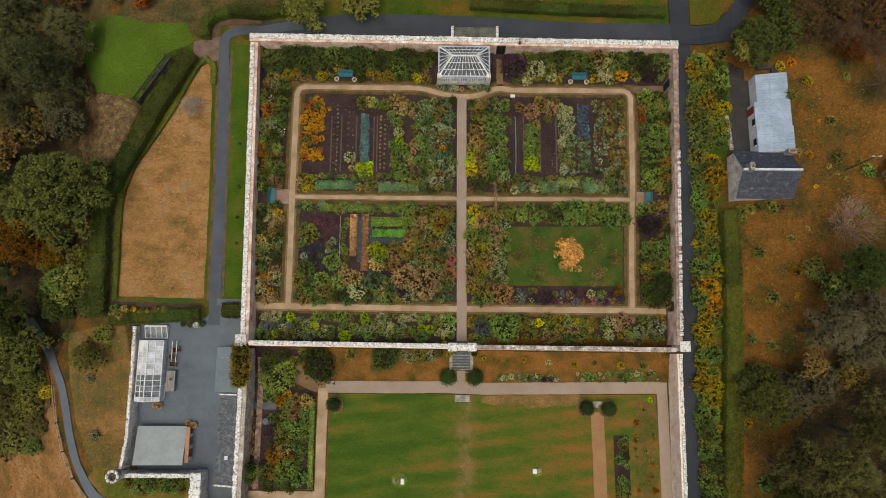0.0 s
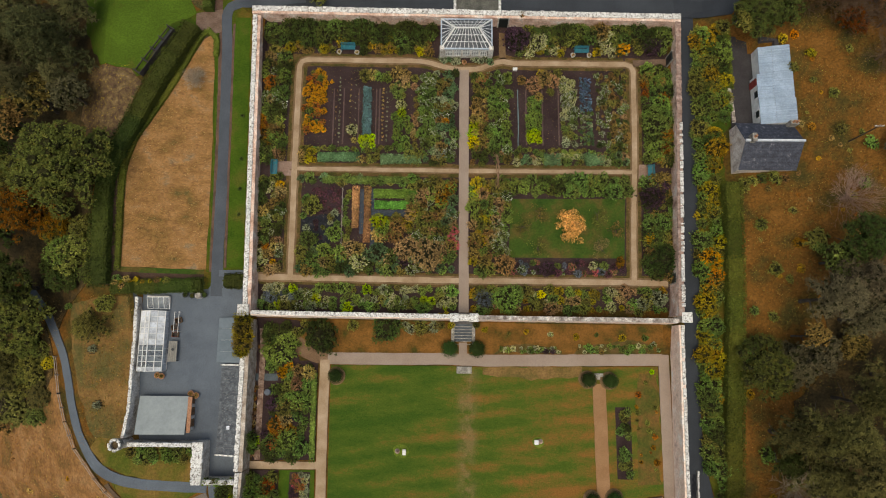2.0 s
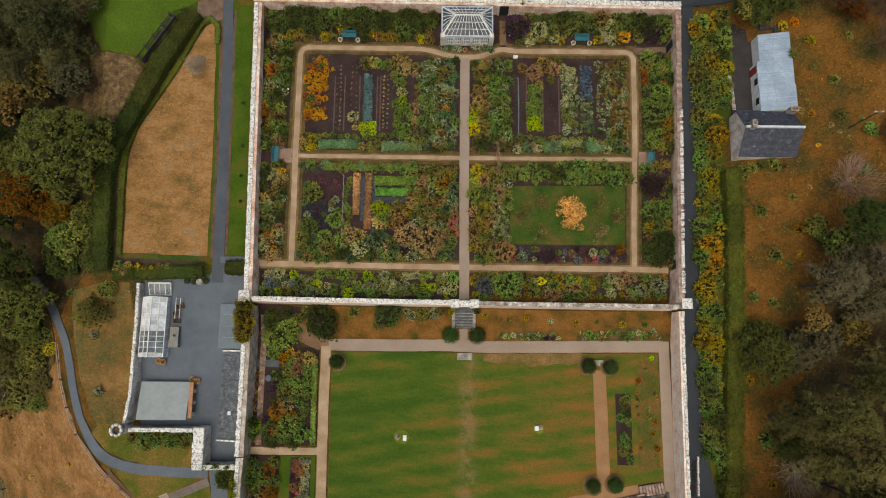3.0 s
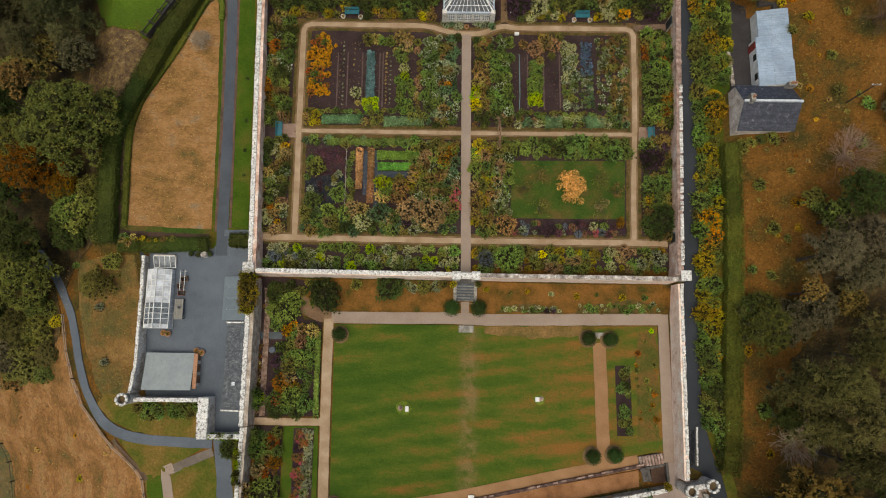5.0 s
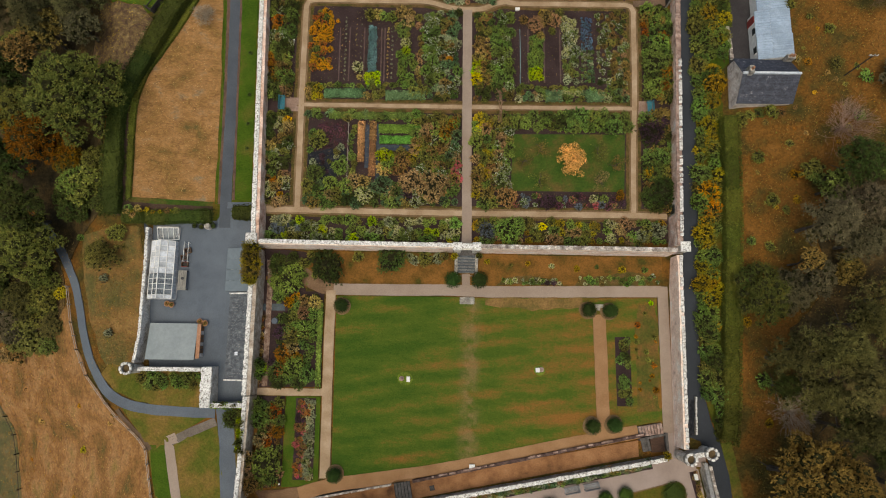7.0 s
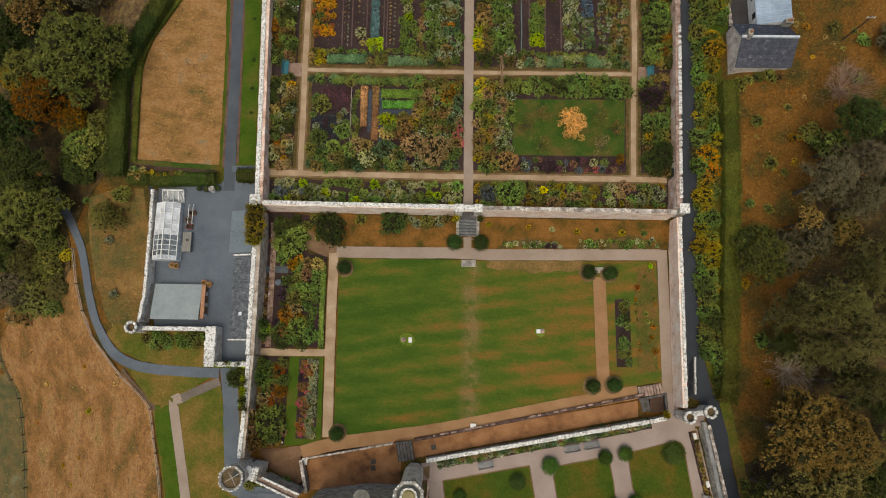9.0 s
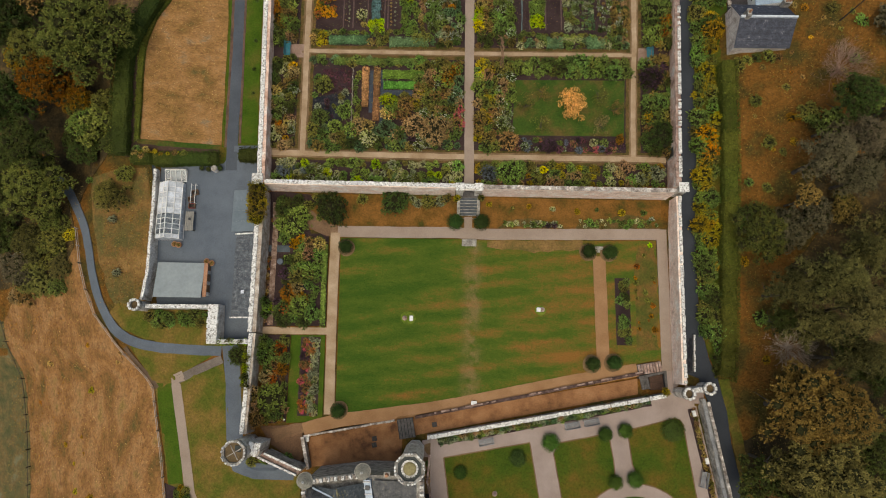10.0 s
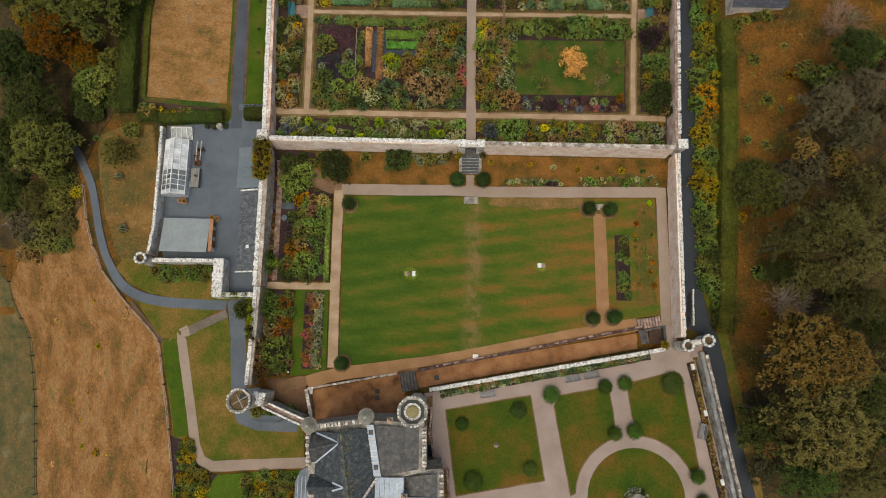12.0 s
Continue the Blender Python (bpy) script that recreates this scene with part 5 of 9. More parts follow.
def turret(x, y, r, z1, label, sides=16, floor=bank_grass, waist=0.97, top=None):
    """A round or many-sided turret with a parapet, a battlement ring and a floor inside it."""
    ob = thing("turret", label, "turret", (x, y, 0))
    thin = 0.88 if sides == 8 else 0.78
    g = ground_z(x, y) - 1.5
    part("drum", cone(bmesh.new(), 0, 0, g, z1, r * waist, r * waist, sides), limewash, ob)
    bm = bmesh.new()
    n = sides
    loops = []
    for rad, z in ((r * 1.1, z1 - 0.25), (r * 1.12, z1 + 0.35), (r * thin, z1 + 0.35), (r * (thin - 0.02), z1 - 0.25)):
        loops.append([bm.verts.new((rad * math.cos(2 * math.pi * (i + 0.5) / n), rad * math.sin(2 * math.pi * (i + 0.5) / n), z)) for i in range(n)])
    for p, q in zip(loops, loops[1:] + loops[:1]):
        for i in range(n):
            bm.faces.new((p[i], p[(i + 1) % n], q[(i + 1) % n], q[i]))
    part("parapet", bm, stone_grey, ob)
    part("roof", cone(bmesh.new(), 0, 0, z1 - 0.1, z1 + 0.06, r * 0.9, r * 0.9, sides), floor, ob)
    w = 0.12 if sides == 8 else 0.19
    m = max(8, int(2 * math.pi * r / (2.7 * w)))
    for i in range(m):
        a = 2 * math.pi * i / m
        if sides == 8 and i % 7 in (2, 5):
            continue
        bm = boxed(-w * (1 + 0.3 * math.sin(5 * i)), w * (1 + 0.3 * math.cos(3 * i)), -0.75 * w, 0.75 * w, 0, 0.26, 0.04)
        bm.transform(pose(r * (thin + 1.12) / 2 * math.cos(a), r * (thin + 1.12) / 2 * math.sin(a), z1 + 0.34, 0, 0, math.degrees(a) + 90 + 4 * math.sin(7 * i)))
        part("merlon", bm, top or coping_mat, ob)
    return ob


# the castle's narrow east yard: a low kerb wall, and a door pit's shade as a flat dark sheet
for p, q in (((-4.1, -47.7), (-4.3, -50.7)), ((-4.25, -50.8), (-3.95, -52.1)), ((-3.95, -52.15), (-3.7, -53.3)), ((-3.7, -53.4), (-2.3, -54.4)), ((-2.3, -54.5), (-1.9, -57.6))):
    wall_run("kerb_castle_yard", p, q, 0.22, -1.95, -1.95, pink_wall, "low red-brown kerb wall beside the castle", PINK, 0.5)
sheet("bed_castle_yard", [(-4.9, -46.6), (-4.0, -46.4), (-4.0, -50.7), (-3.75, -53.4), (-2.0, -54.5), (-1.8, -62), (-3.0, -62), (-4.8, -53.6)], 0.07, path_earth, "brown earth strip along the castle wall", ragged=0.05)
sheet("pit_door_shade", [(-4.5, -51.9), (-3.98, -51.9), (-3.85, -53.2), (-4.45, -53.2)], 0.09, fabric_and_shade, "flat dark sheet as the shade of a castle door pit")

brown_roof = surface("weedy_roof", [(0.3, (0.09, 0.06, 0.03)), (0.7, (0.17, 0.12, 0.06))], 1.5, 8)
turret(26.75, -39.75, 0.62, 0.8, "small round white battlemented turret", floor=brown_roof)
turret(24.4, -40.35, 0.6, 0.9, "small round white battlemented turret", floor=brown_roof)
turret(-37.6, -31.35, 0.6, 0.85, "small round white yard turret", floor=brown_roof)
west_turret = turret(-24.5, -46.85, 1.22, 3.3, "octagonal battlemented turret with a hatch in its floor", 8, floor=brown_roof, top=coping_mat)
part("hatch", boxed(0.05, 0.72, 0.05, 0.72, 3.3, 3.44, 0.02), dark_void, west_turret)
for a in (0, 90):
    bm = boxed(-0.85, 0.85, -0.045, 0.045, 3.37, 3.46)
    bm.transform(pose(0, 0, 0, 0, 0, a + 30))
    part("floor_beam", bm, stone_grey, west_turret)
for p, q, w in (((-23.6, -46.35), (-22.35, -46.55), 0.75), ((-23.3, -47.05), (-22.55, -47.35), 0.7)):
    wall_run("wall_turret_link_west", p, q, w, 1.5, 1.3, limewash, "thick white battlemented wall against the turret", COPING, 0.4, 1.0, 0.1)
wall_run("wall_slot", (26.05, -33.8), (25.92, -38.0), 0.16, -0.65, -0.75, stone_grey, "thin pale-coped wall beside a dark slot", COPING, 0.4, 1.0, 0.05)
wall_run("wall_turret_step", (24.7, -40.1), (26.2, -39.8), 0.5, 0.7, 0.6, limewash, "white wall between two small turrets", COPING, 0.6)
for x, y in ((25.1, 13.9), (24.4, -12.6)):
    ob = thing("wall_door", "dark green door set in the garden wall", "door", (x + (-0.42 if x > 0 else 0.5), y, ground_z(x * 0.9, y)))
    part("leaf", boxed(-0.06, 0.06, -0.5, 0.5, 0.0, 1.9, 0.01), dark_void, ob)
    for s in (-1, 1):
        part("jamb", boxed(-0.09, 0.09, s * 0.56 - 0.06, s * 0.56 + 0.06, 0, 2.0, 0.01), stone_grey, ob)
ob = thing("wall_door", "tall dark doorway set in the north garden wall", "door", (4.75, 18.45, 0.2))
part("leaf", boxed(-0.55, 0.55, -0.12, 0.08, 0, 1.9, 0.01), dark_void, ob)
for s in (-1, 1):
    part("jamb", boxed(s * 0.63 - 0.07, s * 0.63 + 0.07, -0.16, 0.1, 0, 2.0, 0.01), limewash, ob)


# ---- buildings ----
def tri_roof(bm, pts, thick=0.08):
    """A flat roof slope through three or four corners, given a thickness."""
    vs = [bm.verts.new(p) for p in pts]
    low = [bm.verts.new((p[0], p[1], p[2] - thick)) for p in pts]
    bm.faces.new(vs)
    bm.faces.new(low[::-1])
    n = len(pts)
    for i in range(n):
        bm.faces.new((vs[i], low[i], low[(i + 1) % n], vs[(i + 1) % n]))
    return bm


def along(a, b, t):
    return tuple(p + (q - p) * t for p, q in zip(a, b))


def glass_slope(parent, a, b, c, d, strips, rows, glass, frame_mat, w=0.05, lift=0.03):
    """Panes between bars on a slope: a, b the eaves, d, c the ridge above them."""
    for i in range(strips + 1):
        p, q = along(a, b, i / strips), along(d, c, i / strips)
        part("glazing_bar", bar(bmesh.new(), (p[0], p[1], p[2] + lift), (q[0], q[1], q[2] + lift), w), frame_mat, parent)
    for j in range(rows + 1):
        p, q = along(a, d, j / rows), along(b, c, j / rows)
        if Vector(p).to_3d() != Vector(q).to_3d():
            part("purlin", bar(bmesh.new(), (p[0], p[1], p[2] + lift), (q[0], q[1], q[2] + lift), w * 1.2), frame_mat, parent)
    for i in range(strips):
        for j in range(rows):
            lo0, lo1 = along(a, b, i / strips), along(a, b, (i + 1) / strips)
            hi0, hi1 = along(d, c, i / strips), along(d, c, (i + 1) / strips)
            quad = [along(lo0, hi0, j / rows), along(lo1, hi1, j / rows), along(lo1, hi1, (j + 1) / rows), along(lo0, hi0, (j + 1) / rows)]
            if (Vector(quad[2]) - Vector(quad[3])).length < 0.01:
                quad = quad[:3]
            part("pane", tri_roof(bmesh.new(), quad, 0.015), glass, parent)


def orangery():
    ob = thing("orangery", "small glass-roofed orangery with white windows against the wall", "greenhouse", (0, 0, 0))
    x0, x1, y0, y1, g, e, r = -2.65, 3.15, 14.4, 17.95, 0.1, 2.5, 3.7
    ra, rb, ry = -1.15, 1.65, 16.3
    part("back_wall", boxed(x0, x1, y1 - 0.15, y1 + 0.1, g, e), white_render, ob)
    for x in (x0, x1):
        part("side_wall", boxed(x - 0.12, x + 0.12, y0, y1 - 0.2, g, e), limewash, ob)
        part("corner_pier", boxed(x - 0.28, x + 0.28, y0 - 0.3, y0 + 0.25, g, e + 0.15, 0.04), limewash, ob)
    part("plinth", boxed(x0, x1, y0 - 0.1, y0 + 0.1, g, g + 0.6, 0.02), limewash, ob)
    part("floor", boxed(x0, x1, y0, y1, g, g + 0.12), stone_grey, ob)
    part("cornice", boxed(x0 - 0.1, x1 + 0.1, y0 - 0.15, y0 + 0.12, e - 0.35, e - 0.05, 0.03), white_paint, ob)
    step = (x1 - x0 - 0.6) / 5
    for i in range(5):
        a = x0 + 0.3 + step * i
        w = part("window", boxed(a + 0.12, a + step - 0.12, y0 - 0.04, y0 + 0.0, g + 0.62, e - 0.36), pane_glass, ob)
        bm = bmesh.new()
        for k in range(4):
            xx = a + 0.12 + (step - 0.24) * k / 3
            box(bm, xx - 0.04, xx + 0.04, y0 - 0.09, y0 + 0.03, g + 0.6, e - 0.35)
        for k in range(5):
            zz = g + 0.62 + (e - g - 0.98) * k / 4
            box(bm, a + 0.1, a + step - 0.1, y0 - 0.085, y0 + 0.025, zz - 0.03, zz + 0.03)
        part("window_frame", bm, white_paint, w)
        part("mullion", boxed(a - 0.1, a + 0.1, y0 - 0.12, y0 + 0.12, g, e - 0.3), limewash, ob)
    A, B, C, D = (x0 - 0.1, y0 - 0.1, e), (x1 + 0.1, y0 - 0.1, e), (x1 + 0.1, y1 + 0.1, e), (x0 - 0.1, y1 + 0.1, e)
    R0, R1 = (ra, ry, r), (rb, ry, r)
    bars = surface("roof_bars", [(0.36, (0.26, 0.28, 0.29)), (0.5, (0.55, 0.57, 0.58)), (0.66, (0.8, 0.81, 0.81))], 3.2, 9, 0.6)
    glass_slope(ob, A, B, R1, R0, 11, 3, roof_glass, bars, 0.06)
    glass_slope(ob, C, D, R0, R1, 11, 3, roof_glass, bars, 0.06)
    glass_slope(ob, B, C, R1, R1, 6, 1, roof_glass, bars, 0.075)
    glass_slope(ob, D, A, R0, R0, 6, 1, roof_glass, bars, 0.075)
    for p, q in ((R0, R1), (A, R0), (B, R1), (C, R1), (D, R0)):
        part("ridge", bar(bmesh.new(), (p[0], p[1], p[2] + 0.07), (q[0], q[1], q[2] + 0.07), 0.14), white_paint, ob)
    for p, q in ((A, B), (B, C), (C, D), (D, A)):
        part("gutter", bar(bmesh.new(), p, q, 0.16), lead, ob)


orangery()


def lean_to_north():
    ob = thing("wall_shed", "flat-roofed grey shed behind the garden wall", "shed", (0, 0, 0))
    part("wall", boxed(-1.0, 4.1, 19.2, 20.7, 0.2, 2.0), stone_grey, ob)
    part("roof", boxed(-1.1, 4.2, 19.15, 20.8, 2.0, 2.14, 0.03), surface("mossy_roof", [(0.3, (0.07, 0.07, 0.06)), (0.7, (0.16, 0.155, 0.13))], 0.9, 6), ob)
    for x in (-1.15, 4.25):
        part("gable_stone", boxed(x - 0.16, x + 0.16, 19.1, 20.9, 1.9, 2.3, 0.04), coping_mat, ob)


lean_to_north()


def gabled(parent, x0, x1, y0, y1, g, e, r, wall_mat, roof_mat, over=0.2, courses=14):
    """A gabled block with its ridge along x; slates in overlapping courses."""
    ym = (y0 + y1) / 2
    bm = bmesh.new()
    prof = [(y0, g), (y0, e), (ym, r), (y1, e), (y1, g)]
    a = [bm.verts.new((x0, y, z)) for y, z in prof]
    b = [bm.verts.new((x1, y, z)) for y, z in prof]
    bm.faces.new(a)
    bm.faces.new(b[::-1])
    for i in range(5):
        bm.faces.new((a[i], b[i], b[(i + 1) % 5], a[(i + 1) % 5]))
    part("wall", bm, wall_mat, parent)
    for s, ye in ((1, y0 - over), (-1, y1 + over)):
        ze = e - over * (r - e) / (ym - y0)
        for k in range(courses):
            bm = bmesh.new()
            p, q = k / courses, (k + 1.25) / courses
            q = min(q, 1)
            ya, yb = ye + (ym - ye) * p, ye + (ym - ye) * q
            za, zb = ze + (r - ze) * p + 0.1, ze + (r - ze) * q + 0.06
            tri_roof(bm, [(x0 - over, ya, za), (x1 + over, ya, za), (x1 + over, yb, zb), (x0 - over, yb, zb)], 0.04)
            part("slate_course", bm, roof_mat, parent)
    part("ridge", bar(bmesh.new(), (x0 - over, ym, r + 0.14), (x1 + over, ym, r + 0.14), 0.24), pale_ridge, parent)


def chimney(parent, x, y, z0, z1, w, d, pots):
    st = part("chimney", boxed(x - w / 2, x + w / 2, y - d / 2, y + d / 2, z0, z1, 0.03), stone_grey, parent)
    for i in range(pots):
        px = x + (i - (pots - 1) / 2) * 0.36
        part("chimney_pot", cone(bmesh.new(), px, y, z1, z1 + 0.4, 0.15, 0.12, 10), terracotta, st)


def cottage():
    ob = thing("cottage", "stone cottage with a steep dark slate roof", "house", (0, 0, 0))
    gabled(ob, 31.0, 37.2, -0.45, 4.75, 0.6, 3.65, 5.6, surface("pale_rubble", [(0.3, (0.4, 0.33, 0.28)), (0.5, (0.64, 0.56, 0.5)), (0.7, (0.8, 0.75, 0.7))], 1.6, 6, bump=0.5, depth=0.05), cottage_slate, 0.16, 20)
    chimney(ob, 31.6, 2.35, 4.8, 6.35, 0.5, 0.9, 1)
    chimney(ob, 36.9, 4.6, 3.4, 5.0, 0.9, 0.55, 2)
    for y0, y1, x0, x1, za, zb in ((4.8, 7.7, 33.75, 37.45, 3.6, 4.5), (7.72, 10.9, 33.75, 37.4, 3.5, 4.4), (10.92, 14.3, 34.15, 37.4, 3.4, 4.2)):
        bm = bmesh.new()
        prof = [(x0 + 0.08, 0.7), (x0 + 0.08, za), (x1 - 0.1, zb), (x1 - 0.1, 0.7)]
        a = [bm.verts.new((x, y0, z)) for x, z in prof]
        b = [bm.verts.new((x, y1, z)) for x, z in prof]
        bm.faces.new(a[::-1])
        bm.faces.new(b)
        for i in range(4):
            bm.faces.new((b[i], a[i], a[(i + 1) % 4], b[(i + 1) % 4]))
        part("wing_wall", bm, white_paint, ob)
        xm = x0 + 0.44 * (x1 - x0)
        zm = lerp(za, zb, 0.44)
        for k in range(3):
            ya, yb = y0 + (y1 - y0) * k / 3, y0 + (y1 - y0) * (k + 1) / 3 - 0.02
            part("roof_sheet", tri_roof(bmesh.new(), [(x0, ya, za + 0.1), (xm - 0.02, ya, zm + 0.1), (xm - 0.02, yb, zm + 0.1), (x0, yb, za + 0.1)], 0.05), sheet_metal, ob)
            for j in range(3):
                yr = ya + (j + 0.5) * (yb - ya) / 3
                part("roof_rib", bar(bmesh.new(), (x0, yr, za + 0.12), (x1, yr, zb + 0.15), 0.07), sheet_metal, ob)
            part("roof_sheet", tri_roof(bmesh.new(), [(xm, ya, zm + 0.13), (x1, ya, zb + 0.13), (x1, yb, zb + 0.13), (xm, yb, zm + 0.13)], 0.05), sheet_metal, ob)
    for y in (6.2, 8.6):
        w = part("window", boxed(33.76, 33.84, y - 0.4, y + 0.4, 2.75, 3.35), dark_void, ob)
        part("window_frame", box(boxed(33.72, 33.82, y - 0.48, y - 0.4, 2.7, 3.4), 33.72, 33.82, y + 0.4, y + 0.48, 2.7, 3.4), white_paint, w)
    part("door", boxed(33.72, 33.84, 9.7, 10.5, 1.3, 3.35), red_paint, ob)


cottage()


def yard_greenhouse():
    ob = thing("greenhouse", "white framed greenhouse with whitened glass, part clear", "greenhouse", (0, 0, 0))
    x0, x1, y0, y1, g, e, r = -36.5, -33.75, -23.5, -16.8, -1.6, 0.1, 1.0
    xm = -35.1
    part("base_wall", box(boxed(x0, x1, y0, y0 + 0.12, g, g + 0.6), x0, x1, y1 - 0.12, y1, g, g + 0.6), white_render, ob)
    for x in (x0, x1):
        part("side_base", boxed(x - 0.06, x + 0.06, y0 + 0.13, y1 - 0.13, g, g + 0.6), white_render, ob)
        bm = bmesh.new()
        for k in range(9):
            y = y0 + (y1 - y0) * k / 8
            box(bm, x - 0.03, x + 0.03, y - 0.03, y + 0.03, g + 0.6, e)
        part("side_frame", bm, white_paint, ob)
        part("side_glass", boxed(x - 0.01, x + 0.01, y0 + 0.05, y1 - 0.05, g + 0.62, e - 0.02), film_glass, ob)
    ys = y0 + 2.9
    for a, b, glass in ((y0 + 0.45, ys, pane_glass), (ys, y1, film_glass), (y0, y0 + 0.45, film_glass)):
        n = max(1, round((b - a) / 0.6))
        glass_slope(ob, (x1, a, e), (x1, b, e), (xm, b, r), (xm, a, r), n, 2, glass, white_paint, 0.06)
        glass_slope(ob, (x0, b, e), (x0, a, e), (xm, a, r), (xm, b, r), n, 2, glass, white_paint, 0.06)
    for y in (y0, y1):
        gb = bmesh.new()
        pts = [(x0, e), (x1, e), (xm, r)]
        lo = [gb.verts.new((x, y - 0.01, z)) for x, z in pts]
        hi = [gb.verts.new((x, y + 0.01, z)) for x, z in pts]
        gb.faces.new(lo)
        gb.faces.new(hi[::-1])
        for i in range(3):
            gb.faces.new((lo[i], hi[i], hi[(i + 1) % 3], lo[(i + 1) % 3]))
        part("gable_glass", gb, film_glass, ob)
        part("end_glass", boxed(x0 + 0.05, x1 - 0.05, y - 0.01, y + 0.01, g + 0.62, e), film_glass, ob)
    part("ridge", bar(bmesh.new(), (xm, y0, r + 0.05), (xm, y1, r + 0.05), 0.1), white_paint, ob)
    part("bench_inside", boxed(x0 + 0.3, xm - 0.4, y0 + 0.4, y1 - 0.4, g, g + 0.75, 0.02), wood, ob)


yard_greenhouse()


def cold_frame():
    ob = thing("cold_frame", "small glazed lean-to beside the greenhouse", "cold frame", (0, 0, 0))
    part("base", boxed(-36.1, -33.6, -16.5, -15.2, -1.0, -0.5), white_render, ob)
    glass_slope(ob, (-36.1, -16.5, -0.45), (-33.6, -16.5, -0.45), (-33.6, -15.2, 0.0), (-36.1, -15.2, 0.0), 4, 1, pane_glass, white_paint, 0.06)
    part("back", boxed(-36.1, -33.6, -15.2, -15.05, -1.0, 0.0), white_render, ob)


cold_frame()


def sheds():
    ob = thing("shed", "square shed with a flat grey sheet roof and wooden front", "shed", (0, 0, 0))
    part("wall", boxed(-35.8, -30.6, -30.0, -26.5, -1.9, -0.95), dark_wood, ob)
    for k in range(6):
        a, b = -36.1 + 0.9 * k, -36.1 + 0.9 * (k + 1) - 0.004
        z = lambda x: 0.12 - 0.05 * (x + 36)
        part("roof_sheet", tri_roof(bmesh.new(), [(a, -30.35, z(a) + 0.15), (b, -30.35, z(b) + 0.15), (b, -26.25, z(b) - 0.5), (a, -26.25, z(a) - 0.5)], 0.07), shed_sheet, ob)
    for k in range(9):
        y = -30.0 + 0.42 * k
        part("front_board", boxed(-30.62, -30.3, y, y + 0.36, -1.75, -0.55 + 0.05 * (k % 3), 0.02), wood if k % 3 else white_render, ob)
    part("fascia", boxed(-30.7, -30.25, -30.2, -26.3, -0.5, -0.38, 0.02), terracotta, ob)
    ob = thing("lean_to", "lean-to with a plain grey metal roof against the wall", "shed", (0, 0, 0))
    part("wall", boxed(-27.5, -24.9, -22.3, -17.6, -1.6, -0.6), white_render, ob)
    for k in range(4):
        a, b = -22.5 + 1.27 * k, -22.5 + 1.27 * (k + 1) - 0.02
        part("roof_sheet", tri_roof(bmesh.new(), [(-27.9, a, -0.55), (-24.75, a, 0.2), (-24.75, b, 0.2), (-27.9, b, -0.55)], 0.06), surface("blue_grey_sheet", [(0.3, (0.13, 0.165, 0.19)), (0.7, (0.19, 0.23, 0.26))], 0.4, 3, 0.5, 0.1, 0.01, 0.1), ob)
    ob = thing("slate_store", "long low store with a mossy slate roof against the wall", "shed", (0, 0, 0))
    part("wall", boxed(-26.95, -24.95, -32.3, -22.9, -2.4, -0.75), stone_grey, ob)
    bm = bmesh.new()
    rr = random.Random(5)
    for i in range(8):
        xa = -27.3 + 0.28 * i
        y = -32.5
        while y < -22.8:
            w = rr.uniform(0.28, 0.42)
            za = -0.75 + 0.29 * i * 0.33 + rr.uniform(0, 0.02)
            tri_roof(bm, [(xa, y, za + 0.05), (xa + 0.36, y, za + 0.13), (xa + 0.36, y + w - 0.02, za + 0.13), (xa, y + w - 0.02, za + 0.05)], 0.03)
            y += w
    part("roof", bm, store_slate, ob)
    for y in (-22.75, -32.55):
        part("verge_stone", bar(bmesh.new(), (-27.35, y, -0.6), (-25.1, y, 0.12), 0.16), coping_mat, ob)
    part("roof_light", tri_roof(bmesh.new(), [(-26.2, -29.8, -0.26), (-25.8, -29.8, -0.13), (-25.8, -29.4, -0.13), (-26.2, -29.4, -0.26)], 0.03), film_glass, ob)


sheds()


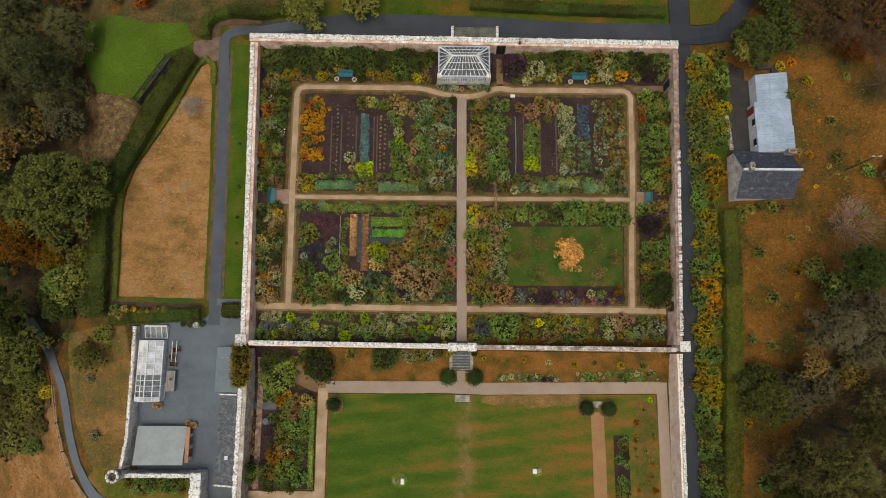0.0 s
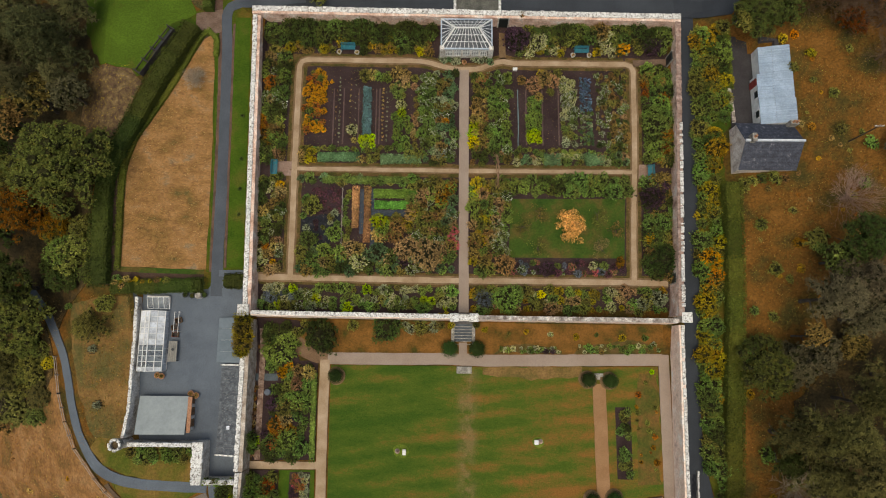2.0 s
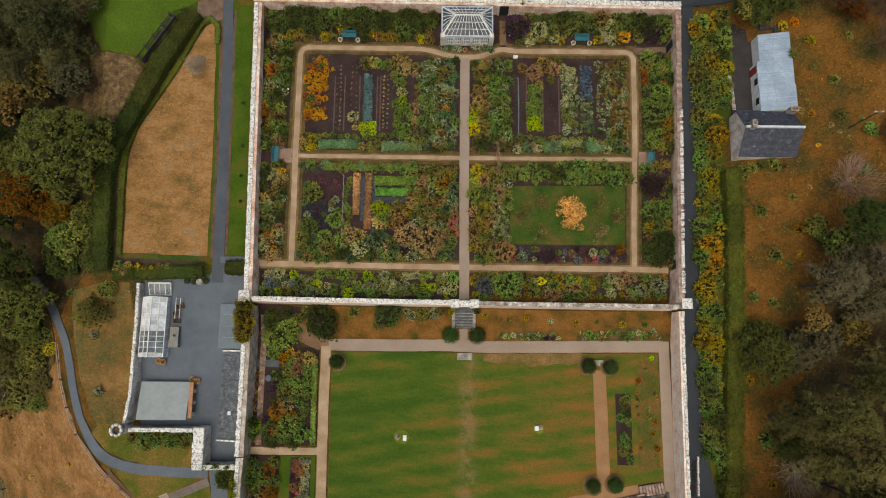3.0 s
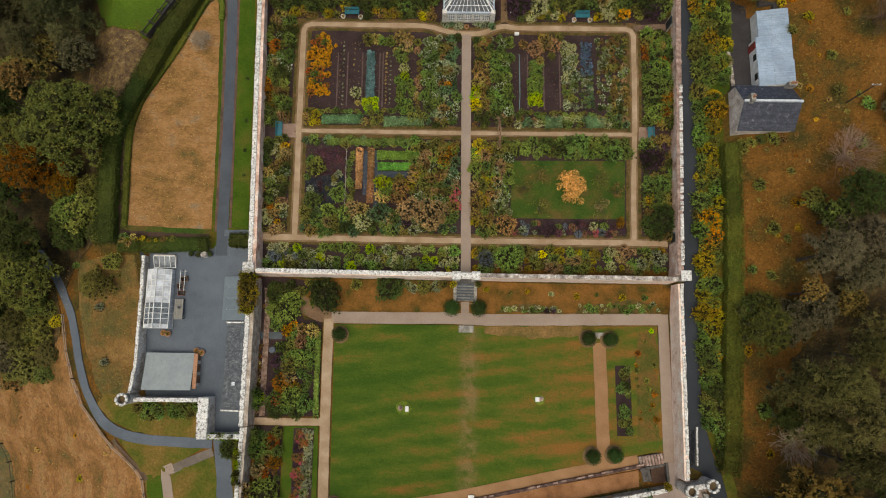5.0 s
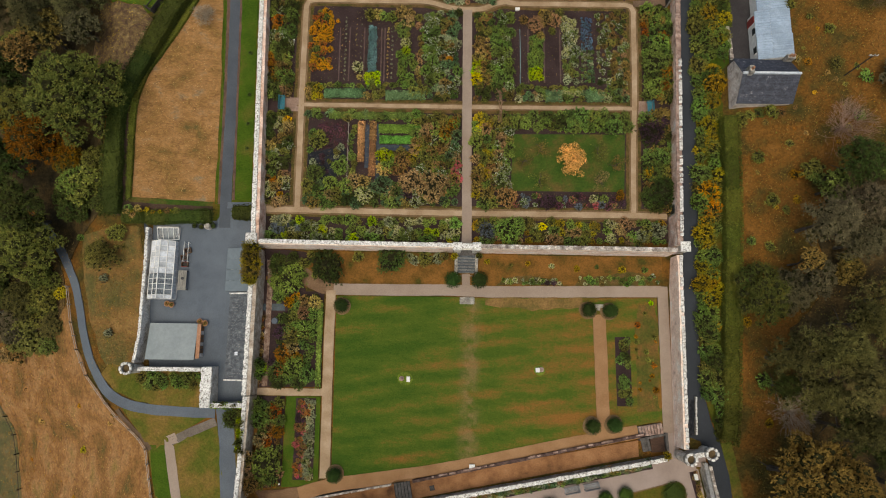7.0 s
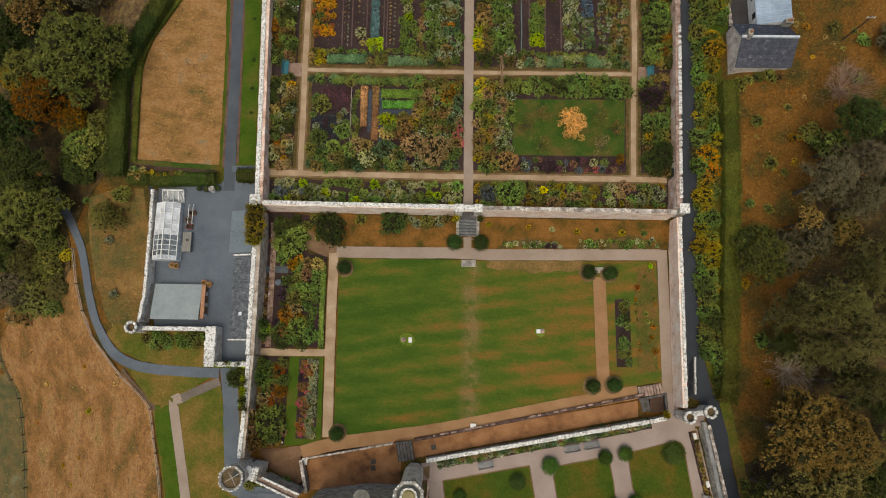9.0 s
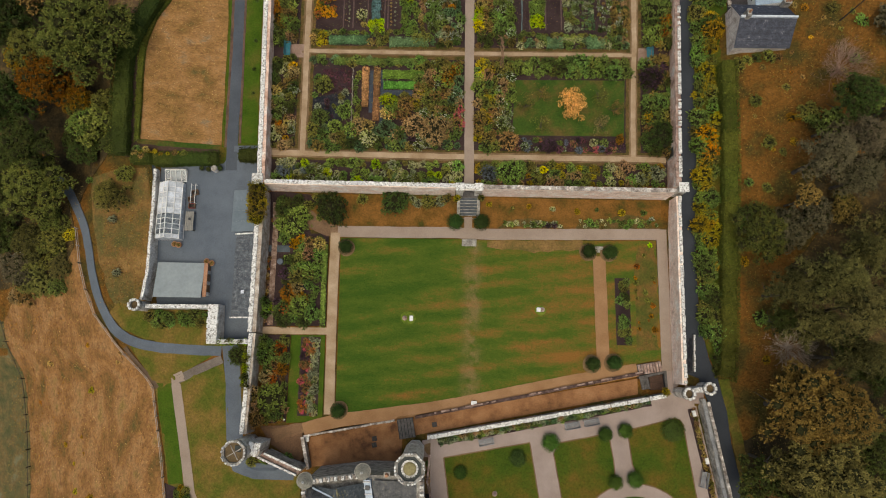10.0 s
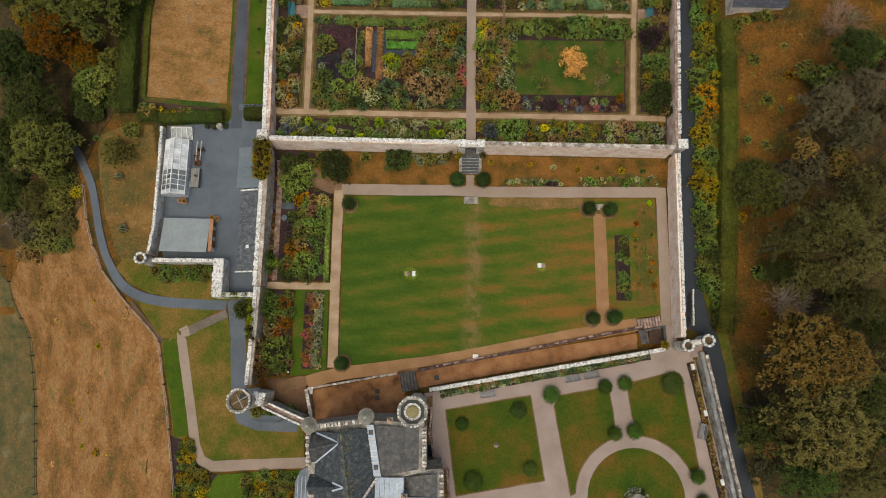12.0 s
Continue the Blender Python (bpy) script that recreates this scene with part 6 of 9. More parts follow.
def castle():
    ob = thing("castle", "grey stone castle wing with slate roofs and lead valleys", "castle", (0, 0, 0))
    part("wall", prism(bmesh.new(), [(-16.5, -49.2), (-11.0, -48.5), (-4.7, -48.6), (-4.5, -53.4), (-6.6, -53.9), (-6.6, -66), (-16.2, -66)], -4.0, 5.4), stone_grey, ob)
    part("lower_wall", prism(bmesh.new(), [(-6.58, -53.9), (-4.5, -53.45), (-2.9, -53.3), (-2.6, -66), (-6.58, -66)], -4.0, 4.3), stone_grey, ob)
    # north and side parapets with merlons
    for name, a, b, z in (("parapet_north", (-16.0, -49.1), (-10.9, -48.5), 6.3), ("parapet_side", (-16.5, -49.6), (-16.3, -53.0), 6.1), ("parapet_east", (-4.7, -49.0), (-4.6, -53.0), 5.8), ("parapet_far", (-2.9, -53.4), (-2.6, -62), 4.6)):
        d = (Vector(b) - Vector(a))
        n = int(d.length / 0.36)
        box_bm = bmesh.new()
        bar(box_bm, (*a, z - 0.6), (*b, z - 0.6), 0.45)
        p = part("parapet", box_bm, limewash, ob)
        for i in range(n):
            q = Vector(a) + d * ((i + 0.5) / n)
            mb = boxed(-0.14, 0.14, -0.2, 0.2, 0, 0.5 if i % 2 else 0.25, 0.03)
            mb.transform(pose(q.x, q.y, z - 0.4, 0, 0, math.degrees(math.atan2(d.y, d.x))))
            part("merlon", mb, coping_mat if i % 2 else dull_coping, p)
    # the main roof: ridge running back, with two cross gables on its west side
    def courses(corners, n, mat, name="slate_course"):
        a, b, c, d = corners
        for k in range(n):
            bm = bmesh.new()
            p, q = k / n, min(1, (k + 1.3) / n)
            pts = [along(a, d, p), along(b, c, p), along(b, c, q), along(a, d, q)]
            pts = [(x, y, z + (0.05 if i < 2 else 0.01)) for i, (x, y, z) in enumerate(pts)]
            tri_roof(bm, pts, 0.04)
            part(name, bm, mat, ob)
    courses([(-16.0, -66, 5.2), (-16.0, -49.6, 5.2), (-12.95, -49.6, 7.3), (-10.1, -66, 7.3)], 14, old_slate)
    courses([(-10.2, -49.2, 5.5), (-7.4, -66, 5.5), (-10.1, -66, 7.3), (-12.95, -49.4, 7.3)], 14, old_slate)
    part("ridge", bar(bmesh.new(), (-12.95, -49.5, 7.36), (-10.1, -66, 7.36), 0.14), surface("worn_ridge", [(0.4, (0.06, 0.065, 0.065)), (0.52, (0.12, 0.12, 0.1)), (0.62, (0.24, 0.21, 0.11))], 2.5, 9), ob)
    rm, bm = random.Random(9), bmesh.new()
    for k in range(230):
        y = rm.uniform(-62, -49.8)
        d = rm.gauss(0.22, 0.3)
        cone(bm, -12.95 - 0.1727 * (y + 49.5) + d, y, 7.2 - 0.66 * abs(d), 7.42 - 0.66 * abs(d), rm.uniform(0.05, 0.15), 0.03, 6)
    part("moss", bm, surface("roof_moss", [(0.35, (0.13, 0.125, 0.05)), (0.6, (0.3, 0.26, 0.11))], 3, 9), ob, "yellow moss along the ridge")
    for north, south, yc, tip, begin in ((-49.75, -52.65, -50.5, -13.1, 0.0), (-53.8, -55.8, -54.75, -12.5, 0.62)):
        apex, face = (tip, yc, 6.95), (-16.2, (north + south) / 2, 6.75)
        for foot in (north, south):
            courses([(-16.2, foot, 5.35), (tip - 2.0, foot, 5.4), apex, face], 8, old_slate if begin else slate)
            part("valley", bar(bmesh.new(), along((-15.6, foot, 5.75), (tip + 0.05, yc, 7.05), begin), (tip + 0.05, yc, 7.05), 0.15), lead, ob)
    # lead gutter walk, right roof, the lower roofs to the south
    part("lead_walk", prism(bmesh.new(), [(-10.5, -48.8), (-9.8, -48.8), (-8.9, -53.8), (-9.6, -53.8)], 5.3, 6.35), lead, ob)
    for k in range(9):
        p = along((-10.15, -49.0, 6.4), (-9.3, -53.6, 6.4), k / 8)
        part("lead_roll", boxed(p[0] - 0.38, p[0] + 0.38, p[1] - 0.05, p[1] + 0.05, 6.33, 6.43, 0.02), white_render, ob)
    for t in (0.12, 0.85):
        p = along((-10.15, -49.0, 6.4), (-9.3, -53.6, 6.4), t)
        part("skylight", boxed(p[0] - 0.22, p[0] + 0.22, p[1] - 0.22, p[1] + 0.22, 6.36, 6.5, 0.02), black_metal, ob)
    courses([(-5.2, -49.1, 5.5), (-5.2, -53.2, 5.5), (-9.0, -53.8, 6.0), (-9.6, -48.9, 6.0)], 12, slate)
    for k in range(6):
        a, b = -9.5 + 0.48 * k, -9.5 + 0.48 * (k + 1) - 0.03
        part("lead_bay", tri_roof(bmesh.new(), [(a, -53.95, 5.95), (b, -53.95, 5.95), (b, -60, 5.6), (a, -60, 5.6)], 0.06), lead, ob)
    courses([(-6.5, -60, 4.6), (-6.5, -54.1, 4.6), (-3.3, -53.7, 5.0), (-3.3, -60, 5.0)], 10, slate)
    part("lead_step", boxed(-6.3, -3.3, -56.4, -56.0, 4.95, 5.1, 0.02), lead, ob)
    bm = bmesh.new()
    bar(bm, (-11.2, -56.8, 7.3), (-9.3, -53.9, 6.5), 0.22)
    part("roof_ladder", bm, white_render, ob)
    for k in range(9):
        p = along((-11.05, -56.6, 7.42), (-9.4, -54.1, 6.68), k / 8)
        part("roof_ladder_rung", boxed(p[0] - 0.2, p[0] + 0.2, p[1] - 0.04, p[1] + 0.04, p[2], p[2] + 0.06, 0.01), stone_grey, ob)
    for x, y, z in ((-8.9, -56.4, 6.6), (-6.55, -55.7, 6.2), (-8.2, -48.4, 6.0)):
        part("chimney_stack", boxed(x - 0.3, x + 0.3, y - 0.3, y + 0.3, 4.5, z, 0.03), stone_grey, ob)
        part("chimney_pot", cone(bmesh.new(), x, y, z, z + 0.5, 0.2, 0.16, 12), terracotta, ob)
    # round cap turrets and the great octagon
    for x, y in ((-16.28, -48.93), (-10.56, -47.97)):
        t = part("cap_turret", cone(bmesh.new(), x, y, 4.4, 6.3, 0.25, 0.8, 16), stone_grey, ob)
        part("cap", cone(bmesh.new(), x, y, 6.3, 6.6, 0.82, 0.82, 16), stone_grey, t)
        part("cap_dome", cone(bmesh.new(), x, y, 6.6, 7.4, 0.78, 0.2, 16), surface("mossy_cap", [(0.3, (0.2, 0.19, 0.16)), (0.7, (0.36, 0.34, 0.28))], 2, 8), t)
        part("finial", cone(bmesh.new(), x, y, 7.5, 7.7, 0.14, 0.05, 8), coping_mat, t)
    part("bay_roof", prism(bmesh.new(), [(-17.9, -66), (-17.9, -54.8), (-17.4, -53.7), (-16.4, -53.2), (-16.1, -53.4), (-16.1, -66)], 3.0, lambda x, y: 4.4 + 0.2 * (x + 17)), surface("bay_lead", [(0.3, (0.11, 0.135, 0.17)), (0.7, (0.21, 0.245, 0.29))], 1.2, 6, 0.6, 0.3, 0.02, 0.3), ob)
    for k in range(4):
        x = -17.6 + 0.42 * k
        part("bay_seam", bar(bmesh.new(), (x, -54.2, 4.43 + 0.2 * (x + 17)), (x, -66, 4.43 + 0.2 * (x + 17)), 0.06), lead, ob)
    part("bay_wall", prism(bmesh.new(), [(-17.7, -66), (-17.7, -54.9), (-17.3, -53.9), (-16.4, -53.4), (-16.1, -66)], -3.5, 3.0), stone_grey, ob)


castle()
wet_slab = surface("wet_slab", [(0.3, (0.024, 0.03, 0.03)), (0.7, (0.06, 0.07, 0.068))], 1.6, 8, 0.6, 0.4, 0.03)
tower = turret(-5.76, -47.2, 1.4, 8.9, "octagonal castle tower with battlements and a lead walk", 8, floor=wet_slab, waist=0.8, top=coping_mat)
part("inner_ring", cone(bmesh.new(), 0, 0, 8.9, 9.12, 0.84, 0.8, 8), coping_mat, tower, "pale stone inner ring")
for i in range(20):
    a = 2 * math.pi * i / 20
    bm = boxed(-0.09, 0.09, -0.06, 0.06, 9.1, 9.2, 0.02)
    bm.transform(pose(0.78 * math.cos(a), 0.78 * math.sin(a), 0, 0, 0, math.degrees(a) + 90))
    part("ring_stone", bm, coping_mat, tower)
part("inner_roof", cone(bmesh.new(), 0, 0, 9.08, 9.28, 0.68, 0.5, 16), surface("lichened_cone", [(0.3, (0.2, 0.17, 0.08)), (0.7, (0.34, 0.29, 0.14))], 2, 9), tower, "lichened conical roof")


# ---- foliage ----
def leaf_quads(rng, centres, normals, size, aspect=0.6):
    """Small four-cornered leaves at the centres, turned about their normals; returns vertices and faces."""
    n = len(centres)
    normals = normals / (np.linalg.norm(normals, axis=1, keepdims=True) + 1e-9)
    ref = rng.normal(size=(n, 3))
    u = np.cross(normals, ref)
    u /= np.linalg.norm(u, axis=1, keepdims=True) + 1e-9
    v = np.cross(normals, u)
    s = (size * rng.uniform(0.6, 1.3, n))[:, None]
    pts = np.stack([centres - u * s, centres + v * s * aspect + normals * s * 0.12, centres + u * s, centres - v * s * aspect + normals * s * 0.12], 1)
    return pts.reshape(-1, 3), np.arange(4 * n).reshape(-1, 4)


def ball(rings=3, seg=5):
    vs, fs = [], []
    for i in range(rings + 1):
        a = math.pi * i / rings
        for j in range(seg):
            b = 2 * math.pi * j / seg
            vs.append((math.sin(a) * math.cos(b), math.sin(a) * math.sin(b), math.cos(a)))
    for i in range(rings):
        for j in range(seg):
            fs.append((i * seg + j, (i + 1) * seg + j, (i + 1) * seg + (j + 1) % seg, i * seg + (j + 1) % seg))
    return np.array(vs), np.array(fs)


BALL = ball()


def clumps(seed, lumps, leaves, size, aspect=0.6, core=0.8, upright=0.35, drop=-0.35, stray=0.2, shade_core=True):
    """Leaves over a set of lumps (x, y, z, radius, flatness), with a core inside each, coloured dark as shade if asked.
    """
    rng = np.random.default_rng(seed)
    lumps = np.array(lumps, float)
    w = lumps[:, 3] ** 2
    pick = rng.choice(len(lumps), leaves, p=w / w.sum())
    d = rng.normal(size=(leaves, 3))
    d /= np.linalg.norm(d, axis=1, keepdims=True)
    d[:, 2] = np.where(d[:, 2] < drop, -d[:, 2], d[:, 2])
    lump = lumps[pick]
    r = lump[:, 3:4] * (rng.uniform(0.7, 1.06, (leaves, 1)) + (rng.random((leaves, 1)) < stray) * rng.uniform(0.05, 0.4, (leaves, 1)))
    c = lump[:, :3] + d * r * np.stack([np.ones(leaves), np.ones(leaves), lump[:, 4]], 1)
    nrm = d * (1 - upright) + np.array([0, 0, upright]) + rng.normal(size=(leaves, 3)) * 0.35
    vs, fs = leaf_quads(rng, c, nrm, size, aspect)
    out_v, out_f, base = [vs], [fs], len(vs)
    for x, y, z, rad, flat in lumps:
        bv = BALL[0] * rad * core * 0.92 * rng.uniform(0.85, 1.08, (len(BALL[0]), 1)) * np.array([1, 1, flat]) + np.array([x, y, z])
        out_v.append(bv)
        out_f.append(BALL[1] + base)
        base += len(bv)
    return np.concatenate(out_v), np.concatenate(out_f), leaves if shade_core else None


def sprays(seed, lumps, count, per, length, leaf, thin=0.4, core=0.8, droop=0.15, up=0.7):
    """Leaf sprays that stand out from a set of lumps: each a tuft of pointed leaves along a short outward twig."""
    rng = np.random.default_rng(seed)
    lumps = np.array(lumps, float)
    w = lumps[:, 3] ** 2
    lump = lumps[rng.choice(len(lumps), count, p=w / w.sum())]
    d = rng.normal(size=(count, 3))
    d[:, 2] = np.abs(d[:, 2]) * 0.9 - 0.15
    d /= np.linalg.norm(d, axis=1, keepdims=True)
    c = lump[:, :3] + d * lump[:, 3:4] * rng.uniform(0.72, 1.0, (count, 1)) * np.stack([np.ones(count), np.ones(count), lump[:, 4]], 1)
    out = d + rng.normal(size=(count, 3)) * 0.3 - np.array([0, 0, droop])
    out /= np.linalg.norm(out, axis=1, keepdims=True)
    reach = length * rng.uniform(0.6, 1.3, count)
    n = count * per
    k = np.repeat(np.arange(count), per)
    t = rng.random(n)[:, None]
    o, ln = out[k], reach[k][:, None]
    p = c[k] + o * t * ln + rng.normal(size=(n, 3)) * ln * 0.3 * (1.1 - 0.8 * t) * np.array([1, 1, 0.55])
    ax = o * 0.7 + rng.normal(size=(n, 3)) * np.array([0.6, 0.6, 0.3])
    ax /= np.linalg.norm(ax, axis=1, keepdims=True)
    nrm = np.array([0, 0, up]) + rng.normal(size=(n, 3)) * 0.4
    across = np.cross(ax, nrm)
    across /= np.linalg.norm(across, axis=1, keepdims=True) + 1e-9
    sz = (leaf * rng.uniform(0.6, 1.4, n))[:, None]
    vs = np.stack([p - ax * sz * 0.8 - across * sz * thin, p - ax * sz * 0.8 + across * sz * thin, p + ax * sz * 1.2], 1).reshape(-1, 3)
    out_v, base, fs = [vs], len(vs), np.arange(3 * n).reshape(-1, 3).tolist()
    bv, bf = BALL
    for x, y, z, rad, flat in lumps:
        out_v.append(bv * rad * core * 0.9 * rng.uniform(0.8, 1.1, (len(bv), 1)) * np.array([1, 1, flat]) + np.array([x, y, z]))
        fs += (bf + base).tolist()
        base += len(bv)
    return np.concatenate(out_v), fs, n


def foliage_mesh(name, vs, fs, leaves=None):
    """Leaves take the first material, the twig cores inside them the second, dark as painted gap shade."""
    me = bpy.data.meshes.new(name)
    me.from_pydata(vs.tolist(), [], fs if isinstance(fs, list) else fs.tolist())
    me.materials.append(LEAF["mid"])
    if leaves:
        me.materials.append(crown_shade if name.startswith("crown") else twig_shade)
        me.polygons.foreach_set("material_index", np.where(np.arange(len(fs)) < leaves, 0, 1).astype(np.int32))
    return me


def bush_lumps(seed, n, spread, height):
    rr = random.Random(seed)
    out = [(0, 0, height * 0.35, 0.7, height * 0.9)]
    for i in range(n):
        a, d = 2 * math.pi * (i + rr.random()) / n, spread * rr.uniform(0.6, 1.0)
        r = rr.uniform(0.2, 0.42)
        out.append((d * math.cos(a), d * math.sin(a), height * rr.uniform(0.2, 0.55), r, height * rr.uniform(0.7, 1.1)))
    return out


BUSH = {
    "small": [foliage_mesh("plant_leaves", *sprays(10 + i, bush_lumps(i, 5, 0.58, 0.9), 62, 6, 0.2, 0.15, 0.42, 0.7)) for i in range(6)],
    "mid": [foliage_mesh("shrub_leaves", *sprays(30 + i, bush_lumps(20 + i, 11, 0.62, 0.95), 150, 8, 0.17, 0.075, 0.45, 0.7)) for i in range(8)],
    "large": [foliage_mesh("bush_leaves", *sprays(50 + i, bush_lumps(40 + i, 24, 0.66, 0.95), 420, 8, 0.12, 0.048, 0.45, 0.72)) for i in range(5)],
    "strap": [foliage_mesh("strap_leaves", *clumps(70 + i, bush_lumps(60 + i, 4, 0.4, 0.8), 70, 0.42, 0.16, 0.5)) for i in range(3)],
    "clipped": [foliage_mesh("yew_leaves", *clumps(80 + i, [(0, 0, 0.55, 0.96, 0.85)], 1700, 0.05, 0.6, 1.02, stray=0.0, shade_core=False)) for i in range(2)],
}
rp = random.Random(77)


NAMES = {"mid": "leafy_perennial", "bright": "fresh_perennial", "olive": "olive_perennial", "brown": "faded_perennial", "fawn": "faded_perennial", "dahlia": "dahlia", "white": "flowering_plant", "pink": "flowering_plant", "red": "flowering_plant", "cream": "flowering_plant", "lime": "lettuce", "teal": "leek", "blue": "cabbage",
         "bluegreen": "herb_plant", "grey": "herb_plant", "straw": "spent_crop", "tan": "seed_head"}
SHRUBS = {"fawn": "autumn_shrub", "crop": "fresh_shrub", "dark": "evergreen_shrub", "purple": "purple_shrub", "gold": "golden_shrub", "yellow": "golden_shrub", "amber": "autumn_shrub", "rust": "autumn_shrub", "brown": "autumn_shrub", "tan": "autumn_shrub", "orange": "autumn_shrub",
          "olive": "olive_shrub", "mid": "leafy_shrub", "bright": "fresh_shrub", "lime": "fresh_shrub", "bluegreen": "herb_bush", "grey": "herb_bush", "cream": "flowering_shrub", "white": "flowering_shrub", "pink": "flowering_shrub", "red": "flowering_shrub"}


def plant(x, y, r, kind, size="", tall=1.0, lift=0.0, name="", label="", z=None, place="bed"):
    """One plant of a kind, as an object of its own, standing on the ground."""
    size = size or ("small" if r < 0.42 else "mid" if r < 1.15 else "large")
    me = rp.choice(BUSH[size])
    name = name or (NAMES.get(kind, "perennial") if r < 0.45 else SHRUBS.get(kind, "shrub"))
    name = "leafy_bush" if name == "leafy_shrub" and r > 0.8 else name
    ob = new(name, me)
    ob.material_slots[0].link = "OBJECT"
    ob.material_slots[0].material = LEAF[kind]
    g = ground_z(x, y) if z is None else z
    ob.matrix_basis = pose(x, y, g + lift - 0.05 * r, 0, 0, rp.uniform(0, 360)) @ Matrix.Diagonal((r * rp.uniform(0.9, 1.12), r * rp.uniform(0.9, 1.12), r * tall * 1.5 * rp.uniform(0.75, 1.25), 1))
    noun = "plant" if r < 0.45 else "shrub" if r < 1.2 else "large bush"
    tagged(ob, label or f"{WORDS[kind]} {noun} growing in a {place}", "plant" if r < 0.45 else "shrub", "garden plants" if r < 0.45 else "garden shrubs")
    return ob


def fill(x0, x1, y0, y1, step, kinds, r0, r1, tall=0.8, keep=1.0, place="garden bed", size="", skew=0.0):
    """Plants over a bed in loose, uneven rows; kinds are picked in small drifts."""
    kinds = kinds.split()
    seats = ((-14.1, 15.1), (14.2, 15.0))
    ny, nx = max(1, round((y1 - y0) / step)), max(1, round((x1 - x0) / step))
    for j in range(ny):
        for i in range(nx):
            if rp.random() > keep:
                continue
            x = x0 + (i + 0.5 + rp.uniform(-0.34, 0.34)) * (x1 - x0) / nx
            y = y0 + (j + 0.5 + rp.uniform(-0.34, 0.34)) * (y1 - y0) / ny
            if any(abs(x - sx) < 1.7 and abs(y - sy) < 1.0 for sx, sy in seats):
                continue
            f = noise.noise((x * 0.35 + 31, y * 0.35, 5)) * 0.8 + 0.5 + rp.uniform(-0.45, 0.45)
            plant(x + skew * (y - y0), y, rp.uniform(r0 * 0.8, r1 * 1.12) * 1.2, kinds[int(clamp(f, 0, 0.999) * len(kinds))], size, tall, place=place)


def row(x0, y0, x1, y1, step, kind, r, tall=0.8, size="", place="vegetable row"):
    n = max(1, round(math.hypot(x1 - x0, y1 - y0) / step))
    for i in range(n):
        t = (i + 0.5) / n
        plant(lerp(x0, x1, t) + rp.uniform(-0.05, 0.05), lerp(y0, y1, t) + rp.uniform(-0.05, 0.05), r * rp.uniform(0.85, 1.15), kind, size, tall, place=place)


# ---- upper garden: borders ----
fill(-24.0, -3.7, 16.1, 18.2, 1.1, "dark dark mid dark olive dark dark", 0.8, 1.15, 0.95)
fill(-23.6, -3.9, 14.7, 16.2, 0.8, "brown olive dark gold olive mid brown", 0.36, 0.62, 0.8)
fill(6.2, 24.6, 16.2, 18.0, 1.1, "dark mid dark brown dark olive dark", 0.75, 1.1, 0.9)
fill(6.2, 20.0, 14.6, 16.2, 0.8, "mid olive brown cream dark gold brown", 0.34, 0.6, 0.8)
fill(20.8, 24.2, 14.7, 16.4, 1.2, "olive mid dark", 0.6, 0.9, 0.8)
fill(-24.2, -21.1, 0.9, 14.6, 0.82, "dark mid brown bright white dark olive fawn rust", 0.42, 0.72, 0.9)
fill(-24.1, -21.1, -12.1, -0.7, 0.8, "dark amber olive fawn brown mid cream dark white mid tan", 0.38, 0.66, 0.9)
fill(21.5, 25.2, 1.0, 13.2, 0.92, "rust brown mid bright bright mid dark", 0.55, 0.95, 0.9)
fill(21.1, 24.7, -12.3, -0.8, 0.92, "dark mid olive brown mid dark", 0.5, 0.9, 0.9)
fill(-23.2, -0.9, -16.4, -13.7, 0.8, "bright cream mid lime grey olive bright white cream mid olive bright", 0.38, 0.66, 0.85)
fill(1.0, 23.5, -16.5, -13.8, 0.82, "fawn mid olive gold olive bright mid cream olive", 0.38, 0.68, 0.85)
for x, y, r, k in ((-8.6, 16.4, 1.3, "gold"), (-14.9, 16.2, 0.9, "gold"), (-5.4, 15.0, 0.75, "yellow"), (-9.7, 15.0, 0.6, "gold"), (6.4, 16.2, 1.9, "purple"), (9.0, 16.0, 1.3, "cream"),
                   (22.8, 15.6, 1.3, "purple"), (22.0, -3.2, 1.65, "purple"), (23.0, -1.9, 1.1, "purple"), (17.8, 16.6, 1.1, "cream"), (16.0, 14.9, 0.45, "yellow"), (11.0, 15.2, 0.7, "cream"), (19.3, 15.4, 1.0, "amber"), (16.9, 16.3, 0.8, "cream"),
                   (4.9, -15.0, 1.75, "bright"), (6.0, -14.5, 1.2, "mid"), (2.6, -15.4, 0.8, "purple"), (20.6, -15.4, 0.95, "grey"), (2.4, -15.0, 1.15, "slate"), (22.4, -14.9, 1.1, "grey"), (-22.0, 6.0, 0.8, "bright"), (23.2, 9.9, 1.2, "mid"), (22.6, 5.6, 1.6, "mid"), (22.9, 2.6, 1.3, "bright"), (23.0, -6.2, 1.3, "mid"), (23.0, -10.4, 1.9, "dark"), (-22.0, -15.0, 0.9, "slate"), (-19.6, -14.9, 0.6, "slate"),
                   (21.6, -8.0, 0.8, "amber"), (9.0, -14.5, 0.6, "yellow"), (15.2, -14.4, 0.6, "gold"), (13.4, -14.4, 0.5, "yellow"), (-11.0, -15.0, 0.5, "grey"), (-6.6, -15.0, 0.5, "grey"), (-8.8, -15.3, 0.5, "bluegreen"),
                   (22.4, 12.0, 0.8, "rust"), (21.8, 11.0, 0.7, "rust"), (1.6, -14.6, 0.8, "olive"), (24.0, 17.3, 0.9, "dark")):
    plant(x, y, r, k, place="garden border", tall=0.95)
fill(-2.9, -0.5, 13.45, 14.15, 0.5, "grey bluegreen grey", 0.34, 0.45, 0.9)
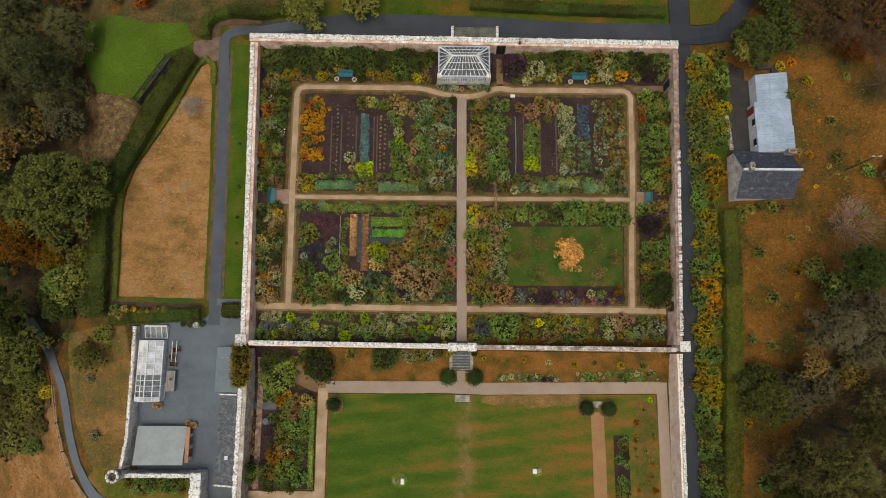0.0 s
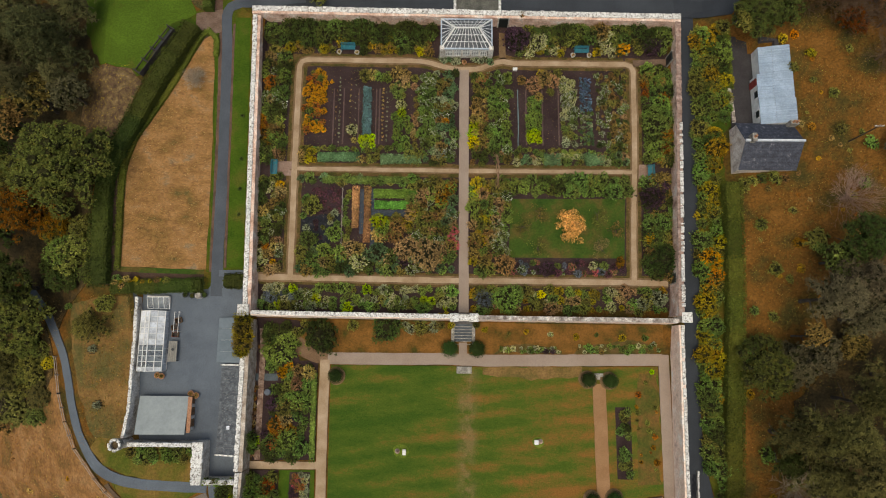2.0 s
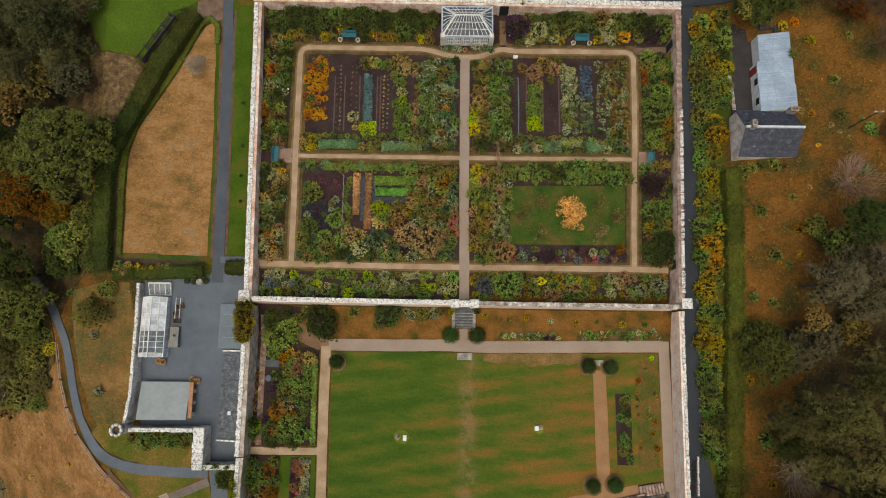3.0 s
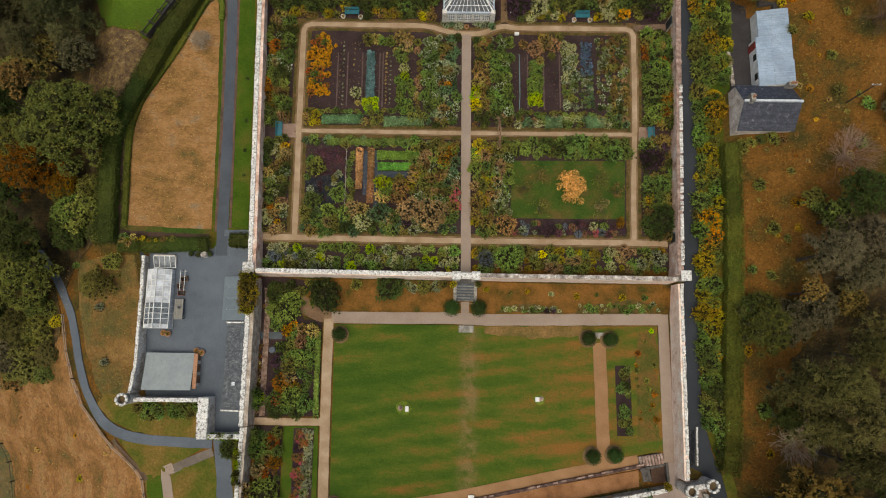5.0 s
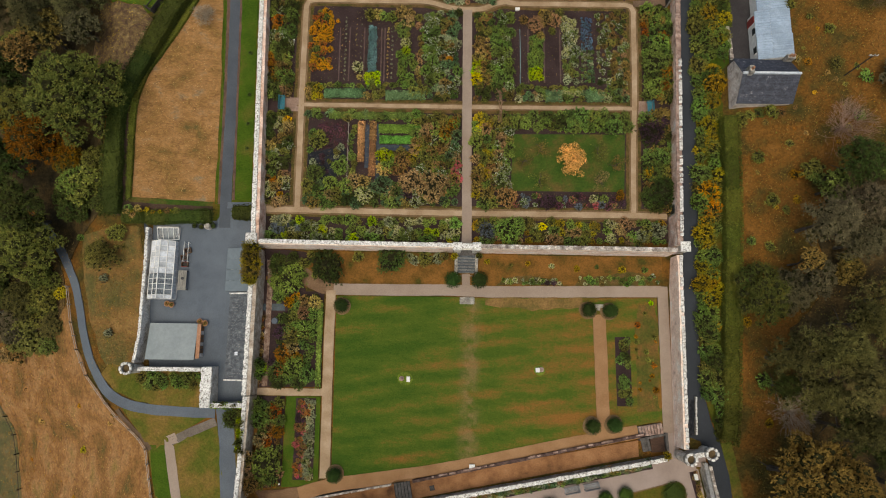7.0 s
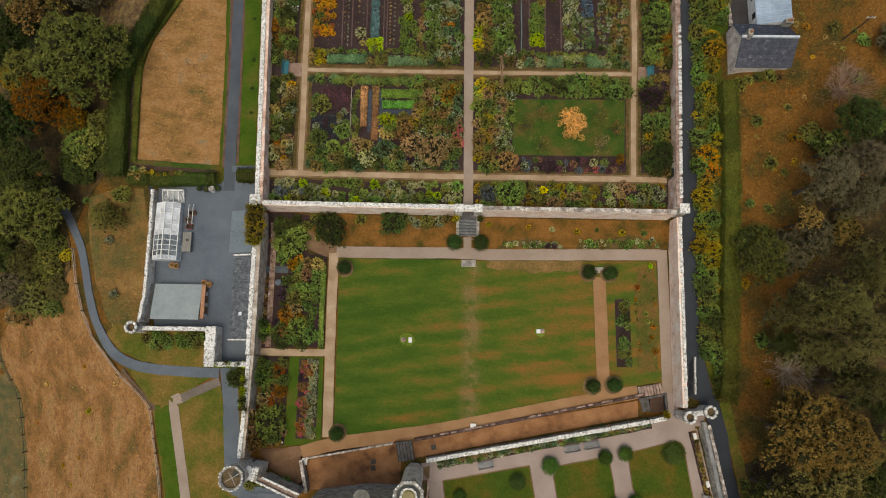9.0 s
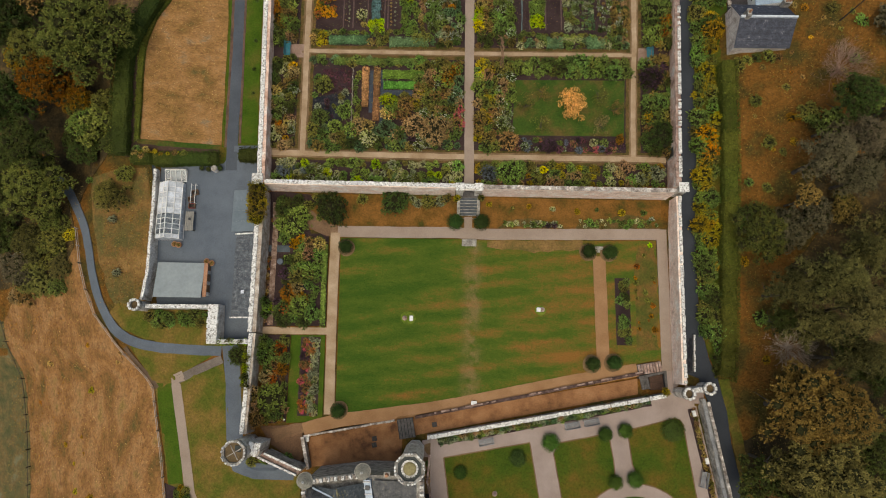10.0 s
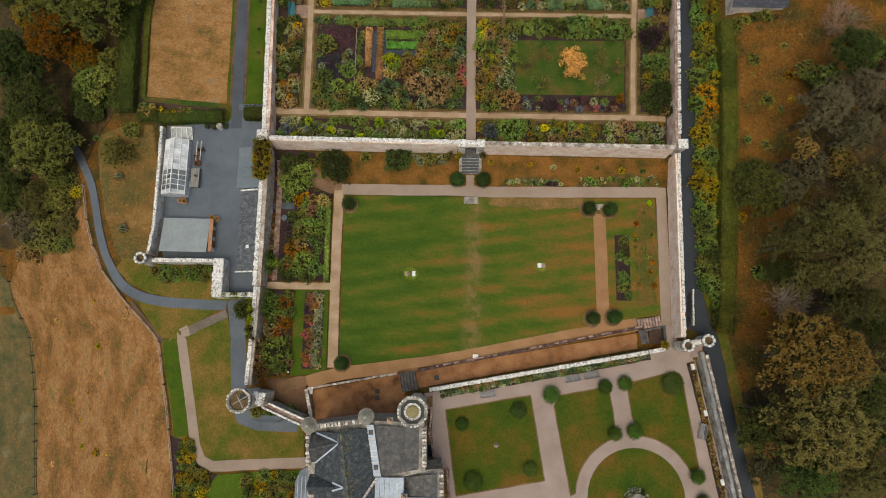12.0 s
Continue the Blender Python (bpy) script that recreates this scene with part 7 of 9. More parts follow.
fill(0.7, 3.4, 13.45, 14.15, 0.5, "grey bluegreen grey", 0.34, 0.45, 0.9)

# north-west quarter
fill(-19.1, -16.5, 4.4, 12.3, 0.66, "dahlia mid dahlia scarlet dahlia olive dahlia", 0.3, 0.48, 0.95, 0.97, "dahlia row")
row(-11.9, 10.4, -11.9, 4.4, 0.4, "teal", 0.33, 1.0, "strap")
row(-11.6, 10.4, -11.6, 4.4, 0.4, "teal", 0.33, 1.0, "strap")
row(-11.25, 10.4, -11.25, 4.4, 0.4, "teal", 0.33, 1.0, "strap")
fill(-12.4, -10.7, 2.9, 4.2, 0.5, "lime lime bright", 0.32, 0.42, 0.6, place="lettuce bed")
row(-9.7, 10.4, -9.7, 3.4, 0.5, "tan", 0.17, 0.6)
row(-9.2, 10.0, -9.2, 3.4, 0.6, "grey", 0.15, 0.6)
row(-14.9, 11.8, -14.9, 3.2, 0.55, "grey", 0.16, 0.5)
row(-15.3, 11.8, -15.3, 3.2, 0.7, "tan", 0.12, 0.5)
row(-13.6, 11.8, -13.6, 4.0, 0.7, "tan", 0.13, 0.5)
row(-13.0, 11.8, -13.0, 5.8, 0.8, "grey", 0.12, 0.5)
for x, y, r, k in ((-13.3, 4.9, 0.75, "cream"), (-13.0, 3.6, 0.45, "tan"), (-11.9, 11.7, 0.95, "olive"), (-11.0, 11.9, 0.8, "tan"), (-10.2, 11.6, 0.8, "bright"), (-9.2, 11.5, 0.8, "bright"), (-8.1, 11.9, 0.9, "tan"),
                   (-7.0, 12.0, 0.8, "tan"), (-7.5, 8.0, 0.75, "cream"), (-7.4, 7.1, 0.7, "lime"), (-15.9, 11.0, 0.3, "dahlia"), (-8.6, 10.4, 0.45, "tan")):
    plant(x, y, r, k, tall=0.9, place="garden bed")
fill(-8.5, -6.4, 2.8, 6.6, 0.7, "bright crop mid bright", 0.4, 0.6, 0.9)
fill(-8.2, -6.8, 8.8, 11.0, 0.7, "mid bright olive", 0.4, 0.6, 0.9)
fill(-6.2, -5.3, 3.6, 11.6, 0.8, "brown fawn olive brown", 0.35, 0.5, 0.8)
fill(-5.2, -3.4, 3.4, 12.2, 0.72, "white mid white mid bright white", 0.4, 0.6, 0.95)
fill(-3.4, -0.95, 0.8, 12.4, 0.8, "bluegreen mid grey olive brown white dark tan mid", 0.42, 0.66, 0.95)
fill(-6.8, -3.4, 0.8, 3.4, 0.8, "bluegreen dark mid bluegreen olive", 0.45, 0.65, 0.8)
for x, y, r, k in ((-2.2, 6.0, 0.55, "amber"), (-2.6, 2.0, 0.55, "amber"), (-7.5, 11.0, 0.95, "fawn"), (-1.2, 7.6, 0.45, "white"), (-1.5, 8.4, 0.5, "cream")):
    plant(x, y, r, k, tall=0.9, place="garden bed")
fill(-19.3, -7.0, 2.2, 2.9, 0.6, "olive mid olive bright", 0.3, 0.45, 0.7)
fill(-12.4, -9.9, 0.9, 1.8, 0.7, "tan olive brown", 0.35, 0.5, 0.8)
fill(-19.4, -17.6, 0.8, 2.4, 0.7, "olive gold tan", 0.4, 0.6, 0.8)

# north-east quarter
fill(0.95, 2.9, 0.9, 12.2, 0.68, "olive dark brown red olive dark brown tan", 0.32, 0.55, 0.95)
fill(2.9, 5.4, 2.4, 12.2, 0.76, "bright mid white bright mid bright", 0.42, 0.66, 0.95)
fill(3.5, 5.6, 0.9, 2.4, 0.76, "brown dark fawn", 0.42, 0.6, 0.9)
plant(1.2, 3.4, 0.9, "yellow", place="garden bed", tall=0.9)
plant(1.1, 4.6, 0.8, "lime", place="garden bed", tall=0.9)
plant(1.3, 5.6, 0.7, "lime", place="garden bed", tall=0.8)
fill(7.6, 9.1, 3.5, 5.2, 0.5, "lime lime", 0.34, 0.5, 0.6, place="lettuce bed")
fill(7.6, 9.1, 5.2, 9.2, 0.55, "bright mid bright", 0.34, 0.5, 0.8)
for x, y, r, k in ((8.4, 10.6, 1.15, "fawn"), (9.6, 11.3, 1.25, "tan"), (10.6, 11.0, 1.0, "fawn"), (9.3, 12.2, 0.6, "gold"), (11.2, 12.1, 0.7, "olive"), (10.4, 9.9, 0.6, "olive"), (9.0, 9.2, 0.6, "brown"), (7.0, 11.4, 0.7, "brown")):
    plant(x, y, r, k, tall=0.95, place="garden bed")
fill(11.8, 13.4, 6.8, 11.6, 0.6, "cream cream white", 0.36, 0.52, 0.9)
fill(11.8, 13.4, 3.2, 6.8, 0.6, "grey olive mid", 0.34, 0.5, 0.8)
fill(13.9, 15.4, 7.4, 11.8, 0.4, "blue blue", 0.16, 0.2, 0.9, place="cabbage bed", size="small")
fill(13.8, 15.5, 3.2, 7.6, 0.42, "bluegreen mid bluegreen grey", 0.17, 0.23, 0.9, place="cabbage bed", size="small")
fill(15.9, 17.6, 3.0, 12.2, 0.5, "white brown dark white olive brown white", 0.22, 0.36, 0.8, 0.9)
fill(17.6, 19.6, 2.4, 12.6, 0.6, "brown olive brown white olive fawn dark brown", 0.28, 0.46, 0.85)
fill(5.8, 19.4, 2.1, 2.8, 0.6, "mid olive bright olive", 0.28, 0.4, 0.7)
fill(5.8, 19.4, 0.9, 2.0, 0.7, "brown bluegreen olive cream bluegreen fawn mid", 0.36, 0.54, 0.8)
row(11.4, 1.8, 14.2, 1.8, 0.6, "cream", 0.45, 0.8, "mid", "flower row")

# south-west quarter
fill(-19.3, -6.6, -1.75, -0.85, 0.75, "mid olive mid bluegreen mid", 0.4, 0.58, 0.7)
fill(-6.5, -0.9, -12.0, -0.9, 0.84, "brown fawn mid olive bright white mid bluegreen brown fawn olive", 0.42, 0.74, 0.95)
fill(-14.0, -13.2, -9.6, -2.5, 0.6, "bright mid olive", 0.3, 0.42, 0.8)
fill(-10.4, -7.6, -8.4, -5.4, 0.85, "bright olive tan bright mid", 0.5, 0.75, 0.9)
fill(-19.2, -6.5, -12.2, -9.4, 0.9, "mid dark fawn olive bluegreen brown mid dark", 0.5, 0.82, 0.9)
fill(-19.2, -14.6, -9.2, -5.0, 0.8, "dark grey mid purple olive grey", 0.25, 0.45, 0.7, 0.55)
fill(-18.0, -14.4, -5.2, -2.1, 0.5, "maroon maroon purple maroon", 0.22, 0.3, 0.5, 1.0, place="bed of red leaved crop", size="small")
for x, y, r, k in ((-17.7, -4.4, 1.3, "olive"), (-17.9, -8.4, 1.3, "mid"), (-15.0, -7.6, 1.2, "bright"), (-14.2, -9.9, 1.1, "bright"), (-9.9, -9.9, 1.35, "bluegreen"), (-13.3, -9.4, 1.2, "fawn"), (-18.3, -3.7, 0.8, "mid"), (-16.1, -9.6, 1.1, "bright"), (-17.4, -10.8, 1.1, "mid"), (-11.9, -10.9, 1.1, "cream"), (-12.2, -9.4, 0.9, "tan"), (-4.0, -10.1, 1.8, "fawn"), (-6.4, -9.3, 1.6, "fawn"), (-4.5, -6.0, 1.25, "olive"), (-5.8, -5.2, 0.9, "gold"), (-7.6, -6.7, 1.15, "brown"),
                   (-2.5, -9.3, 1.0, "fawn"), (-1.1, -7.2, 0.75, "rose"), (-0.95, -8.1, 0.42, "white"), (-1.0, -9.0, 0.75, "rose"), (-1.4, -8.1, 0.65, "rose"), (-1.2, -9.8, 0.6, "rose"), (-1.2, -10.0, 0.5, "white"), (-6.6, -6.4, 1.0, "gold"), (-7.9, -7.9, 1.0, "brown"), (-9.6, -6.2, 1.1, "lime"), (-9.7, -7.4, 0.9, "bright"), (-1.7, -2.4, 0.9, "rust"), (-2.6, -3.4, 0.9, "rust"),
                   (-1.6, -5.9, 0.5, "yellow"), (-7.0, -11.2, 0.8, "purple"), (-8.6, -10.4, 1.0, "dark")):
    plant(x, y, r, k, tall=0.95, place="garden bed")

# south-east quarter
fill(0.95, 3.4, -12.2, -0.9, 0.84, "olive fawn mid bright olive gold mid brown", 0.45, 0.75, 0.95)
fill(3.4, 5.3, -10.0, -0.9, 0.74, "white mid bright white fawn olive", 0.42, 0.62, 0.95)
plant(1.2, -8.6, 0.6, "rose", place="garden bed", tall=0.9)
plant(2.6, -8.3, 0.5, "rose", place="garden bed", tall=0.9)
for x, y, r, k in ((1.6, -1.6, 0.9, "gold"), (1.4, -2.8, 0.7, "yellow"), (4.7, -11.1, 1.3, "tan"), (4.4, -1.2, 0.7, "mid"), (3.6, -10.0, 0.5, "pink")):
    plant(x, y, r, k, tall=0.95, place="garden bed")
fill(5.8, 19.2, -2.6, -0.9, 0.95, "dark mid bright mid mid olive", 0.55, 0.85, 0.9)
row(10.8, -2.75, 18.6, -2.75, 0.8, "bright", 0.36, 0.8)
fill(5.4, 18.8, -12.2, -10.6, 0.75, "purple maroon dark purple mid white pink maroon slate", 0.32, 0.5, 0.8)
plant(18.2, -10.6, 0.7, "rust", place="garden bed", tall=0.8)
plant(15.0, -11.1, 0.6, "cream", place="garden bed", tall=0.8)
plant(15.4, -11.9, 0.55, "rose", place="garden bed", tall=0.8)
young = []
for x, y, r, k in ((8.85, -5.2, 1.3, "brown"), (6.8, -6.7, 1.45, "olive"), (15.7, -5.7, 1.25, "olive"), (17.8, -7.0, 1.3, "brown"), (15.75, -9.0, 1.35, "fawn"), (8.7, -9.2, 1.4, "olive")):
    young.append((x, y, r, k))


# ---- trees ----
def limb(vs, fs, a, b, r0, r1, n=6):
    a, b = Vector(a), Vector(b)
    m = (b - a).to_track_quat("Z", "Y").to_matrix()
    base = len(vs)
    for p, r in ((a, r0), (b, r1)):
        for i in range(n):
            q = p + m @ Vector((r * math.cos(2 * math.pi * i / n), r * math.sin(2 * math.pi * i / n), 0))
            vs.append(tuple(q))
    for i in range(n):
        fs.append((base + i, base + (i + 1) % n, base + n + (i + 1) % n, base + n + i))


def trunk_mesh(seed, height, r, spread, limbs=7):
    rr = random.Random(seed)
    vs, fs = [], []
    p, lean = Vector((0, 0, -0.4)), Vector((rr.uniform(-0.06, 0.06), rr.uniform(-0.06, 0.06), 1))
    steps = 5
    for i in range(steps):
        q = p + lean * (height * 0.85 + 0.4) / steps + Vector((rr.uniform(-0.1, 0.1), rr.uniform(-0.1, 0.1), 0))
        limb(vs, fs, p, q, r * (1 - i / steps * 0.8), r * (1 - (i + 1) / steps * 0.8), 8)
        if i > 0:
            for k in range(max(1, limbs // 4)):
                a = rr.uniform(0, 2 * math.pi)
                mid = q + Vector((math.cos(a), math.sin(a), 0.5)) * spread * 0.4
                end = mid + Vector((math.cos(a + rr.uniform(-0.6, 0.6)), math.sin(a), 0.45)) * spread * 0.35
                limb(vs, fs, q, mid, r * 0.4, r * 0.22, 5)
                limb(vs, fs, mid, end, r * 0.22, r * 0.06, 4)
        p = q
    return vs, fs


def crown_lumps(seed, n, flat, rough, r0=0.17, r1=0.3, squash=0.75):
    """Lumps over the upper side of a rounded crown of radius 1, at uneven heights so that gaps stay between them."""
    rr = random.Random(seed)
    out = []
    for i in range(n):
        t = (i + 0.5) / n
        z = 1 - 1.15 * t
        a = 2.39996 * i + rr.uniform(-0.4, 0.4)
        s = math.sqrt(max(0, 1 - z * z)) * rr.uniform(1 - rough, 1.0 + 0.3 * rough) * 0.84
        out.append((s * math.cos(a), s * math.sin(a), flat * (0.72 * z + rr.uniform(-0.2, 0.1)), rr.uniform(r0, r1), squash))
    out.append((0, 0, -0.1 * flat, 0.5, flat * 0.8))
    return out


def bough_lumps(seed, boughs, flat):
    """Flattened lumps along drooping boughs that leave a stem at several heights."""
    rr = random.Random(seed)
    out = [(0, 0, 0.1 * flat, 0.34, flat)]
    for i in range(boughs):
        h = 1 - (i + 0.5) / boughs
        a = 2.39996 * i + rr.uniform(-0.5, 0.5)
        reach = (1 - 0.72 * h) * rr.uniform(0.7, 1.08)
        for k in range(4):
            d = reach * (0.3 + 0.22 * k)
            b = a + rr.uniform(-0.12, 0.12)
            out.append((d * math.cos(b), d * math.sin(b), flat * (1.05 * h - 0.2 - 0.1 * k * (1 - h)) + rr.uniform(-0.03, 0.03), rr.uniform(0.1, 0.16) * (1.15 - 0.12 * k), 0.45))
    return out


CROWN = {
    "broad": [foliage_mesh("crown_leaves", *sprays(200 + i, crown_lumps(i, 90, 0.8, 0.5, 0.1, 0.22, 0.65), 4000, 8, 0.055, 0.019, 0.5, 0.78)) for i in range(5)],
    "scrub": [foliage_mesh("crown_leaves", *sprays(230 + i, crown_lumps(10 + i, 40, 0.65, 0.55, 0.12, 0.27), 900, 8, 0.08, 0.042, 0.5, 0.75)) for i in range(4)],
    "pine": [foliage_mesh("crown_needles", *sprays(260 + i, bough_lumps(20 + i, 34, 0.85), 2100, 11, 0.12, 0.032, 0.2, 0.75, 0.12)) for i in range(4)],
    "airy": [foliage_mesh("crown_leaves", *clumps(290, crown_lumps(31 + i, 24 if i == 0 else 15, 0.6, 0.5 if i == 0 else 0.7), n, 0.05, 0.45, 0.2, stray=0.7)) for i, n in enumerate((2600, 620, 520))],
}


def tree(x, y, r, top, kind, shape="broad", label="", second="", name="tree"):
    """A tree: tapered trunk with limbs and a crown of many leaves; top is its height over the ground."""
    g = ground_z(x, y)
    ob = thing(name, label or f"{WORDS[kind]} tree with an uneven leafy crown", "tree", (x, y, g), rp.uniform(0, 360), "trees")
    ch = top - 0.85 * r if top > 1.6 * r else 0.45 * top
    vs, fs = trunk_mesh(int(x * 7 + y * 3), ch, 0.06 * r + 0.06, r)
    t = link_mesh("trunk", vs, fs, bark, ob)
    c = new("crown", rp.choice(CROWN[shape][1:] if name == "young_tree" else CROWN[shape][:1] if shape == "airy" else CROWN[shape]))
    c.parent = ob
    c.material_slots[0].link = "OBJECT"
    c.material_slots[0].material = LEAF[kind]
    zs = (top - ch) / (0.75 * 0.85)
    c.matrix_basis = pose(0, 0, ch) @ Matrix.Diagonal((r, r * rp.uniform(0.9, 1.1), max(zs, r * 0.6), 1))
    if second:
        c2 = new("branch_leaves", rp.choice(CROWN["scrub"]))
        c2.parent = ob
        c2.material_slots[0].link = "OBJECT"
        c2.material_slots[0].material = LEAF[second]
        a = rp.uniform(0, 6.28)
        c2.matrix_basis = pose(0.45 * r * math.cos(a), 0.45 * r * math.sin(a), ch + 0.2 * r) @ Matrix.Diagonal((0.6 * r, 0.6 * r, 0.55 * r, 1))
    return ob


# west side wood
for x, y, r, top, k, s, k2 in (
        (-43.6, -1.7, 5.1, 9.1, "turning", "broad", ""), (-48.9, -5.8, 3.6, 7.8, "copper", "broad", ""), (-46.3, -7.3, 1.9, 4.7, "copper", "broad", "turning"), (-50.8, -2.6, 2.9, 8.2, "turning", "broad", "copper"), (-50.3, -17.6, 4.1, 7.8, "turning", "broad", ""), (-51.1, -13.9, 3.3, 9.2, "dark", "broad", ""),
        (-44.2, -10.3, 2.8, 3.0, "olive", "scrub", "bright"), (-45.7, -13.2, 2.0, 3.3, "dark", "scrub", "mid"), (-43.0, -7.7, 1.7, 2.2, "olive", "scrub", ""), (-41.6, -12.7, 1.3, 1.6, "dark", "scrub", "olive"), (-41.8, -18.6, 2.4, 3.1, "olive", "pine", ""), (-40.2, -16.1, 1.2, 1.4, "olive", "scrub", ""),
        (-44.7, 7.4, 2.3, 5.4, "ash", "scrub", ""), (-49.2, 7.1, 2.7, 7.2, "brown", "scrub", ""), (-51.0, 4.3, 2.3, 8.4, "brown", "scrub", "olive"), (-47.3, 13.0, 4.7, 9.7, "conifer", "pine", ""), (-50.2, 18.6, 4.1, 10.7, "conifer", "pine", ""), (-44.5, 17.7, 3.0, 6.8, "conifer", "pine", ""), (-49.8, 8.0, 2.6, 9.3, "conifer", "pine", ""),
        (-53.1, -23.5, 2.4, 3.6, "olive_tree", "broad", ""), (-50.2, -23.5, 1.9, 2.2, "olive", "scrub", "turning"), (-52.9, -27.9, 2.3, 2.4, "olive_tree", "scrub", "ash"), (-49.2, -26.5, 1.5, 1.3, "olive_tree", "scrub", ""), (-55.1, -29.7, 1.7, 2.1, "brown", "scrub", "fawn"), (-49.7, -29.0, 1.2, 1.1, "mid", "scrub", ""), (-55.9, -26.4, 2.2, 2.6, "ash", "scrub", ""), (-50.5, -20.8, 1.7, 2.2, "turning", "broad", ""), (-48.0, -22.8, 0.9, 0.9, "gold", "scrub", ""), (-58.2, -22.3, 2.8, 3.6, "dark", "broad", ""),
        (-55.5, -17.5, 4.0, 8.0, "dark", "broad", ""), (-54.6, -8.0, 4.2, 8.5, "dark", "broad", ""), (-54.5, 2.0, 4.2, 9.0, "dark", "broad", "brown"), (-54.5, 11.5, 4.4, 10.0, "conifer", "pine", ""), (-57.0, 18.0, 5.0, 10.0, "conifer", "pine", ""), (-46.3, 9.2, 2.4, 6.4, "conifer", "pine", ""), (-52.4, 14.6, 3.2, 9.0, "conifer", "pine", ""), (-50.8, 23.4, 3.4, 8.0, "conifer", "pine", ""), (-55.6, 24.6, 4.2, 9.0, "conifer", "pine", ""), (-47.2, 24.2, 1.9, 3.4, "brown", "scrub", "fawn"), (-37.6, 22.8, 1.3, 1.8, "rust", "scrub", "brown"), (-41.0, 23.2, 1.1, 1.4, "olive", "scrub", ""), (-47.0, -11.6, 2.0, 3.4, "dark", "scrub", "")):
    tree(x, y, r, top, k, s, second=k2)
# north edge
for x, y, r, top, k, s, k2 in ((-18.8, 22.6, 3.2, 5.3, "olive", "pine", ""), (-12.0, 23.4, 2.2, 3.8, "olive", "scrub", ""), (-4.5, 28.5, 3.4, 6, "olive", "scrub", ""), (8.5, 27.5, 2.6, 4, "brown", "scrub", "olive"), (16, 28, 3.2, 5, "olive", "scrub", ""),
                               (33.24, 17.31, 3.0, 4.8, "dark", "broad", "olive"), (36.05, 18.24, 2.6, 4.5, "dark", "scrub", ""), (38.4, 19.2, 2.4, 4, "thicket", "scrub", ""), (43.2, 15.9, 1.6, 3.0, "crimson", "scrub", ""), (41.2, 19.8, 2.8, 4.2, "thicket", "scrub", ""), (46.6, 18.6, 3.2, 4.6, "thicket", "scrub", ""), (44.6, 22.6, 3.0, 4.4, "thicket", "scrub", "brown"), (-24, 27, 3, 5.5, "olive", "scrub", "gold"), (35.47, 22.35, 3, 5, "dark", "scrub", "")):
    tree(x, y, r, top, k, s, second=k2)
# east side wood
for x, y, r, top, k, s, k2 in (
        (32.8, -22.6, 3.4, 4.3, "turning", "broad", ""), (35.5, -22.2, 2.5, 4.1, "ash", "broad", ""), (37.1, -20.6, 2.5, 5.5, "ash", "scrub", ""), (36.4, -19.0, 1.4, 5.9, "brown", "scrub", ""), (31.7, -20.6, 1.6, 2.4, "dark", "scrub", "mid"),
        (37.5, -15.2, 3.3, 9.0, "ash", "pine", ""), (40.4, -13.7, 3.0, 9.3, "ash", "pine", ""), (40.4, -9.4, 2.6, 9.0, "dark", "broad", "mid"), (39.6, -11.0, 2.0, 5.1, "mid", "scrub", ""), (41.2, -17.2, 2.8, 6.9, "ash", "pine", ""), (38.9, -8.5, 1.5, 1.8, "olive", "scrub", "mid"), (41.6, -19.8, 1.8, 3.0, "brown", "scrub", "olive"),
        (35.8, -28.6, 3.9, 12.2, "pine", "pine", ""), (33.9, -29.3, 3.2, 8.7, "pine", "pine", ""), (37.3, -31.7, 3.6, 14.0, "pine", "pine", ""), (35.7, -33.0, 2.9, 9.1, "pine", "pine", ""), (40.1, -25.6, 2.9, 9.2, "pine", "pine", ""), (38.4, -36.1, 3.2, 11.2, "pine", "pine", ""), (33.9, -32.3, 2.0, 5.2, "dark", "pine", ""),
        (33.7, -41.4, 4.6, 12.1, "tan_tree", "broad", ""), (35.8, -41.8, 2.8, 12.8, "tan_tree", "broad", "olive_tree"), (33.9, -47.7, 4.6, 13.3, "olive_tree", "broad", ""), (31.6, -47.0, 2.3, 10.2, "olive_tree", "broad", ""), (40.6, -37.9, 2.8, 8.9, "dark", "pine", ""), (40.1, -34.9, 2.0, 4.9, "dark", "broad", ""), (30.9, -49.3, 2.6, 5.4, "dark", "scrub", "thicket"), (35.4, -53.4, 3.8, 6.5, "dark", "pine", ""), (39.1, -52.7, 3.6, 8.7, "pine", "pine", ""), (38.4, -45.2, 2.6, 11.6, "dark", "broad", ""), (31.8, -53.6, 1.6, 3.0, "ash", "scrub", ""),
        (44.5, -16.0, 3.4, 8.0, "ash", "pine", ""), (44.0, -23.0, 3.6, 8.5, "pine", "pine", ""), (44.5, -30.0, 4.0, 11.0, "pine", "pine", ""), (44.0, -42.0, 4.2, 11.0, "pine", "pine", ""), (43.0, -49.5, 4.2, 10.0, "dark", "pine", ""), (46.0, -9.0, 3.2, 7.0, "ash", "pine", ""), (38.0, -60.0, 4.0, 9.0, "dark", "pine", ""), (47.5, 1.5, 2.0, 2.6, "ash", "scrub", "")):
    tree(x, y, r, top, k, s, second=k2)
for x, y, r, k in young:
    tree(x, y, r, 1.9, k, "airy", "thin young tree with sparse yellowing leaves on grass", name="young_tree")
tree(12.45, -6.8, 1.75, 2.6, "orange", "airy", "small pale orange autumn tree on the grass square")


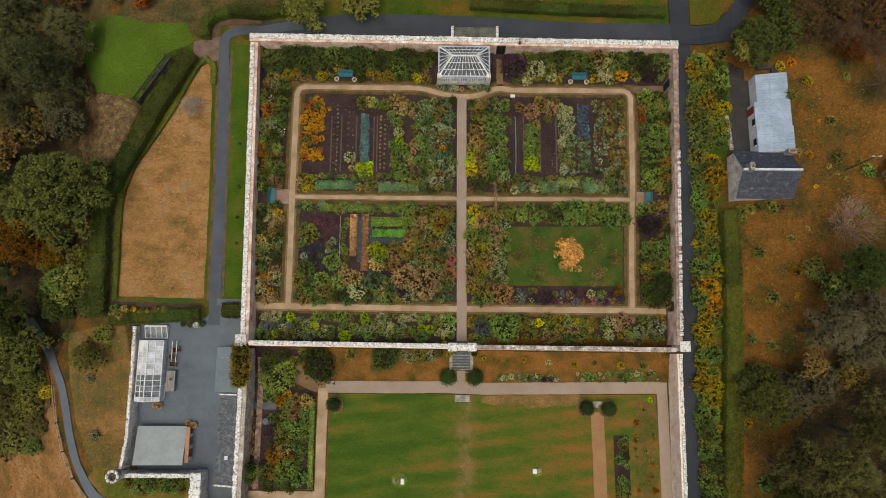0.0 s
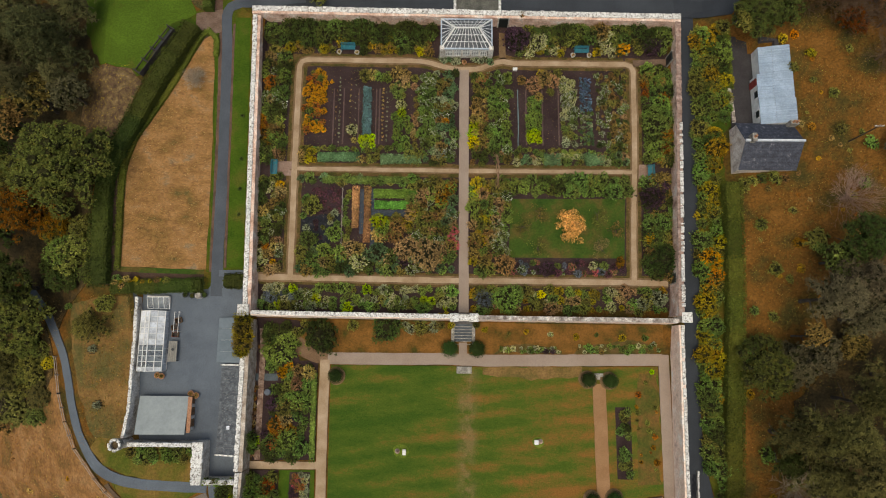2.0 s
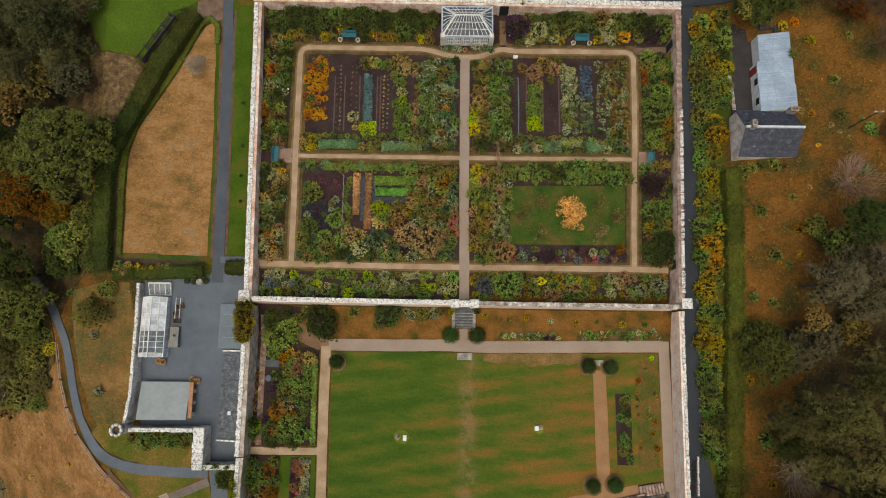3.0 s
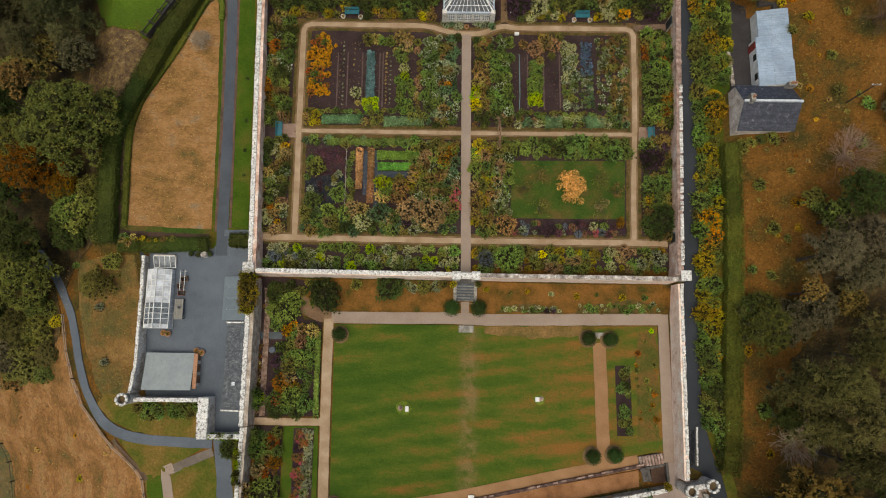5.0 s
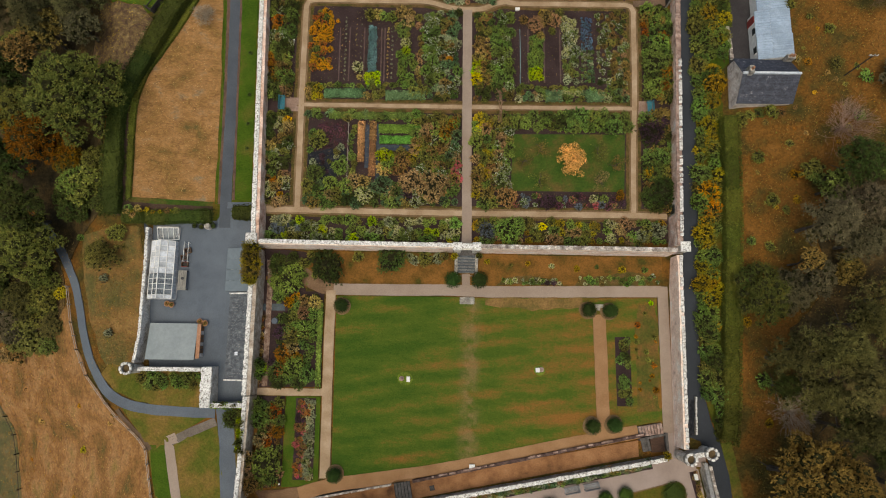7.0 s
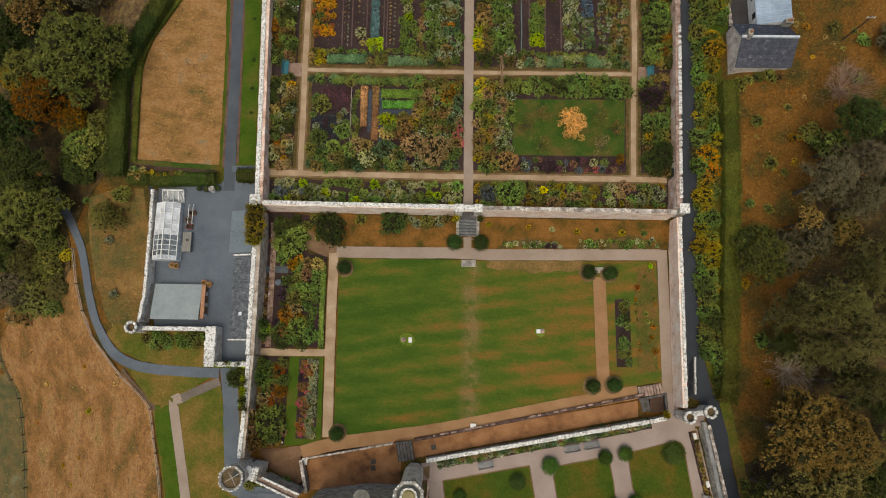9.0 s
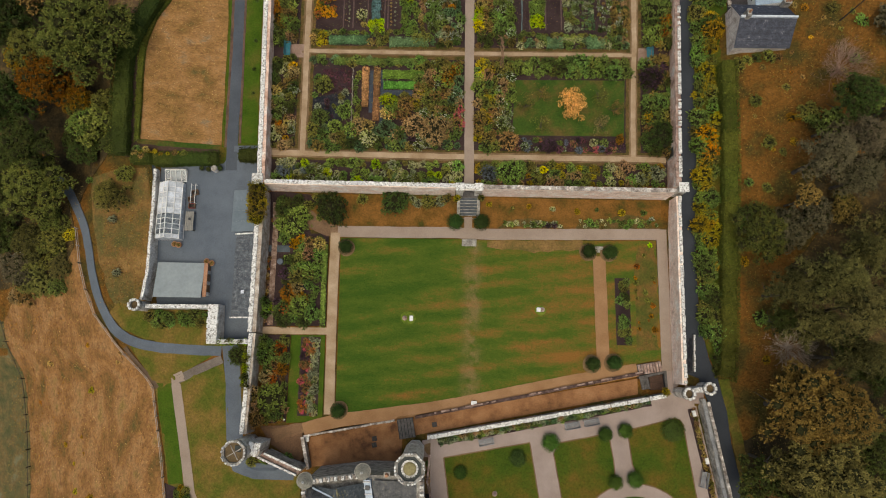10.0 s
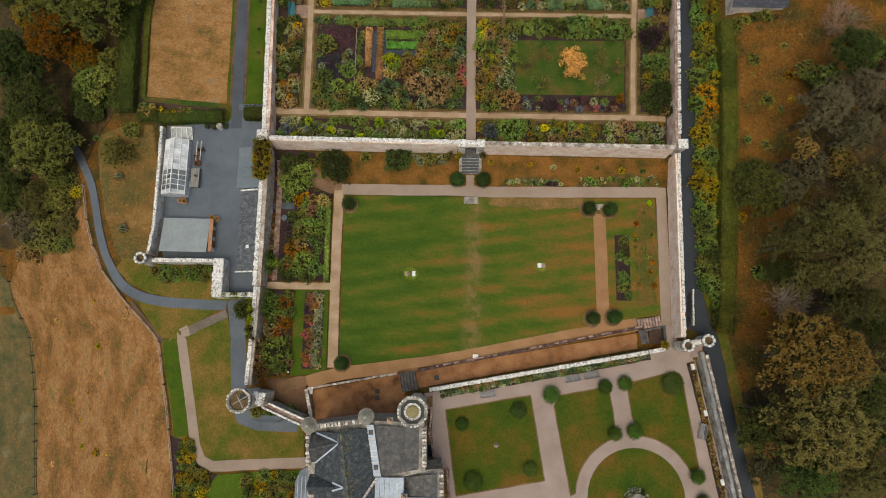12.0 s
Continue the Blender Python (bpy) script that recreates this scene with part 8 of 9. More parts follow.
def bare_tree(x, y, r, top, material, label, seed):
    """A leafless tree with many fine forking twigs."""
    g = ground_z(x, y)
    ob = thing("bare_tree", label, "tree", (x, y, g))
    rr = random.Random(seed)
    vs, fs = [], []
    limb(vs, fs, (0, 0, -0.3), (0, 0, top * 0.35), 0.14, 0.1, 7)
    link_mesh("trunk", vs, fs, material, ob)
    vs, fs = [], []

    def grow(p, d, length, rad, depth):
        q = p + d * length
        limb(vs, fs, p, q, rad, rad * 0.6, 3)
        if depth:
            for _ in range(3):
                e = (d + Vector((rr.uniform(-1, 1), rr.uniform(-1, 1), rr.uniform(-0.35, 0.6))) * 0.8).normalized()
                grow(q, e, length * rr.uniform(0.62, 0.85), rad * 0.62, depth - 1)
    for i in range(46):
        a = 2.4 * i
        e = rr.uniform(-0.05, 1.6)
        grow(Vector((0, 0, top * rr.uniform(0.22, 0.36))), Vector((math.cos(a), math.sin(a), e)).normalized(), r * rr.uniform(0.26, 0.42), 0.032, 3)
    link_mesh("branchwork", vs, fs, material, ob)


bare_tree(35.5, -35.0, 3.1, 3.6, surface("silver_twig", [(0.3, (0.3, 0.23, 0.18)), (0.7, (0.52, 0.43, 0.36))], 3, 9), "leafless pale grey tree with fine spreading twigs", 3)
reddish_twig = surface("reddish_twig", [(0.3, (0.24, 0.14, 0.1)), (0.7, (0.4, 0.27, 0.21))], 2, 9)
bare_tree(41.9, -3.9, 3.7, 3.8, reddish_twig, "leafless reddish shrub tree with fine twigs", 8)
brown_twig = surface("brown_twig", [(0.3, (0.1, 0.062, 0.036)), (0.7, (0.19, 0.12, 0.07))], 2, 9)
for i, (x, y, r) in enumerate(((38.6, 18.9, 2.9), (41.4, 18.6, 3.2), (43.4, 16.4, 2.8), (46.6, 15.6, 3.4), (46.2, 11.8, 2.6), (41.6, 22.0, 3.4), (45.8, 20.0, 3.4), (37.2, 22.6, 2.8))):
    bare_tree(x, y, r, 4.2, brown_twig, "leafless brown thicket tree with tangled twigs", 30 + i)
bare_tree(-31.6, 10.2, 1.5, 2.0, surface("grey_brown_twig", [(0.3, (0.34, 0.27, 0.19)), (0.7, (0.52, 0.43, 0.32))], 3, 9), "small leafless sapling with grey-brown twigs", 9)

# shrub belt and hedge along the east lane
fill(27.4, 31.0, 5.8, 17.4, 0.86, "mid bright olive gold mid bright dark olive", 0.6, 0.95, 0.9, place="shrub belt")
fill(27.1, 29.5, -15.0, 5.8, 1.05, "bright olive mid gold mid bright olive mid", 0.65, 1.05, 0.95, place="shrub belt")
fill(26.8, 28.8, -28.0, -15.0, 1.05, "mid bright olive mid gold bright mid", 0.65, 1.05, 0.95, place="shrub belt")
fill(26.9, 28.7, -34.2, -28.0, 1.0, "mid bright dark mid olive", 0.75, 1.1, 0.95, place="shrub belt")
fill(28.0, 29.4, -38.4, -34.2, 0.95, "mid bright dark mid olive", 0.6, 0.9, 0.95, place="shrub belt")
for x, y, r, k in ((29.3, 2.6, 1.6, "gold"), (28.9, 0.6, 1.3, "gold"), (29.4, 4.2, 1.2, "gold"), (28.3, -10.4, 1.6, "amber"), (28.6, -12.4, 1.5, "amber"), (28.1, -13.6, 1.1, "gold"), (27.9, -16.4, 0.9, "gold"), (28.4, -20.3, 1.2, "gold"), (29.0, -21.8, 1.0, "gold"), (28.6, -33.6, 1.6, "mid"), (29.2, 11.4, 1.2, "gold"), (30.2, 8.6, 1.0, "bright"), (30.9, -11.6, 0.8, "tan")):
    plant(x, y, r, k, place="shrub belt", tall=0.95)


def hedge(name, pts, width, height, kind, label, leaves=90):
    """A hedge along a line, in sections: a solid core with leaves all over its top and sides."""
    ob = thing(name, label, "hedge", (0, 0, 0))
    line = smooth_line(pts, 0.5)
    prof = [(-0.5, 0), (-0.5, 0.8), (-0.38, 0.97), (0, 1), (0.38, 0.97), (0.5, 0.8), (0.5, 0)]
    rng = np.random.default_rng(len(pts) * 17 + int(abs(pts[0][0]) * 10))
    m = len(prof)
    for first in range(0, len(line) - 1, 8):
        vs, fs, cs, ns = [], [], [], []
        last = min(first + 8, len(line) - 1)
        for i in range(first, last + 1):
            p = line[i]
            d = (line[min(i + 1, len(line) - 1)] - line[max(i - 1, 0)]).normalized()
            side = Vector((-d.y, d.x, 0))
            g = ground_z(p.x, p.y)
            bulge = 1 + 0.16 * noise.noise((p.x * 0.45, p.y * 0.45, 2))
            for u, h in prof:
                q = p + side * width * u * bulge * 0.92
                vs.append((q.x, q.y, g + height * h * 0.9 * (1 + 0.1 * noise.noise((p.x * 0.7, p.y * 0.7, u * 3))) - (0.3 if h == 0 else 0)))
            k = int(leaves * 0.5 * (width + height))
            u = rng.uniform(-0.56, 0.56, k)
            top = rng.random(k) < width / (width + 1.2 * height)
            u = np.where(top, u, np.sign(u) * rng.uniform(0.44, 0.58, k)) * bulge
            z = np.where(top, 0.97 + rng.normal(size=k) * 0.05, rng.uniform(0.05, 1.0, k))
            t = rng.uniform(0, 0.5, k)
            cs.append(np.stack([p.x + side.x * width * u + d.x * t, p.y + side.y * width * u + d.y * t, g + height * z], 1))
            ns.append(np.stack([np.where(top, 0, side.x * np.sign(u)), np.where(top, 0, side.y * np.sign(u)), np.where(top, 1.0, 0.35)], 1) + rng.normal(size=(k, 3)) * 0.55)
        rows_n = last - first + 1
        for i in range(rows_n - 1):
            for j in range(m - 1):
                fs.append((i * m + j, (i + 1) * m + j, (i + 1) * m + j + 1, i * m + j + 1))
        fs += [tuple(range(m)), tuple(range((rows_n - 1) * m + m - 1, (rows_n - 1) * m - 1, -1))]
        lv, lf = leaf_quads(rng, np.concatenate(cs), np.concatenate(ns), 0.1)
        base = len(vs)
        link_mesh("hedge_section", vs + [tuple(v) for v in lv.tolist()], fs + [tuple(f) for f in (lf + base).tolist()], LEAF[kind], ob)
    return ob


hedge("hedge", [(-32.0, 16.6), (-33.4, 13.9), (-34.95, 11.0), (-36.5, 7.6), (-37.9, 4.2), (-39.3, 1.3), (-40.3, -1.0), (-40.65, -3.8), (-40.6, -7.5), (-40.55, -13.9)], 1.95, 1.5, "hedge", "thick clipped green hedge round the dry field", 80)
hedge("border_hedge", [(-29.55, 13.4), (-29.6, 15.6), (-30.3, 16.3), (-31.2, 15.8), (-32.6, 12.8), (-34.3, 9.2), (-36.1, 5.9), (-37.6, 3.2), (-38.5, 0.6), (-38.9, -1.6), (-38.95, -6.0), (-38.9, -11.9)], 0.62, 0.45, "hedge_east", "low narrow green border hedge of the dry field", 90)
hedge("hedge", [(-39.35, -14.27), (-35, -14.0), (-29.9, -13.8)], 1.5, 1.1, "hedge", "clipped green hedge above the yard", 80)
hedge("hedge", [(-27.3, -13.3), (-24.9, -13.3)], 1.6, 1.2, "hedge", "short clipped green hedge by the lane", 80)
hedge("hedge", [(30.7, -1.7), (30.6, -12.5), (30.3, -21), (29.95, -28), (29.5, -36.3), (29.2, -38.4)], 1.75, 1.5, "hedge_east", "long clipped green hedge along the meadow", 110)
hedge("hedge", [(31.07, 16.84), (31, 13.19), (31.01, 10.03)], 0.9, 0.9, "hedge_east", "clipped olive hedge beside the cottage drive", 80)
hedge("hedge", [(-30.6, 18.95), (-30.65, 20.4), (-29.9, 21.7), (-28.2, 22.3), (-25.1, 22.8), (-22, 23.2), (-19, 23.6)], 1.15, 1.3, "hedge", "clipped dark green hedge at the lane corner", 80)
hedge("hedge", [(1, 24.4), (12, 23.8), (24.5, 23.4)], 1.2, 1.0, "hedge", "clipped green hedge along the lane", 80)
for pts, w, hh, k in (([(-17.2, 1.45), (-15, 1.5), (-12.7, 1.55)], 0.95, 0.55, "bluegreen"), ([(-9.8, 1.25), (-8, 1.3), (-5.5, 1.3)], 0.95, 0.55, "bluegreen"), ([(9.5, 1.4), (10.2, 1.4), (11.0, 1.4)], 1.2, 0.55, "bluegreen"), ([(14.5, 1.35), (15.2, 1.35), (16.1, 1.35)], 1.1, 0.55, "bluegreen"),
                      ([(-10.5, -2.85), (-8, -2.85), (-5.3, -2.85)], 0.95, 0.4, "crop"), ([(-10.4, -4.2), (-8, -4.2), (-5.4, -4.15)], 0.85, 0.4, "crop"), ([(-16.5, -1.25), (-12, -1.25), (-6.8, -1.25)], 0.7, 0.45, "mid")):
    hedge("crop_row", pts, w, hh, k, f"low {WORDS[k]} crop row in even lines", 170)
for pts in ([(-12.6, -6.9), (-12.6, -4.5), (-12.58, -2.5)], [(-11.25, -8.6), (-11.2, -5), (-11.2, -2.5)]):
    hedge("crop_row", pts, 0.68, 0.45, "stubble", "row of dry straw-coloured spent crop", 190)
hedge("bed_hedge", [(-17.0, -23.6), (-17.0, -28), (-16.95, -33.0)], 0.5, 0.5, "bright", "low bright green clipped hedge along a bed", 120)
for i in range(26):
    x = rp.uniform(-39.2, -33.6)
    plant(x, -14.0 + rp.uniform(-0.5, 0.75), rp.uniform(0.26, 0.5), rp.choice(["gold", "olive", "gold", "tan", "mid"]), lift=rp.uniform(0.5, 0.8), tall=0.7, place="clipped hedge")

# lower garden shrubs and flowers
for x, y, r in ((-4.3, -48.6, 0.4), (-4.3, -49.6, 0.35), (-4.3, -50.5, 0.45), (-2.3, -55.4, 0.4), (-2.3, -57.0, 0.35)):
    plant(x, y, r, rp.choice(["brown", "dark", "fawn"]), tall=0.8, place="strip by the castle wall")
for y in (1.07, -2.5, -5.5, 6.2):
    plant(-26.15, y, 0.3, "dark", place="mown grass strip", tall=0.7)
for x, y, r, k, tall in ((-16.3, -19.3, 2.35, "dark", 0.9), (-8.6, -18.4, 1.9, "dark", 0.75), (-21.0, -21.0, 2.0, "bright", 0.9), (-22.2, -18.6, 0.9, "dark", 0.9), (-20.4, -18.4, 0.9, "dark", 0.9), (-12.6, -18.2, 0.8, "olive", 0.7), (-4.8, -18.1, 0.9, "olive", 0.6), (-3.0, -18.2, 0.8, "olive", 0.6), (-6.4, -18.2, 0.7, "olive", 0.6), (-20.0, -20.0, 1.2, "bright", 0.9), (-22.0, -20.4, 0.9, "olive", 0.9), (-21.9, -22.5, 0.8, "mid", 0.8), (2.6, -18.4, 0.5, "gold", 0.5)):
    plant(x, y, r, k, tall=tall, place="bank under the wall")
fill(-7.8, -2.2, -18.8, -17.8, 0.8, "olive grey brown olive", 0.45, 0.65, 0.8, place="bank under the wall")
fill(-20.2, -17.6, -22.6, -17.8, 0.95, "dark mid olive mid", 0.45, 0.7, 0.9, 0.35, place="bank under the wall")
fill(-22.7, -21.0, -22.6, -17.8, 0.9, "dark mid bright dark", 0.5, 0.8, 0.9, place="bank under the wall")
fill(-22.0, -17.5, -33.0, -29.4, 1.0, "rust dark mid bright dark mid", 0.6, 0.95, 0.9, place="shrub bed")
fill(-20.6, -17.4, -29.2, -22.8, 0.95, "fawn tan mid brown bright olive mid", 0.55, 0.9, 0.9, place="shrub bed")
fill(-22.0, -20.2, -29.6, -24.8, 0.9, "dark olive purple dark mid", 0.45, 0.75, 0.8, 0.85, place="shrub bed")
fill(-25.2, -19.6, -48.9, -47.9, 0.8, "mid olive bright", 0.4, 0.6, 0.8, 0.8, place="turret foot")
fill(-22.4, -17.5, -23.2, -22.4, 0.9, "dark olive mid", 0.45, 0.7, 0.8, place="shrub bed")
fill(-24.0, -23.6, -33.0, -25.0, 0.5, "rust brown fawn", 0.22, 0.3, 0.7, place="wall foot bed")
for x, y, r, k in ((-20.8, -23.6, 0.8, "amber"), (-20.0, -23.0, 0.7, "amber"), (-18.6, -26.6, 1.1, "bright"), (-21.4, -31.2, 0.9, "rust"), (-19.7, -31.0, 1.4, "bright"), (-23.5, -31.2, 0.8, "lime"), (-21.3, -31.6, 0.8, "scarlet"), (-21.4, -30.2, 0.6, "amber"), (-22.4, -30.6, 0.6, "purple")):
    plant(x, y, r, k, place="shrub bed")
fill(-23.5, -20.9, -44.2, -34.7, 0.9, "fawn mid rust olive brown mid brown olive", 0.45, 0.75, 0.9, place="herb bed")
for x, y, r, k in ((-22.3, -41.6, 1.9, "bright"), (-21.9, -43.2, 1.2, "mid"), (-23.2, -37.0, 1.1, "bright"), (-23.4, -39.3, 0.8, "grey")):
    plant(x, y, r, k, place="herb bed")
fill(-19.25, -18.2, -43.4, -34.8, 0.52, "red scarlet rose red purple scarlet red", 0.26, 0.4, 0.8, place="flower bed")
fill(-18.2, -17.3, -43.4, -34.8, 0.55, "grey cream mid red grey bright scarlet grey", 0.26, 0.4, 0.8, place="flower bed")
fill(-19.2, -17.4, -43.5, -42.2, 0.55, "amber scarlet red", 0.22, 0.34, 0.8, place="flower bed")
fill(17.9, 19.1, -34.8, -27.5, 0.75, "grey mid olive dark mid", 0.3, 0.55, 0.7, 0.8, place="narrow bed")
fill(4.4, 11.4, -21.1, -20.4, 0.4, "white grey cream mid purple mid", 0.2, 0.32, 0.8, 0.9, place="flower strip")
fill(13.4, 22.3, -21.1, -20.1, 0.5, "mid cream bright bright mid brown", 0.22, 0.36, 0.8, 0.8, place="flower strip")
for x, y, r, k in ((5.4, -18.9, 0.3, "olive"), (7.4, -18.7, 0.4, "gold"), (10.2, -19.0, 0.45, "cream"), (13.2, -19.2, 0.5, "gold"), (15.6, -19.0, 0.35, "dark"), (18.6, -19.3, 0.5, "gold"), (21.2, -19.3, 0.5, "bright"), (22.3, -20.0, 0.4, "white"), (22.9, -20.7, 0.35, "white"), (22.0, -23.2, 0.35, "lime"), (21.2, -24.4, 0.3, "olive")):
    plant(x, y, r, k, place="grass bank", tall=0.9)
fill(19.9, 22.5, -35.4, -25.6, 0.9, "olive rust olive", 0.2, 0.35, 0.6, 0.5, place="patch of long grass")
for i in range(56):
    x = lerp(-3.2, 21.0, (i + 0.5) / 56)
    plant(x, south_wall_y(x) - 0.7 + rp.uniform(-0.2, 0.15), rp.uniform(0.42, 0.58), rp.choice(["mid", "bluegreen", "grey", "olive", "fawn"]), tall=0.9, place="bed at the wall foot")
    plant(x + 0.2, south_wall_y(x) - 1.05 + rp.uniform(-0.12, 0.12), rp.uniform(0.3, 0.42), rp.choice(["mid", "bluegreen", "grey", "bright"]), tall=0.8, place="bed at the wall foot")
for i in range(40):
    t = (i + 0.5) / 40
    plant(lerp(26.0, 29.4, t) + rp.uniform(-0.15, 0.15), lerp(-42.2, -60, t), rp.uniform(0.26, 0.42), rp.choice(["olive", "brown", "fawn", "brown", "tan"]), tall=0.9, place="bed at the wall foot")


def topiary(x, y, r, h=1.9, kind="topiary", size="clipped"):
    ob = plant(x, y, r, kind, size, 1.0, name="topiary_yew", label="round clipped dark green yew standing at a path")
    ob.matrix_basis = pose(x, y, ground_z(x, y) - 0.02, 0, 0, rp.uniform(0, 360)) @ Matrix.Diagonal((r, r, h / 1.37, 1))
    tagged(ob, "", "topiary", "clipped yews")


for x, y, r in ((-14.5, -23.9, 0.95), (14.5, -24.1, 0.95), (17.0, -24.2, 0.95), (14.6, -37.3, 0.95), (17.1, -37.1, 0.95), (-14.6, -42.9, 0.95), (-1.45, -20.75, 1.08), (1.7, -20.75, 1.08)):
    topiary(x, y, r, 2.0)
    if abs(x) > 5:
        sheet("yew_ring", [(x + 1.05 * math.cos(a * 0.3927), y + 1.05 * math.sin(a * 0.3927)) for a in range(16)], 0.135, path_earth, "bare earth ring round a clipped yew", ragged=0.12)
for x, y, r in ((9.6, -46.1, 1.12), (15.8, -45.1, 0.92), (18.1, -44.7, 0.95), (16.8, -50.3, 0.92), (19.0, -50.0, 1.0), (25.9, -54.8, 0.95), (26.4, -57.5, 0.9)):
    topiary(x, y, r, 1.5, "box")
for x, y, r, k in ((5.9, -47.9, 1.05, "topiary"), (0.7, -55.7, 1.2, "box"), (7.1, -54.3, 0.95, "box"), (-0.6, -49.5, 0.85, "box")):
    topiary(x, y, r, 0.9, k)
topiary(23.6, -44.6, 1.45, 0.9, "hedge")
for i in range(14):
    a = 2 * math.pi * i / 14
    plant(19.1 + 1.2 * math.cos(a), -57.6 + 1.2 * math.sin(a), 0.4, rp.choice(["dark", "grey", "white"]), place="round flower bed", tall=0.9)

# creepers over walls, plants round the castle and yard
def creeper(x, y, z, r, kind, tall, label):
    ob = plant(x, y, r, kind, "large" if r > 0.8 else "mid", tall, name="creeper", label=label, z=z)
    tagged(ob, "", "creeper", "creepers")


for y, r in ((-17.7, 1.1), (-18.5, 1.25), (-19.3, 1.35), (-20.2, 1.3), (-21.1, 1.0)):
    creeper(-24.5, y, 0.45, r, "tan_tree" if y in (-18.5, -20.2) else "gold", 1.5, "golden green creeper heaped over the wall top")
for i in range(8):
    creeper(-28.0 + 0.45 * i, -35.35, -0.9, 0.45, ("lime", "mid", "olive")[i % 3], 2.4, "yellow-green creeper over a low wall")
for i in range(9):
    creeper(-24.85 - 0.12 * (i % 2), -36.2 - i * 0.5, -1.5, 0.62, ("olive", "lime", "olive")[i % 3], 3.0, "green creeper climbing the wall")
for i, y in enumerate((-30.6, -31.3, -32.0, -35.0, -35.8, -36.6, -37.4)):
    creeper(-23.5, y, -2.2, 0.6, ("mid", "bright", "mid")[i % 3], 2.8, "green ivy climbing the inner face of the wall")
creeper(-26.4, -36.9, -2.2, 1.35, "dark", 0.95, "dark green bush against the wall")
for x, y, r in ((-23.6, -44.0, 0.9), (-24.2, -43.4, 0.8)):
    creeper(x, y, -2.0, r, "brown", 1.8, "brown leafless creeper over the wall end")
for i, y in enumerate((-40.6, -41.3, -42.0, -42.7, -43.5)):
    creeper(-24.3 + 0.15 * (i % 2), y, -1.3, 0.7, ("fawn", "brown", "fawn")[i % 3], 1.7, "pinkish brown leafless creeper over the wall")
creeper(22.5, -40.2, -1.2, 0.5, "gold", 2.2, "yellow creeper over the wall corner")
for x, z, k in ((-1.3, -0.9, "gold"), (1.6, -1.0, "olive"), (-2.3, -0.6, "olive")):
    creeper(x, -18.1, z, 0.5, k, 2.0, "yellow-green creeper climbing beside the steps")
creeper(-1.9, -17.0, 1.1, 0.45, "gold", 1.6, "yellow creeper over the wall coping")
creeper(-2.7, -17.1, 1.2, 0.35, "gold", 1.4, "yellow creeper over the wall coping")
creeper(6.9, 18.9, 1.7, 0.5, "rust", 1.1, "rust red creeper over the wall coping")
rq = random.Random(21)
for i in range(16):
    y = rq.uniform(-58, -34)
    x = rq.uniform(-55, -41)
    plant(x, y, rq.uniform(0.25, 0.55), rq.choice(["gold", "fern", "tan", "fern", "straw"]), tall=0.3, place="rough field")
fill(-37.4, -29.9, -33.7, -31.9, 0.85, "mid olive mid bright fawn", 0.5, 0.8, 0.85, 0.9, place="slope under the yard wall")
fill(-33.6, -31.6, -59.4, -51.8, 0.75, "gold olive mid gold olive mid gold", 0.4, 0.65, 0.9, place="castle border")
fill(-31.8, -29.4, -59.4, -55.4, 0.8, "olive gold mid gold", 0.4, 0.7, 0.9, place="castle border")
fill(-25.4, -19.4, -58.0, -55.4, 1.0, "gold olive mid olive gold", 0.5, 0.8, 0.9, place="castle border")
fill(-46.3, -44.6, -16.5, -10, 1.4, "bright gold mid", 0.5, 0.9, 0.9, 0.8, place="wood edge")
fill(-54, -48.8, -27, -21, 1.5, "dark olive rust dark turning", 0.6, 1.0, 0.9, 0.7, place="wood edge")
fill(31.6, 37.0, -2.2, -1.0, 1.1, "brown mid dark olive", 0.5, 0.8, 0.7, 0.8, place="foot of the cottage wall")
for x, y, r, k in ((44.19, -2.12, 0.8, "bright"), (41.7, 8.25, 0.8, "olive"), (42.26, 3.97, 0.9, "olive"), (45.31, 2.21, 0.9, "bright"), (34.94, -11.57, 1.0, "olive"), (33.65, -6.58, 0.9, "olive"), (37.39, -8.73, 0.7, "rust"), (32.58, -16.26, 0.7, "mid"), (34.64, -16.89, 0.7, "olive"), (33.2, -31.8, 0.9, "bright"), (33.8, -36.6, 0.6, "gold"), (31.79, -25.41, 0.7, "gold"), (37.8, 11.51, 0.8, "olive"), (39.6, 13.08, 0.7, "gold"), (38.02, 15.36, 0.6, "amber"), (36.81, 15, 0.7, "gold")):
    plant(x, y, r, k, place="rough meadow", tall=0.7)
for i in range(46):
    x, y = rp.uniform(32.5, 45), rp.uniform(-17, 14.5)
    if x > 37.8 or y < -1.5:
        plant(x, y, rp.uniform(0.25, 0.6), rp.choice(["fern", "olive", "tan", "fern", "fern", "brown"]), tall=0.3, place="rough meadow")


def tufts(name, label, area, n, material_key, size, seed, keep=None):
    """Tufts of grass blades over an area, joined as one."""
    rng = np.random.default_rng(seed)
    x0, x1, y0, y1 = area
    pts = [(x, y) for x, y in zip(rng.uniform(x0, x1, n), rng.uniform(y0, y1, n)) if keep is None or keep(x, y)]
    c = np.array([(x, y, ground_z(x, y) + 0.1) for x, y in pts])
    nrm = rng.normal(size=(len(c), 3)) * np.array([0.8, 0.8, 0.3]) + np.array([0, 0, 0.35])
    vs, fs = leaf_quads(rng, c, nrm, size, 0.3)
    ob = link_mesh(name, vs.tolist(), fs.tolist(), LEAF[material_key])
    return tagged(ob, label, "grass", kind="stuff")


def in_field(x, y):
    return x < -30.2 and -11.7 < y < 14.5 and x > lerp(-38.6, -31.9, y / 14.5) + 0.25


